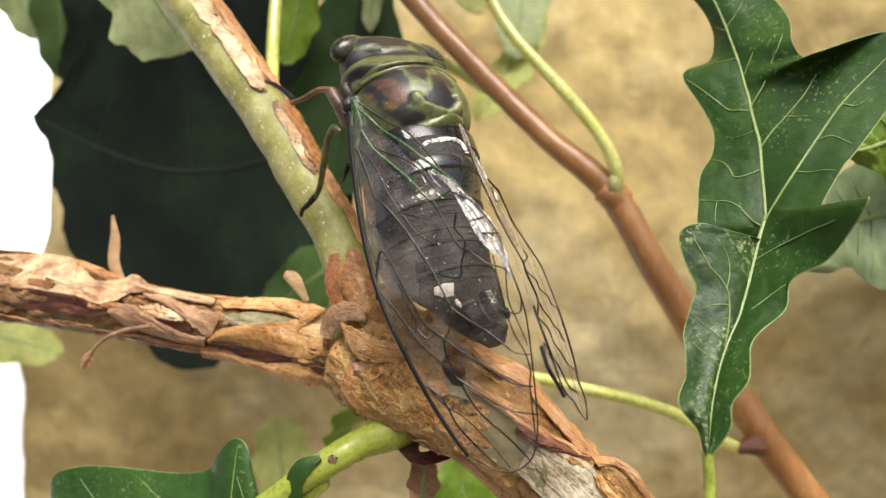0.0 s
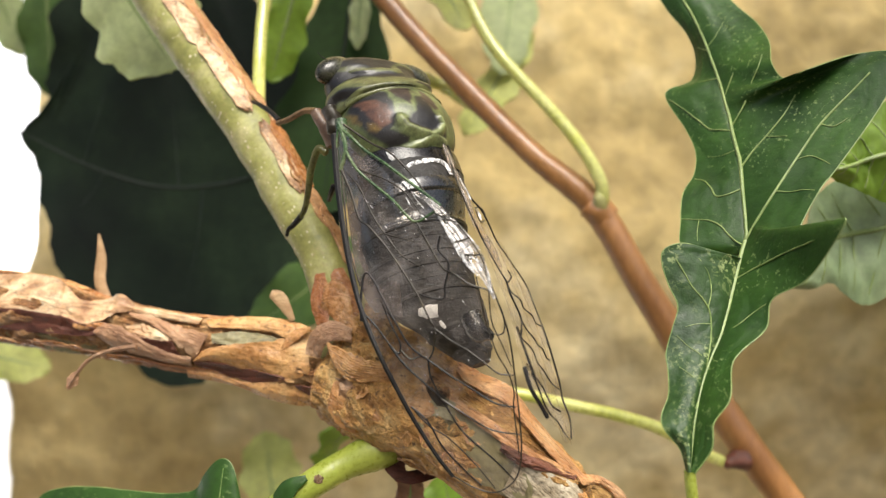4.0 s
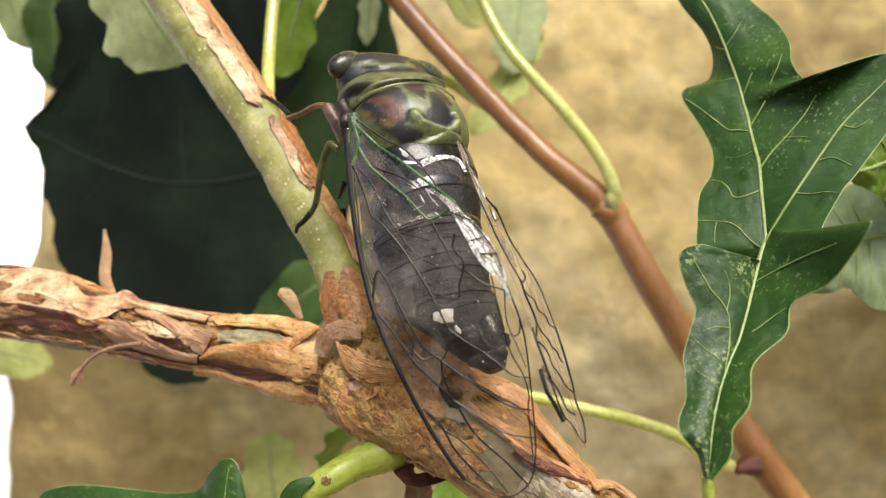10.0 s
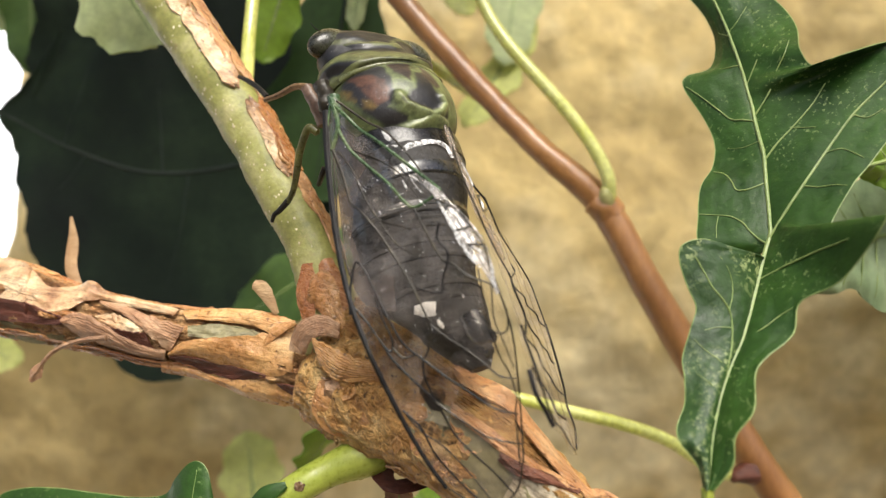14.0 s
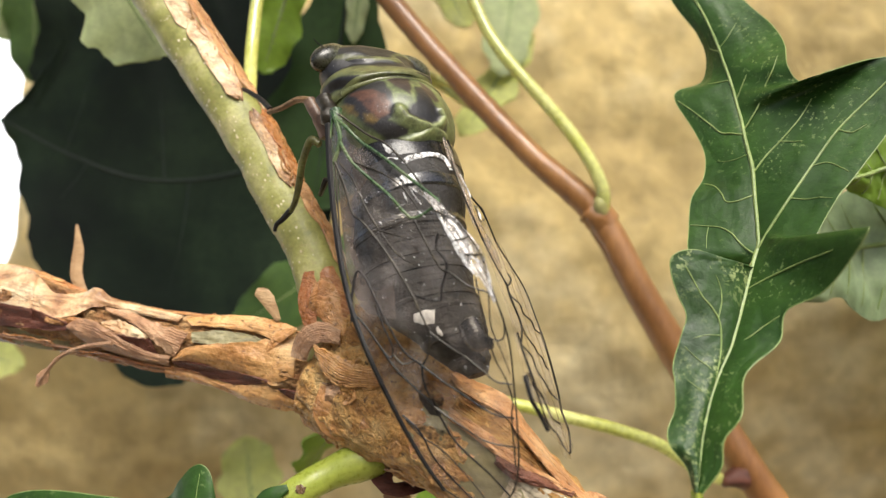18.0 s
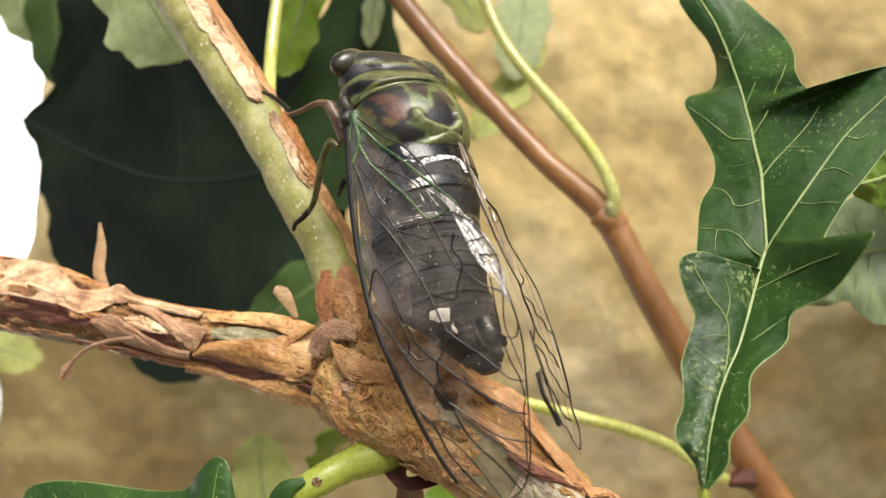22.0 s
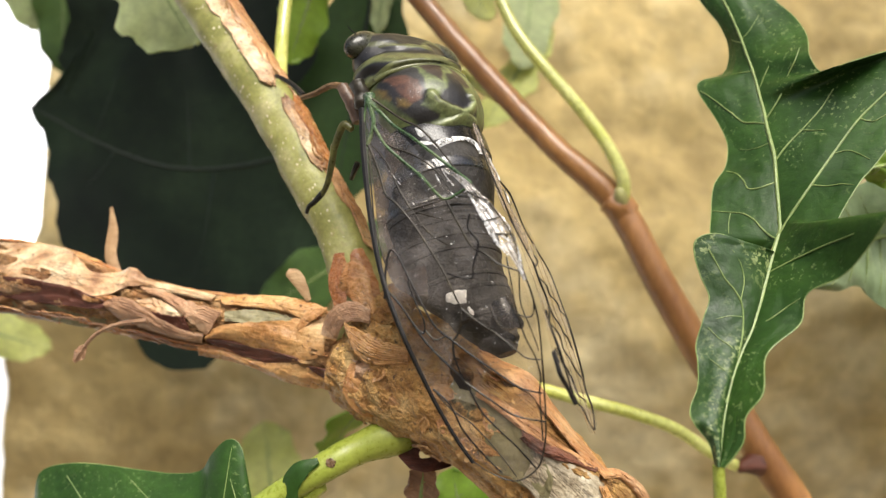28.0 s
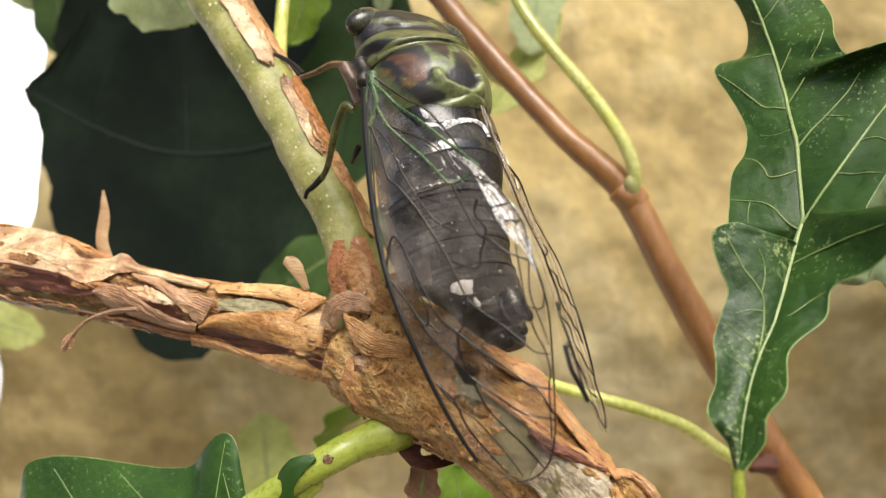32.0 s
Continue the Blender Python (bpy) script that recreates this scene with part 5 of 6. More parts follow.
stalks = thing("leaf_stalk", (-3.2, 68.0, -15.1), "thick yellow-green leaf stalk springing from the branch", "stalk")
part("stalk", tube(Path([(-1.8, 68.5, -15.2), (-4.8, 67.5, -16.4), (-7.7, 66.8, -17.5), (-10.3, 66.0, -18.9), (-13.2, 66.0, -20.8), (-17.2, 66.5, -23.8)], [1.7, 1.75, 1.35, 1.3, 1.2, 1.1]), 20, 40, 0.08, 0.4, 3), STALK_GREEN, stalks)
part("leaf_base", ribbon([(-10.6, 64.8, -18.0), (-11.8, 64.6, -18.6), (-12.8, 64.8, -19.9), (-13.0, 65.0, -22.2)], [0.4, 1.3, 1.7, 1.5], (-0.4, -1, 0.2), 0.3), LEAF, stalks, "curled green blade edge on the stalk")
part("scar", flake(Path([(-9.0, 66.4, -18.2), (-9.7, 66.2, -18.5), (-10.3, 66.0, -18.9)], [1.32, 1.3, 1.3]), 0.3, 0.75, -8, 26, 0.02, 0.03, 5, lens=True), LEG, stalks, "brown blemish")
shoot_stalk = thing("leaf_stalk", (-18.4, 79.0, 16.0), "slim pale green leaf stalk beside the shoot", "stalk")
part("stalk", wire([(-18.4, 78.5, 15.3), (-18.5, 81.0, 18.2), (-19.1, 84.0, 22.5), (-19.3, 86.0, 27.4), (-19.1, 88.0, 34.4)], 0.75, 0.7, 12, 24), STALK, shoot_stalk)
twig = thing("green_twig", (5.7, 99.0, 20.5), "yellow-green twig behind the stem", "twig")
part("twig", wire([(-0.8, 100.0, 25.2), (2.1, 100.0, 23.9), (4.6, 98.0, 21.7), (7.6, 96.0, 19.5)], 0.9, 0.7, 10, 20), STALK, twig)

# ---- cicada ----
cicada = thing("cicada", (-7.9, 68.0, 6.6), "black and olive cicada with clear veined wings clinging to the shoot", "cicada")
HEAD, TAIL = Vector((-5.2, 69.0, 17.5)), Vector((3.9, 58.5, -5.8))
AX = (TAIL - HEAD).normalized()
RT = Vector((0.80, 0.54, 0.0))
RT = (RT - AX * RT.dot(AX)).normalized()
UP = RT.cross(AX)
UP = UP if UP.y < 0 else -UP


def body(s, r, h):
    """s: from the head towards the tail, r: across to its right flank, h: dorsal."""
    return HEAD + AX * s + RT * r + UP * h


def hull(rings, seg=40, n=30, ripple=None, bow=None):
    """A lofted body from rings (s, half width, height above, depth below, rise)."""
    bm = bmesh.new()
    loops = []
    for i in range(n + 1):
        f = i / n
        s, w, up, low, rise = (curve_at([r[k] for r in rings], f) for k in range(5))
        ring = []
        for j in range(seg):
            a = 2 * math.pi * j / seg
            c, d = math.cos(a), math.sin(a)
            k = 1 + (ripple(f, a) if ripple else 0)
            ring.append(bm.verts.new(body(s, w * c * k + (bow(s) if bow else 0), rise + (up if d > 0 else low) * d * k)))
        loops.append(ring)
    for a, b in zip(loops, loops[1:]):
        for j in range(seg):
            bm.faces.new((a[j], a[(j + 1) % seg], b[(j + 1) % seg], b[j]))
    bm.faces.new(loops[0])
    bm.faces.new(loops[-1])
    return bm


def shell_at(rings, s, a, extra=0.0):
    """A point on a lofted body at s and angle a in degrees (90: the back)."""
    q = [profile([(r[0], r[k]) for r in rings], s) for k in range(1, 5)]
    c, d = math.cos(radians(a)), math.sin(radians(a))
    return body(s, (q[0] + extra) * c, q[3] + ((q[1] if d > 0 else q[2]) + extra) * d)


HEAD_RINGS = [(-1.9, 2.4, 0.6, 1.0, -0.3), (-1.5, 3.9, 1.4, 2.2, -0.1), (-0.7, 4.6, 2.1, 3.0, 0), (0.4, 4.9, 2.8, 3.4, 0), (2.0, 4.7, 3.0, 3.6, 0)]
PRO = [(1.0, 4.4, 2.8, 3.6, 0), (2.0, 4.9, 3.3, 3.8, 0.1), (3.4, 5.3, 4.0, 4.0, 0.1), (4.4, 5.4, 4.3, 4.0, 0.1), (4.9, 5.2, 4.1, 4.0, 0)]
MESO = [(4.2, 4.8, 3.9, 4.0, 0), (5.4, 5.1, 4.6, 4.2, 0.1), (7.4, 5.2, 5.0, 4.4, 0.2), (9.2, 4.8, 4.8, 4.3, 0.1), (10.4, 3.8, 4.1, 4.0, 0), (11.4, 2.2, 3.2, 3.0, 0)]
META = [(9.4, 4.6, 3.6, 4.0, 0), (10.6, 4.8, 3.9, 4.0, 0), (12.6, 4.6, 4.0, 4.0, 0)]
ABD = [(11.6, 4.5, 3.8, 3.8, 0), (14, 4.9, 4.2, 4.0, 0), (17, 5.0, 3.9, 3.8, -0.8), (20, 4.8, 3.5, 3.4, -1.1), (23, 4.1, 3.0, 2.9, -1.1), (25.5, 2.9, 2.4, 2.2, -0.8), (27.6, 1.8, 1.6, 1.5, -0.7), (29, 0.8, 0.7, 0.7, -0.6)]


def lean(s):
    """The abdomen's sideways bow."""
    return profile([(11.6, -0.2), (14, -0.9), (18, -1.6), (22, -1.8), (26, -0.7), (29, 0.1)], s)


def painted(name, rough=0.42, coat=0.2):
    """Shell whose pattern is stored with the mesh, with fine grain over it."""
    m, t, b = nodes_of(name)
    at = t.nodes.new("ShaderNodeAttribute")
    at.attribute_name = "pattern"
    tx = texture(t, 3500, 5)
    tone = ramp(t, tx.outputs[0], [(0.3, (0.75,) * 3), (0.7, (1.2,) * 3)]).outputs[0]
    col = mixed(t, "MULTIPLY", 0.8, at.outputs["Color"], tone)
    blotch = texture(t, 700, 4, (1, 1, 1), (0.2, 0.7, 0.3), 0.65)
    col = mixed(t, "MULTIPLY", 1.0, col, ramp(t, blotch.outputs[0], [(0.36, (0.45, 0.42, 0.4)), (0.5, (0.95, 0.95, 0.95)), (0.66, (1.35, 1.32, 1.2))]).outputs[0])
    dust = texture(t, 2600, 3, (1, 1, 1), (0.4, 0.1, 0.8), 0.7)
    mask = ramp(t, dust.outputs[0], [(0.68, (0, 0, 0)), (0.73, (0.6, 0.6, 0.6))]).outputs[0]
    t.links.new(mixed(t, "MIX", mask, col, (0.6, 0.6, 0.58, 1)), b.inputs["Base Color"])
    b.inputs["Roughness"].default_value = rough
    b.inputs["Coat Weight"].default_value = coat
    b.inputs["Coat Roughness"].default_value = 0.22
    b.inputs["Specular IOR Level"].default_value = 0.55
    bump = node(t, "Bump", Strength=0.5, Distance=0.0002)
    t.links.new(blotch.outputs[0], bump.inputs["Height"])
    t.links.new(bump.outputs[0], b.inputs["Normal"])
    return m


def inside(poly, x, y):
    """Signed nearness to a polygon: positive inside, in millimetres."""
    hit, near = False, 9.0
    for (x0, y0), (x1, y1) in zip(poly, poly[1:] + poly[:1]):
        if (y0 > y) != (y1 > y) and x < (x1 - x0) * (y - y0) / (y1 - y0) + x0:
            hit = not hit
        dx, dy = x1 - x0, y1 - y0
        k = min(max(((x - x0) * dx + (y - y0) * dy) / max(dx * dx + dy * dy, 1e-9), 0), 1)
        near = min(near, math.hypot(x - x0 - k * dx, y - y0 - k * dy))
    return near if hit else -near


def paint(ob, base, patches, soft=0.12):
    """Stores the shell's markings: patches are (polygon in s and r, colour), for the back side only."""
    data = ob.data
    at = data.color_attributes.new("pattern", "FLOAT_COLOR", "POINT")
    o = ORIGIN[ob.name]
    for v in data.vertices:
        p = v.co / MM + o - HEAD
        s, r, h = p.dot(AX), p.dot(RT), p.dot(UP)
        w = 0.15 * noise.noise(Vector((s * 1.6, r * 1.6, 0)))
        col = Vector(base) * (1 + 0.5 * noise.noise(Vector((s, r, 5))))
        if h > 0:
            for poly, c in patches:
                k = min(max((inside(poly, s + w, r + w) + soft) / (2 * soft), 0), 1)
                col = col.lerp(Vector(c), k)
        at.data[v.index].color = (*col, 1)
    return ob


SHELL_PAINT = painted("patterned_shell")
BLACK, BROWN_RED, AMBER, GREEN = (0.011, 0.01, 0.01), (0.085, 0.034, 0.016), (0.12, 0.075, 0.015), (0.105, 0.13, 0.048)
part("head", hull(HEAD_RINGS, 90, 60, lambda f, a: 0.02 * math.sin(f * 14) * math.sin(a) + 0.05 * noise.noise(Vector((f * 5, math.cos(a) * 3, 1)))), SHELL_PAINT, cicada, "olive and black head")
for sgn in (-1, 1):
    bm = bmesh.new()
    bmesh.ops.create_uvsphere(bm, u_segments=32, v_segments=20, radius=1.0)
    for v in bm.verts:
        v.co = body(-0.4 + (0.5 if sgn > 0 else 0) + v.co.x * 1.3 + v.co.y * sgn * 0.5, sgn * 3.9 + v.co.y * 1.95, (0.3 if sgn < 0 else 0.8) + v.co.z * 1.25)
    part("eye", bm, EYE_GREY, cicada, "glossy grey compound eye")
part("antenna", wire([(-8.3, 66.0, 18.3), (-9.2, 65.5, 18.7), (-9.6, 65.3, 19.1)], 0.07, 0.03, 5), VEIN_BLACK, cicada)


def folds(s, a):
    """Oblique rolls of the front shield: height and how dark the groove is."""
    x = (s - 1.0) / 3.9 + 0.42 * abs(math.cos(a)) ** 1.3 + 0.2 * noise.noise(Vector((s * 0.5, math.cos(a) * 2.2, 4)))
    return math.sin(x * 10.5 + 1.2 * math.sin(2 * a))


pronotum = part("pronotum", hull(PRO, 120, 70, lambda f, a: 0.055 * folds(1.0 + 3.9 * f, a) * (1 if f < 0.8 else 0.2)), SHELL_PAINT, cicada, "olive and black rolled front shield")
head = [o for o in cicada.children if o.name.startswith("head")][0]
OLIVE_TONE = (0.105, 0.115, 0.042)
for ob, limit in ((pronotum, -0.4), (head, 0.6)):
    at = ob.data.color_attributes.new("pattern", "FLOAT_COLOR", "POINT")
    o = ORIGIN[ob.name]
    for v in ob.data.vertices:
        p = v.co / MM + o - HEAD
        s, r, h = p.dot(AX), p.dot(RT), p.dot(UP)
        k = folds(s, math.atan2(h, r)) + 0.5 * noise.noise(Vector((s * 0.9, r * 0.9, 2)))
        k = min(max((k - limit) / 0.35, 0), 1)
        if s > 4.1:
            k = 1
        at.data[v.index].color = (*Vector(BLACK).lerp(Vector(OLIVE_TONE) * (1 + 0.4 * noise.noise(Vector((s, r, 8)))), k), 1)
part("shield_collar", wire([shell_at(PRO, 4.6 + 0.05 * ((k / 8 - 0.5) * 2) ** 2, lerp(20, 160, k / 8), -0.2) for k in range(9)], 0.32, 0.26, 10, 40), OLIVE, cicada, "raised olive hind rim of the shield")
mesonotum = part("mesonotum", hull(MESO, 220, 130), SHELL_PAINT, cicada, "domed back with black, rust and olive marks")
paint(mesonotum, GREEN, [
    ([(5.2, -5.0), (4.8, -4.5), (4.8, -3.7), (4.6, -2.6), (5.2, -2.4), (6.5, -2.5), (7.5, -2.6), (8.4, -2.8), (9.0, -3.1), (9.4, -2.6), (9.9, -1.8), (10.2, -1.9), (10.3, -2.5), (10.2, -3.2), (9.4, -4.0), (8.0, -4.7), (6.7, -5.0)], BLACK),
    ([(5.1, -4.5), (5.7, -3.5), (6.6, -3.0), (7.6, -2.9), (8.4, -3.2), (8.6, -3.9), (7.9, -4.1), (7.2, -4.3), (6.0, -4.4)], (0.085, 0.036, 0.02)),
    ([(5.4, -4.8), (5.5, -4.6), (6.4, -4.5), (7.5, -4.3), (8.0, -4.5), (7.3, -4.8), (6.4, -4.8)], BLACK),
    ([(7.5, -4.5), (8.0, -4.1), (8.6, -3.8), (8.8, -4.0), (8.3, -4.4)], AMBER),
    ([(5.6, -5.0), (6.4, -4.8), (7.4, -4.8), (6.7, -5.0)], AMBER),
    ([(4.9, -2.2), (4.3, -0.6), (4.6, -0.0), (6.4, -0.8), (7.3, -1.1), (6.7, -1.5), (6.0, -2.0)], (0.03, 0.018, 0.015)),
    ([(8.6, -2.2), (8.4, -1.7), (7.8, -0.9), (6.4, -0.5), (5.9, 0.4), (7.3, 0.7), (8.4, 0.9), (8.9, 1.6), (9.4, 1.7), (10.0, 0.6), (10.0, -0.3), (9.8, -1.3), (9.3, -2.1)], BLACK),
    ([(4.9, 0.8), (6.1, 1.4), (7.5, 1.6), (7.8, 1.0), (7.0, 0.5), (6.3, 0.2)], (0.035, 0.02, 0.016)),
    ([(10.0, 1.0), (9.4, 1.8), (9.7, 2.0), (10.3, 1.5)], BLACK)])
# the raised green cross on the back
CROSS = [[(8.39, -2.50), (9.24, -2.07), (9.79, -1.07), (10.09, 0.13), (9.79, 0.94), (9.11, 1.59), (8.56, 1.31)], [(10.09, 0.13), (10.59, -0.77), (10.79, -1.76), (10.71, -2.51)], [(10.12, 0.31), (10.28, 1.05), (10.40, 1.72)]]
tint = mesonotum.data.color_attributes["pattern"]
for v in mesonotum.data.vertices:
    p = v.co / MM + ORIGIN[mesonotum.name] - HEAD
    s, r, h = p.dot(AX), p.dot(RT), p.dot(UP)
    if h > 0:
        near = 9.0
        for line in CROSS:
            for (s0, r0), (s1, r1) in zip(line, line[1:]):
                k = min(max(((s - s0) * (s1 - s0) + (r - r0) * (r1 - r0)) / ((s1 - s0) ** 2 + (r1 - r0) ** 2), 0), 1)
                near = min(near, math.hypot(s - s0 - k * (s1 - s0), r - r0 - k * (r1 - r0)))
        v.co += UP * (0.4 * math.exp(-(near / 0.36) ** 2)) * MM
        k = math.exp(-(near / 0.34) ** 4)
        tint.data[v.index].color = (*Vector(tint.data[v.index].color[:3]).lerp(Vector((0.2, 0.23, 0.095)), k), 1)
part("metanotum", hull(META, 60), SHELL, cicada)
part("white_band", ribbon([(-1.62, 59.6, 8.0), (-1.22, 59.9, 8.45), (-0.55, 60.3, 8.8), (0.28, 60.7, 9.0), (1.1, 61.1, 8.95), (1.68, 61.4, 8.6), (2.05, 61.0, 7.85)], [0.5, 0.6, 0.5, 0.4, 0.4, 0.45, 0.4], UP, 0.04, n=40, m=10), SHEER_BLOOM_GLINT, cicada, "white waxy bloom")
part("white_band", ribbon([(-3.4, 60.8, 8.5), (-2.4, 60.2, 8.2), (-1.5, 60.0, 8.0)], [0.3, 0.75, 0.35], (-0.4, -0.9, 0.2), 0.1), BLOOM_AND_GLINT, cicada, "white waxy bloom")
part("white_band", ribbon([(-3.3, 61.0, 9.7), (-2.9, 60.7, 9.3), (-2.7, 60.6, 9.0)], [0.2, 0.5, 0.3], (-0.4, -0.9, 0.2), 0.12), BLOOM_AND_GLINT, cicada, "white waxy fleck")


def band(s0, s1, grow=0.03, seg=56, wrinkle=0.0):
    """One overlapping ring of the abdomen, flared at its hind edge."""
    rows = []
    for k in range(17):
        f = k / 16
        s = lerp(s0, s1, f)
        e = -0.12 + grow * 7 * f ** 1.5 - (0.22 if k == 16 else 0) + wrinkle * math.sin(f * 18.8)
        q = [profile([(r[0], r[i]) for r in ABD], s) for i in range(1, 5)]
        rows.append((s, q[0] + e, q[1] + e, q[2] + e, q[3]))
    return hull(rows, seg, 33, bow=lean)


part("tergite", band(12.3, 15.0, 0.03), GLOSS, cicada, "glossy black first plate")
part("tergite", band(14.9, 17.3, 0.03), GLOSS, cicada, "glossy black second plate")
abdomen = part("abdomen", hull(ABD, 40, 40, bow=lean), ABDOMEN, cicada, "dusty black abdomen", pivot=body(12, 0, 0))
cuts = [16.4, 17.6, 18.75, 19.9, 21.0, 22.05, 23.1, 24.1, 25.1, 26.1, 27.1, 28.0]
for a, b in zip(cuts, cuts[1:]):
    part("tergite", band(a, b + 0.2, 0.032, 72, 0.02), ABDOMEN, abdomen)
part("white_spot", ribbon([(-0.5, 56.6, -3.5), (0.2, 56.2, -3.4), (0.9, 55.9, -3.3)], [0.5, 1.0, 0.9], (-0.3, -0.9, 0.2), 0.12), BLOOM_AND_GLINT, abdomen, "white waxy spot")
part("white_spot", ribbon([(1.1, 55.9, -4.1), (1.3, 55.8, -4.4), (1.5, 55.8, -4.6)], [0.1, 0.28, 0.1], (-0.3, -0.9, 0.2), 0.1), BLOOM_AND_GLINT, abdomen, "white waxy fleck")
part("tail_plate", tube(Path([(3.4, 56.0, -3.7), (4.0, 55.4, -4.8), (4.7, 55.2, -5.1), (5.0, 55.3, -5.4)], [0.9, 0.9, 0.5, 0.15]), 14, 16), SHELL, abdomen, "shiny black tail plate")
part("tail_hook", wire([(4.0, 56.0, -6.0), (4.4, 55.8, -6.2), (4.6, 56.0, -6.6)], 0.35, 0.1), SHELL, abdomen)

WL = (Vector((-7.7, 62.4, 12.9)), Vector((0.434, -0.376, -0.818)), Vector((0.803, -0.250, 0.541)))
WR = (Vector((1.7, 62.5, 10.6)), Vector((0.357, -0.151, -0.922)), Vector((0.282, 0.958, -0.048)))


def on_wing(frame3, u, v, lift=0.0):
    """A point of a wing from its own plane's millimetres, slightly bowed; the tip of the upper wing settles towards the bark."""
    o, a, b = frame3
    n = a.cross(b)
    n = n if n.y < 0 else -n
    p = o + a * u + b * v + n * (lift - 0.35 + 0.8 * math.sin(min(max(u / 36, 0), 1) * math.pi) + 0.12 * math.sin(v * 2.1 + u * 0.4))
    return p * (1 + 0.1 * max(0, (u - 18) / 14) ** 1.3) if frame3 is WL else p


def wing_sheet(frame3, left, right, n=60, m=20, thick=0.03, lift=0.0):
    """Film between two margins given as points (u, v)."""
    a, b = ([Vector((*p, 0)) for p in side] for side in (left, right))
    rows = []
    for i in range(n + 1):
        p, q = curve_at(a, i / n), curve_at(b, i / n)
        rows.append([on_wing(frame3, *p.lerp(q, j / m).xy, lift) for j in range(m + 1)])
    return sheet(rows, thick)


def vein(frame3, points, r, material, parent, taper=0.7, label=""):
    return part("vein", wire([on_wing(frame3, *p, 0.02) for p in points], r * 0.85, r * 0.85 * taper, 6, 6 * len(points)), material, parent, label)


wing = part("forewing", wing_sheet(WL, [(-0.1, -0.1), (2.4, -1.4), (6.8, -3.0), (11.9, -4.5), (16.7, -5.4), (22.6, -5.5), (27.6, -5.0), (30.9, -3.9), (33.0, -2.1)],
                                   [(1.1, 0.3), (7.3, 1.6), (12.8, 3.5), (18.0, 4.2), (22.4, 4.1), (26.3, 2.9), (29.5, 1.6), (31.8, 0.4), (33.2, -1.4)]), FILM, cicada, "clear forewing with dark veins")
vein(WL, [(1.1, -0.95), (4.1, -2.05), (7.5, -3.1), (10.9, -4.05), (14.2, -4.8), (16.8, -5.2), (20.0, -5.4), (23.3, -5.4), (25.9, -5.25), (28.5, -4.9), (30.3, -4.55)], 0.32, VEIN_BLACK, wing, 0.55, "dark leading edge")
vein(WL, [(0.9, -0.4), (3.7, -1.9), (6.8, -2.9), (9.9, -3.7), (13.0, -4.4)], 0.11, VEIN_GREEN, wing)
vein(WL, [(0.5, -0.1), (1.9, -0.2), (3.1, -0.5), (3.9, -1.2), (4.5, -1.8)], 0.26, VEIN_GREEN, wing)
vein(WL, [(1.0, -0.2), (2.7, 0.4), (4.4, 0.9), (6.6, 1.9), (9.4, 3.0), (11.9, 4.0), (12.7, 4.3)], 0.2, VEIN_GREEN, wing)
vein(WL, [(1.1, 0.3), (4.1, 1.6), (6.1, 2.7), (8.4, 3.3), (11.0, 3.7)], 0.13, VEIN_BROWN, wing)
vein(WL, [(3.3, -0.6), (5.5, -0.4), (7.4, 0.2), (9.8, 1.1), (11.8, 1.6), (12.6, 2.0), (12.7, 3.1), (12.7, 4.3)], 0.17, VEIN_GREEN, wing)
vein(WL, [(3.7, -0.8), (5.7, -0.2), (7.8, 1.3), (10.0, 2.3), (12.2, 2.6)], 0.09, VEIN_BROWN, wing)
vein(WL, [(4.4, -1.7), (6.8, -1.8), (9.3, -2.1), (10.6, -1.6), (12.8, -1.1), (15.3, -0.8), (17.7, -0.6), (19.8, -0.6), (20.6, -0.6), (21.9, -1.5), (22.3, -2.2)], 0.12, VEIN_BROWN, wing)
vein(WL, [(4.9, -1.4), (7.1, -0.9), (9.8, -0.9), (12.0, -0.7), (14.2, -0.3), (16.0, 0.7)], 0.09, VEIN_BROWN, wing)
vein(WL, [(4.9, -1.8), (8.4, -3.0), (11.3, -3.9), (14.4, -4.4)], 0.09, VEIN_BROWN, wing)
vein(WL, [(11.6, -1.6), (11.8, -0.6), (12.3, 0.9), (12.6, 2.0)], 0.08, VEIN_BROWN, wing)
vein(WL, [(11.9, -0.7), (13.0, 0.3), (14.0, 1.2)], 0.08, VEIN_BROWN, wing)
vein(WL, [(12.6, 2.0), (14.7, 2.0), (16.9, 2.1), (17.9, 2.7), (19.2, 3.3), (20.4, 4.3), (21.3, 4.5)], 0.11, VEIN_BROWN, wing)
vein(WL, [(14.7, 3.1), (15.5, 2.5), (16.8, 2.7), (17.5, 2.3), (18.2, 1.6), (19.0, 1.1), (18.5, 0.3), (17.7, -0.4)], 0.11, VEIN_BLACK, wing)
vein(WL, [(16.9, -5.5), (15.2, -4.7), (13.7, -3.7), (14.3, -3.3), (16.1, -3.2), (18.3, -3.1), (20.7, -2.9), (22.3, -2.2)], 0.12, VEIN_BLACK, wing)
vein(WL, [(16.4, -5.1), (17.8, -4.7), (19.5, -4.4), (20.7, -4.0), (20.1, -3.5), (18.5, -3.5), (16.7, -3.4)], 0.1, VEIN_BLACK, wing)
vein(WL, [(19.5, -4.4), (21.5, -4.0), (23.7, -3.2), (25.2, -2.7), (27.5, -2.5), (29.0, -2.0), (30.8, -1.3), (32.5, -0.8)], 0.11, VEIN_BLACK, wing)
vein(WL, [(20.6, -3.7), (21.6, -3.3), (21.8, -2.5), (22.3, -2.2)], 0.09, VEIN_BROWN, wing)
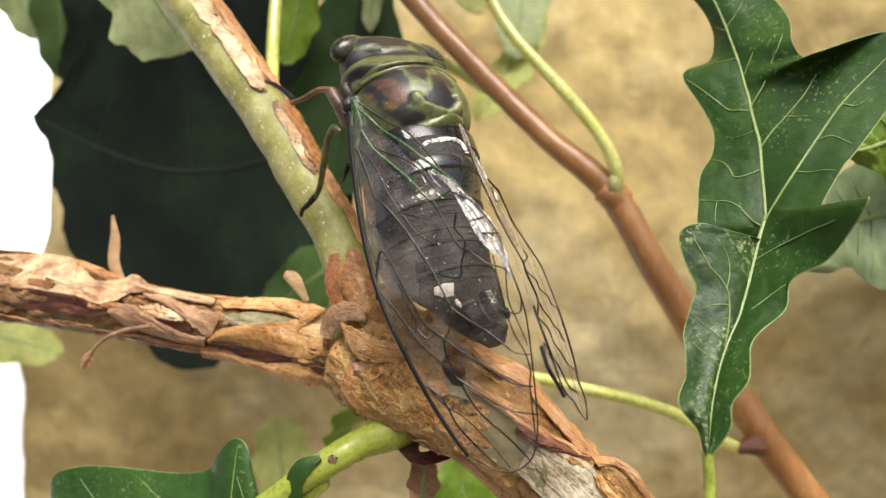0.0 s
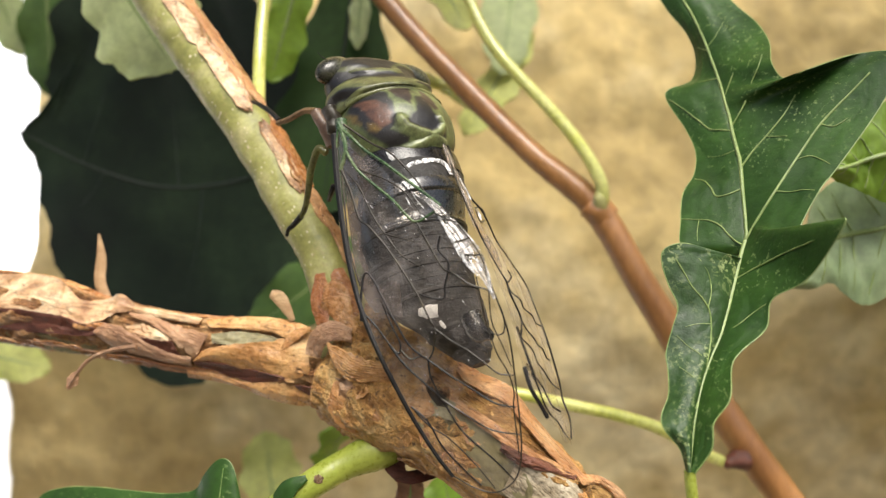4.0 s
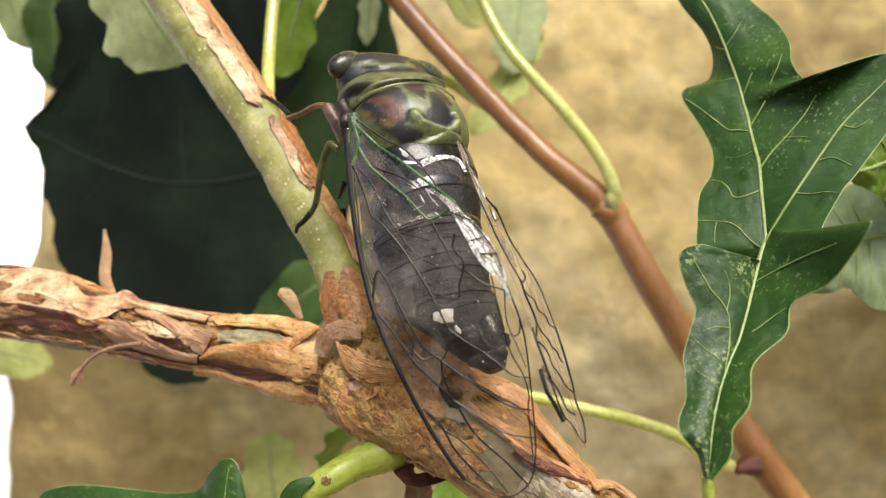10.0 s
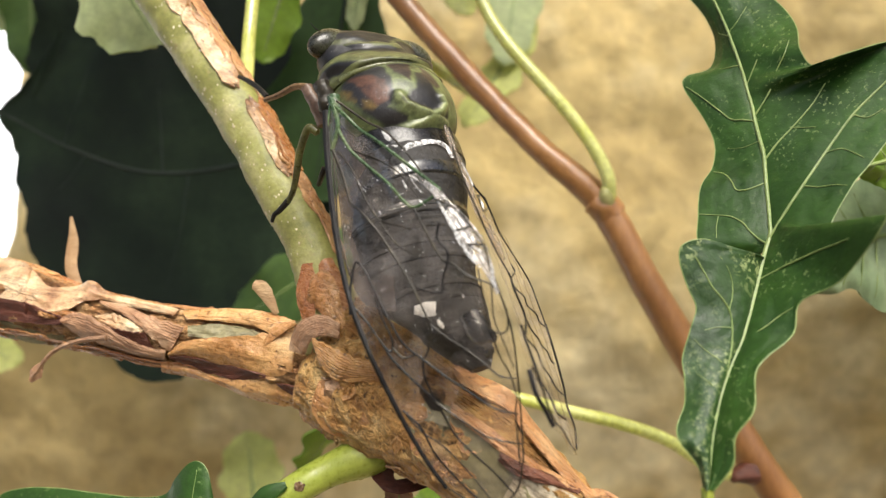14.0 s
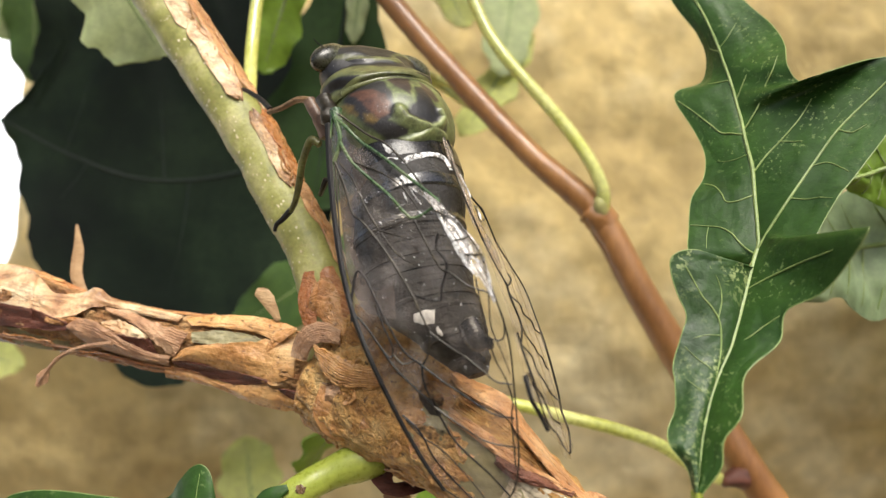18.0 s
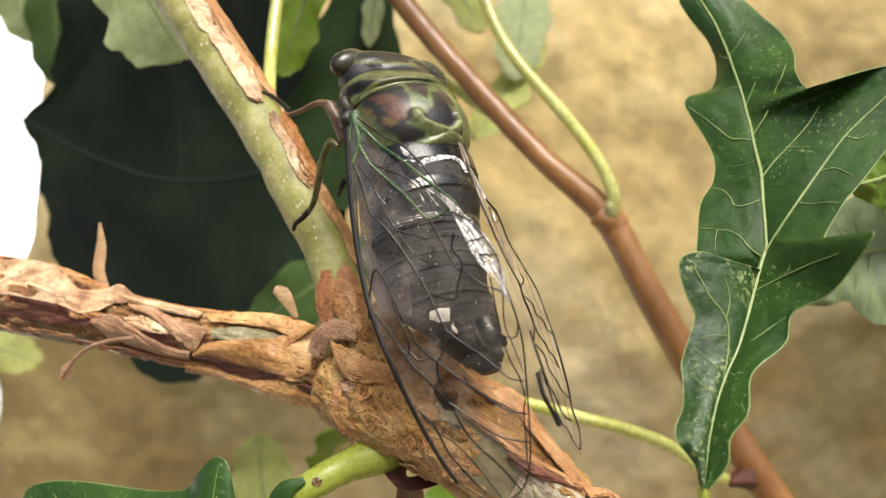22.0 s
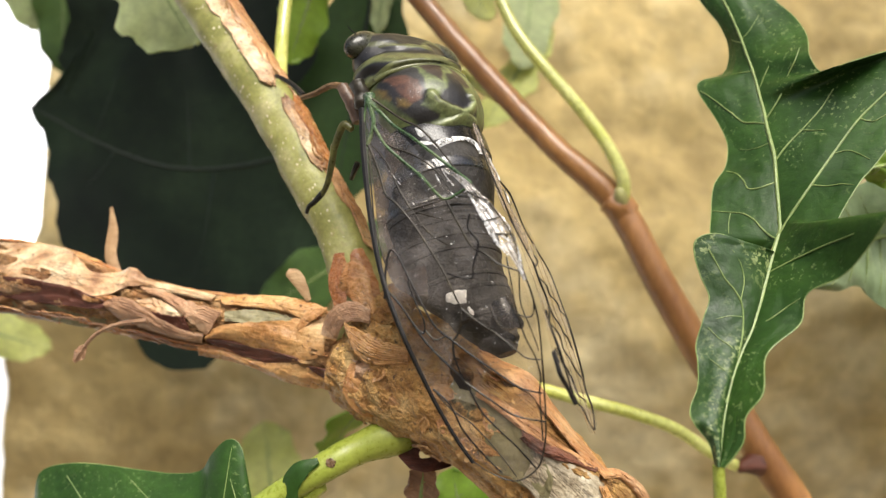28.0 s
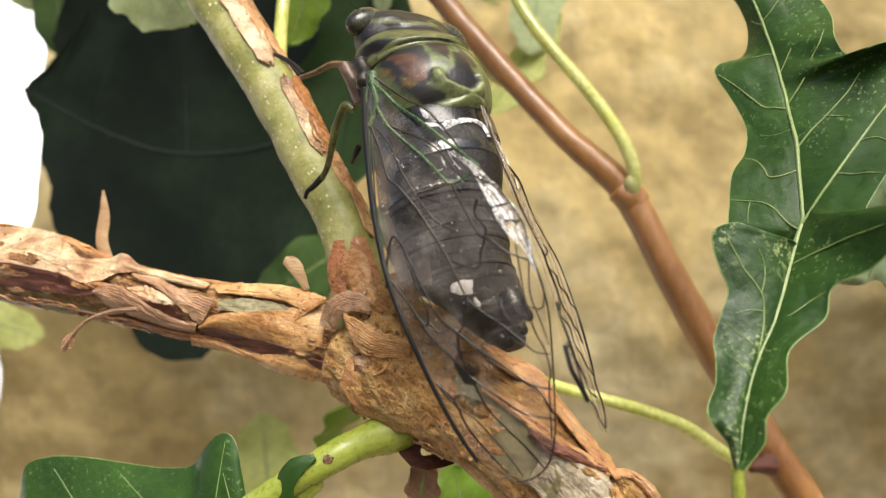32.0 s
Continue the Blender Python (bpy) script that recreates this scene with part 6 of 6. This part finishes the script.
vein(WL, [(20.6, -0.6), (22.1, 0.1), (23.3, 0.8)], 0.1, VEIN_BROWN, wing)
vein(WL, [(23.3, 0.8), (24.8, 1.5), (25.9, 2.0), (26.5, 2.8)], 0.09, VEIN_BROWN, wing)
vein(WL, [(22.3, -2.2), (24.2, -1.2), (25.8, -0.3), (27.5, 0.7), (28.5, 1.9)], 0.11, VEIN_BLACK, wing)
vein(WL, [(22.3, -2.2), (23.4, -2.6), (25.2, -2.7)], 0.11, VEIN_BLACK, wing)
vein(WL, [(25.2, -2.7), (27.1, -1.6), (28.9, -0.5), (30.2, 1.2)], 0.1, VEIN_BROWN, wing)
vein(WL, [(24.6, -5.0), (26.2, -4.3), (28.2, -4.2), (30.4, -3.6), (31.8, -3.0)], 0.1, VEIN_BLACK, wing)
vein(WL, [(25.0, -4.9), (26.6, -4.3), (28.0, -3.5), (30.3, -2.7), (32.4, -2.2)], 0.08, VEIN_BROWN, wing)
vein(WL, [(12.7, 4.3), (15.7, 4.6), (18.8, 4.7), (21.3, 4.5), (23.8, 4.0), (26.3, 3.0), (29.5, 1.6), (31.2, 0.7), (32.5, -0.6), (32.7, -2.2), (31.75, -3.5), (30.3, -4.5)], 0.09, VEIN_BROWN, wing)
vein(WL, [(20.4, 4.3), (22.4, 3.4), (24.2, 3.2), (25.9, 3.0)], 0.07, VEIN_BROWN, wing)
fold_l = [Vector((*p, 0)) for p in ((10.3, 2.7), (11.6, 3.4), (13.6, 3.8), (16.0, 3.9), (17.7, 4.0), (19.3, 4.3), (21.2, 4.3))]
fold_r = [Vector((*p, 0)) for p in ((10.4, 3.2), (12.1, 4.0), (13.9, 4.6), (15.7, 5.0), (17.4, 5.3), (18.9, 5.1), (21.2, 4.5))]
part("wing_fold", sheet([[on_wing(WL, *curve_at(fold_l, i / 70).lerp(curve_at(fold_r, i / 70), j / 20).xy, 0.14 + 0.03 * math.sin(j * 0.95 + 2.5 * math.sin(i * 0.13)) + 0.1 * noise.noise(Vector((i * 0.22, j * 0.3, 2)))) for j in range(21)] for i in range(71)], 0.02), FOLD, wing, "wrinkled hind strip of the wing with reflections painted whitish")
fold_rng = random.Random(21)
# white ribbons painted on as glints along the fold
for k in range(9):
    f, side = fold_rng.uniform(0.0, 0.8), fold_rng.uniform(0.1, 0.9)
    span, drift = fold_rng.uniform(0.04, 0.14), fold_rng.uniform(-0.4, 0.4)
    line = [on_wing(WL, *curve_at(fold_l, f + span * q).lerp(curve_at(fold_r, f + span * q), min(max(side + drift * q, 0), 1)).xy, 0.2) for q in (0, 0.25, 0.5, 0.75, 1)]
    wide = fold_rng.uniform(0.05, 0.14)
    part("fold_streak", ribbon(line, [0.02, wide, wide * 0.6, wide * 1.1, 0.02], (-0.4, -0.9, 0.2), 0.02, seed=k), SHEER_BLOOM_GLINT, wing, "white glint painted along a crease")
for f, side, g, end in ((0.3, 0.0, 0.4, 1.0), (0.5, 0.1, 0.55, 1.0), (0.62, 0.15, 0.72, 0.95), (0.42, 0.95, 0.85, 0.8)):
    part("vein", wire([on_wing(WL, *curve_at(fold_l, lerp(f, g, q)).lerp(curve_at(fold_r, lerp(f, g, q)), lerp(side, end, q)).xy, 0.24) for q in (0, 0.3, 0.65, 1)], 0.07, 0.05, 6, 14), VEIN_BROWN, wing)
part("fold_streak", ribbon([on_wing(WL, *p, 0.2) for p in ((11.9, 3.7), (13.5, 3.8), (15.7, 3.9), (17.6, 3.9), (19.1, 4.2))], [0.05, 0.16, 0.3, 0.26, 0.05], (-0.4, -0.9, 0.2), 0.03), SHEER_BLOOM_GLINT, wing, "white glint painted along a crease")
part("fold_streak", ribbon([on_wing(WL, *p, 0.2) for p in ((18.9, 5.0), (19.7, 4.8), (20.2, 4.5), (21.0, 4.5))], [0.06, 0.22, 0.2, 0.06], (-0.4, -0.9, 0.2), 0.05), SHEER_BLOOM_GLINT, wing, "white glint painted along a crease")
# small white marks painted where the film sparkles
for x0, y0, x1, y1 in ((10.2, 2.8) + (11.0, 2.8), (11.0, 2.8) + (12.0, 3.0), (10.4, 2.2) + (11.3, 2.2), (12.1, 2.5) + (13.0, 2.8), (11.3, -0.4) + (11.8, -0.3)):
    part("wing_glint", ribbon([on_wing(WL, lerp(x0, x1, q), lerp(y0, y1, q), 0.1) for q in (0, 0.5, 1)], [0.02, 0.09, 0.02], (-0.4, -0.9, 0.2), 0.02), SHEER_BLOOM_GLINT, wing, "tiny white glint painted on the film")
for x0, y0, x1, y1 in ((8.2, -0.9) + (9.5, -0.6), (9.5, 1.0) + (10.3, 1.2), (11.2, 1.2) + (11.3, 1.9), (16.0, -0.5) + (16.4, -0.5), (20.0, 2.3) + (20.4, 2.3)):
    part("wing_glint", ribbon([on_wing(WL, lerp(x0, x1, q), lerp(y0, y1, q), 0.1) for q in (0, 0.5, 1)], [0.02, 0.05, 0.02], (-0.4, -0.9, 0.2), 0.02), SHEER_BLOOM_GLINT, wing, "tiny white glint painted on the film")
# pale flakes imitating speckled glints on the film
bm = bmesh.new()
for k in range(170):
    u, v = fold_rng.uniform(4, 27), fold_rng.uniform(-4.2, 4.0)
    if u < 9 and abs(v) > 1.8 or v > 3.4 and not 11 < u < 20:
        continue
    c, turn, size = on_wing(WL, u, v, 0.05), fold_rng.uniform(0, 6.28), fold_rng.choice((0.016, 0.022, 0.026, 0.036))
    ring = [bm.verts.new(c + (WL[1] * math.cos(turn + q) * fold_rng.uniform(0.7, 2.2) + WL[2] * math.sin(turn + q)) * size) for q in (0, 1.57, 3.14, 4.71)]
    top = bm.verts.new(c + Vector((-0.4, -0.9, 0.2)) * size * 0.7)
    for i in range(4):
        bm.faces.new((ring[i], ring[(i + 1) % 4], top))
tagged(part("dust", bm, BLOOM_AND_GLINT, wing, "pale specks painted as glints on the film"), kind="stuff")
part("hindwing", wing_sheet(WL, [(1.7, -0.8), (5.2, -2.1), (8.7, -3.2), (12.5, -4.3), (15.2, -4.7), (16.7, -4.5)], [(4.5, 0.3), (8.3, -0.0), (11.6, -0.5), (14.0, -1.2), (16.5, -1.9), (18.3, -2.6)], 40, 12, 0.03, -0.6), HIND, cicada, "smoky folded hindwing under the forewing")
part("smoky_spot", wing_sheet(WL, [(23.4, -2.7), (24.1, -3.3), (25.5, -3.2)], [(23.5, -2.4), (25.0, -1.8), (26.0, -2.6)], 12, 6, 0.03, 0.06), SMOKE, wing, "smoky dark wing spot")
part("smoky_spot", wing_sheet(WL, [(25.9, -4.3), (26.9, -4.0), (28.0, -3.3)], [(26.0, -3.7), (27.3, -2.5), (28.2, -2.6)], 12, 6, 0.03, 0.06), SMOKE, wing, "smoky dark wing spot")
part("wing_hinge", tube(Path([(-8.4, 64.2, 13.9), (-8.0, 63.8, 12.8), (-8.1, 63.6, 11.7)], [0.7, 0.75, 0.45]), 16, 14, 0.25, 1.2, 4), VEIN_BROWN, cicada, "dark wing hinge")
part("wing_hinge", tube(Path([(-7.3, 63.2, 12.7), (-7.2, 63.0, 12.0), (-6.9, 62.6, 11.0)], [0.55, 0.5, 0.3]), 12, 10), VEIN_GREEN, cicada, "green wing hinge")

rwing = part("forewing", wing_sheet(WR, [(-0.2, -0.0), (4.0, -0.9), (8.8, -2.2), (13.6, -4.5), (17.3, -6.4), (20.2, -7.5), (23.1, -5.7), (25.8, -2.5)],
                                    [(-0.3, 1.1), (5.2, 0.1), (9.4, 5.1), (15.3, 7.5), (20.5, 4.3), (24.1, 3.5), (25.8, 2.0), (26.3, -1.0)]), FILM_SIDE, cicada, "clear forewing seen edge-on")
part("wing_ridge", ribbon([on_wing(WR, *p, 0.05) for p in ((0.0, 0.0), (2.4, -0.8), (4.4, -0.9), (6.4, -1.7), (8.1, -1.8), (9.9, -1.3), (11.5, -1.2))], [0.35, 0.5, 0.55, 0.6, 0.7, 0.7, 0.3], (0.5, -0.8, 0.3), 0.06), RIDGE, rwing, "brown ribbed base of the wing edge")
part("wing_ridge", ribbon([on_wing(WR, *p, 0.1) for p in ((3.3, -0.7), (4.4, -0.6), (5.5, -0.7))], [0.08, 0.2, 0.08], (0.5, -0.8, 0.3), 0.04), SHEER_BLOOM_GLINT, rwing, "white streak on the wing base")
part("wing_ridge", ribbon([on_wing(WR, *p, 0.1) for p in ((6.0, 0.4), (6.4, 1.0), (7.0, 0.9))], [0.1, 0.3, 0.1], (0.5, -0.8, 0.3), 0.04), SHEER_BLOOM_GLINT, rwing, "white streak on the wing base")
vein(WR, [(-0.1, 0.9), (2.1, 1.4), (4.6, 1.1), (5.9, 2.3), (6.9, 2.7), (8.7, 3.9), (10.4, 6.0), (12.8, 7.9), (15.1, 7.1), (16.8, 7.0)], 0.11, VEIN_BROWN, rwing)
vein(WR, [(16.8, 7.0), (18.7, 5.9), (20.1, 5.4), (21.9, 4.7), (23.2, 3.4), (24.8, 2.5), (26.1, 0.7)], 0.13, VEIN_BROWN, rwing)
vein(WR, [(-0.2, 0.2), (3.0, -1.1), (5.6, -2.1), (7.3, -2.9), (9.0, -2.2), (11.0, -2.1), (12.5, -1.7)], 0.1, VEIN_BROWN, rwing)
vein(WR, [(12.5, -1.7), (12.9, -1.2), (13.8, -2.1), (15.1, -1.7), (16.0, -1.6), (16.8, -3.2), (17.3, -4.5)], 0.1, VEIN_BLACK, rwing, 1)
vein(WR, [(11.6, 2.6), (12.3, 1.6), (12.9, -1.2)], 0.08, VEIN_BLACK, rwing, 1)
vein(WR, [(12.9, -1.2), (13.6, -0.1), (14.4, 1.2), (15.1, 1.5), (15.8, 3.6), (16.5, 4.0), (16.9, 6.1)], 0.07, VEIN_BLACK, rwing, 1)
vein(WR, [(16.2, -2.0), (16.9, -0.5), (17.8, 0.1), (18.3, 0.9), (18.8, 2.5), (19.6, 2.5), (19.9, 4.7)], 0.07, VEIN_BLACK, rwing, 1)
vein(WR, [(16.5, -5.0), (17.3, -4.5), (18.9, -5.8), (19.8, -5.9), (20.3, -5.7)], 0.12, VEIN_BLACK, rwing, 1)
vein(WR, [(17.3, -4.5), (18.4, -2.8), (19.5, -1.4), (20.4, -0.8), (21.4, -0.3), (22.4, 3.1)], 0.07, VEIN_BLACK, rwing, 1)
vein(WR, [(20.3, -5.7), (21.2, -4.0), (22.0, -3.9), (22.9, -2.6), (23.7, -0.9)], 0.08, VEIN_BLACK, rwing, 1)
vein(WR, [(19.4, -7.2), (20.2, -7.5), (21.0, -7.7), (22.1, -7.2), (23.2, -6.9)], 0.2, VEIN_BLACK, rwing, 1)
vein(WR, [(20.0, -6.3), (21.0, -6.2), (22.2, -5.9), (23.3, -4.6), (24.1, -3.5), (25.1, -1.9), (26.0, -0.3)], 0.09, VEIN_BLACK, rwing, 0.7)
vein(WR, [(5.8, 0.8), (5.7, 3.1), (6.5, 3.4), (7.2, 0.5), (6.6, -0.7), (5.8, 0.8)], 0.06, VEIN_BROWN, rwing, 1)
part("smoky_spot", ribbon([on_wing(WR, *p, 0.05) for p in ((19.2, -6.7), (19.9, -6.5), (20.5, -6.3))], [0.1, 0.5, 0.1], (0.5, -0.8, 0.3), 0.05), SMOKE, rwing, "smoky dark wing spot")
vein(WL, [(19.0, 4.0), (20.7, 3.5), (22.4, 3.0), (24.6, 2.6), (26.1, 2.6), (27.5, 2.3), (28.3, 1.8), (30.1, 1.0), (31.2, 0.5)], 0.07, VEIN_BROWN, wing, 1)
vein(WL, [(22.8, 2.7), (23.5, 3.3), (23.5, 3.8), (22.6, 4.3), (21.3, 4.5)], 0.07, VEIN_BROWN, wing, 1)

# legs on the shoot
foreleg = part("foreleg", tube(Path([(-8.4, 66.0, 11.0), (-9.1, 66.0, 12.6), (-10.0, 66.4, 14.1)], [0.6, 0.6, 0.5]), 14, 16, 0.12, 1), LEG_PINK, cicada, "pale jointed foreleg")
part("tibia", wire([(-9.8, 66.4, 14.1), (-11.1, 67.2, 14.3), (-12.7, 68.4, 13.8), (-14.0, 69.4, 13.6)], 0.32, 0.24, 8), LEG, foreleg, "dark reddish shin")
part("tarsus", wire([(-13.9, 69.6, 13.9), (-15.0, 70.8, 15.0), (-16.3, 72.0, 15.9), (-17.2, 73.0, 16.4)], 0.26, 0.18, 8), VEIN_BLACK, foreleg, "black foot")
midleg = part("midleg", tube(Path([(-9.0, 66.4, 10.4), (-9.7, 66.6, 10.8), (-10.2, 67.0, 10.0), (-10.6, 67.4, 8.8)], [0.34, 0.36, 0.32, 0.3]), 12, 18), LEG_GREEN, cicada, "olive jointed middle leg")
part("tibia", wire([(-10.6, 67.4, 9.1), (-10.9, 68.0, 7.3), (-11.3, 68.6, 5.7), (-11.8, 69.0, 4.8)], 0.33, 0.24, 8), LEG_GREEN, midleg, "olive and black shin")
part("tarsus", wire([(-11.7, 69.0, 5.0), (-12.5, 69.2, 4.1), (-13.0, 69.4, 3.7), (-13.2, 69.6, 3.1)], 0.3, 0.16, 8), VEIN_BLACK, midleg, "black foot")
hindleg = part("hindleg", wire([(-8.5, 67.6, 7.6), (-8.8, 68.0, 7.0), (-9.2, 69.2, 6.4)], 0.3, 0.22, 8), VEIN_BLACK, cicada, "dark hind leg under the wing")


def motions():
    """The abdomen pumps along the body as the cicada breathes."""
    rest = abdomen.location.copy()
    walk(abdomen, [(t, Matrix.Translation(rest + AX * (d * MM))) for t, d in BREATH])


BREATH = [(0, -0.39), (0.5, -0.23), (1, -0.22), (1.5, -0.43), (2, -0.37), (2.5, -0.23), (3, -0.39), (3.5, -0.44), (5.5, -0.02), (6, -0.17), (6.5, -0.33), (7, 0.02), (7.5, -0.15), (8, -0.32), (8.5, 0.01), (9, -0.04), (9.5, -0.29), (10, 0.02), (10.5, -0.03), (11, -0.15), (11.5, -0.08), (12, -0.01), (12.5, -0.11), (13, 0.00), (13.5, 0.05), (14, -0.13), (14.5, 0.27), (16.5, 0.03), (17, -0.09), (17.5, -0.07), (18, -0.11), (18.5, -0.03), (19, 0.01), (19.5, -0.11), (20, 0.19), (20.5, 0.05), (21, 0.00), (21.5, 0.03), (22, -0.11), (22.5, 0.18), (23, 0.09), (23.5, 0.00), (24, 0.03), (24.5, -0.09), (25, 0.20), (25.5, 0.08), (27.5, 0.14), (28, 0.07), (28.5, -0.04), (29, -0.03), (29.5, 0.25), (30, 0.00), (30.5, -0.05), (31, 0.20), (31.5, 0.00), (32, 0.10)]
motions()
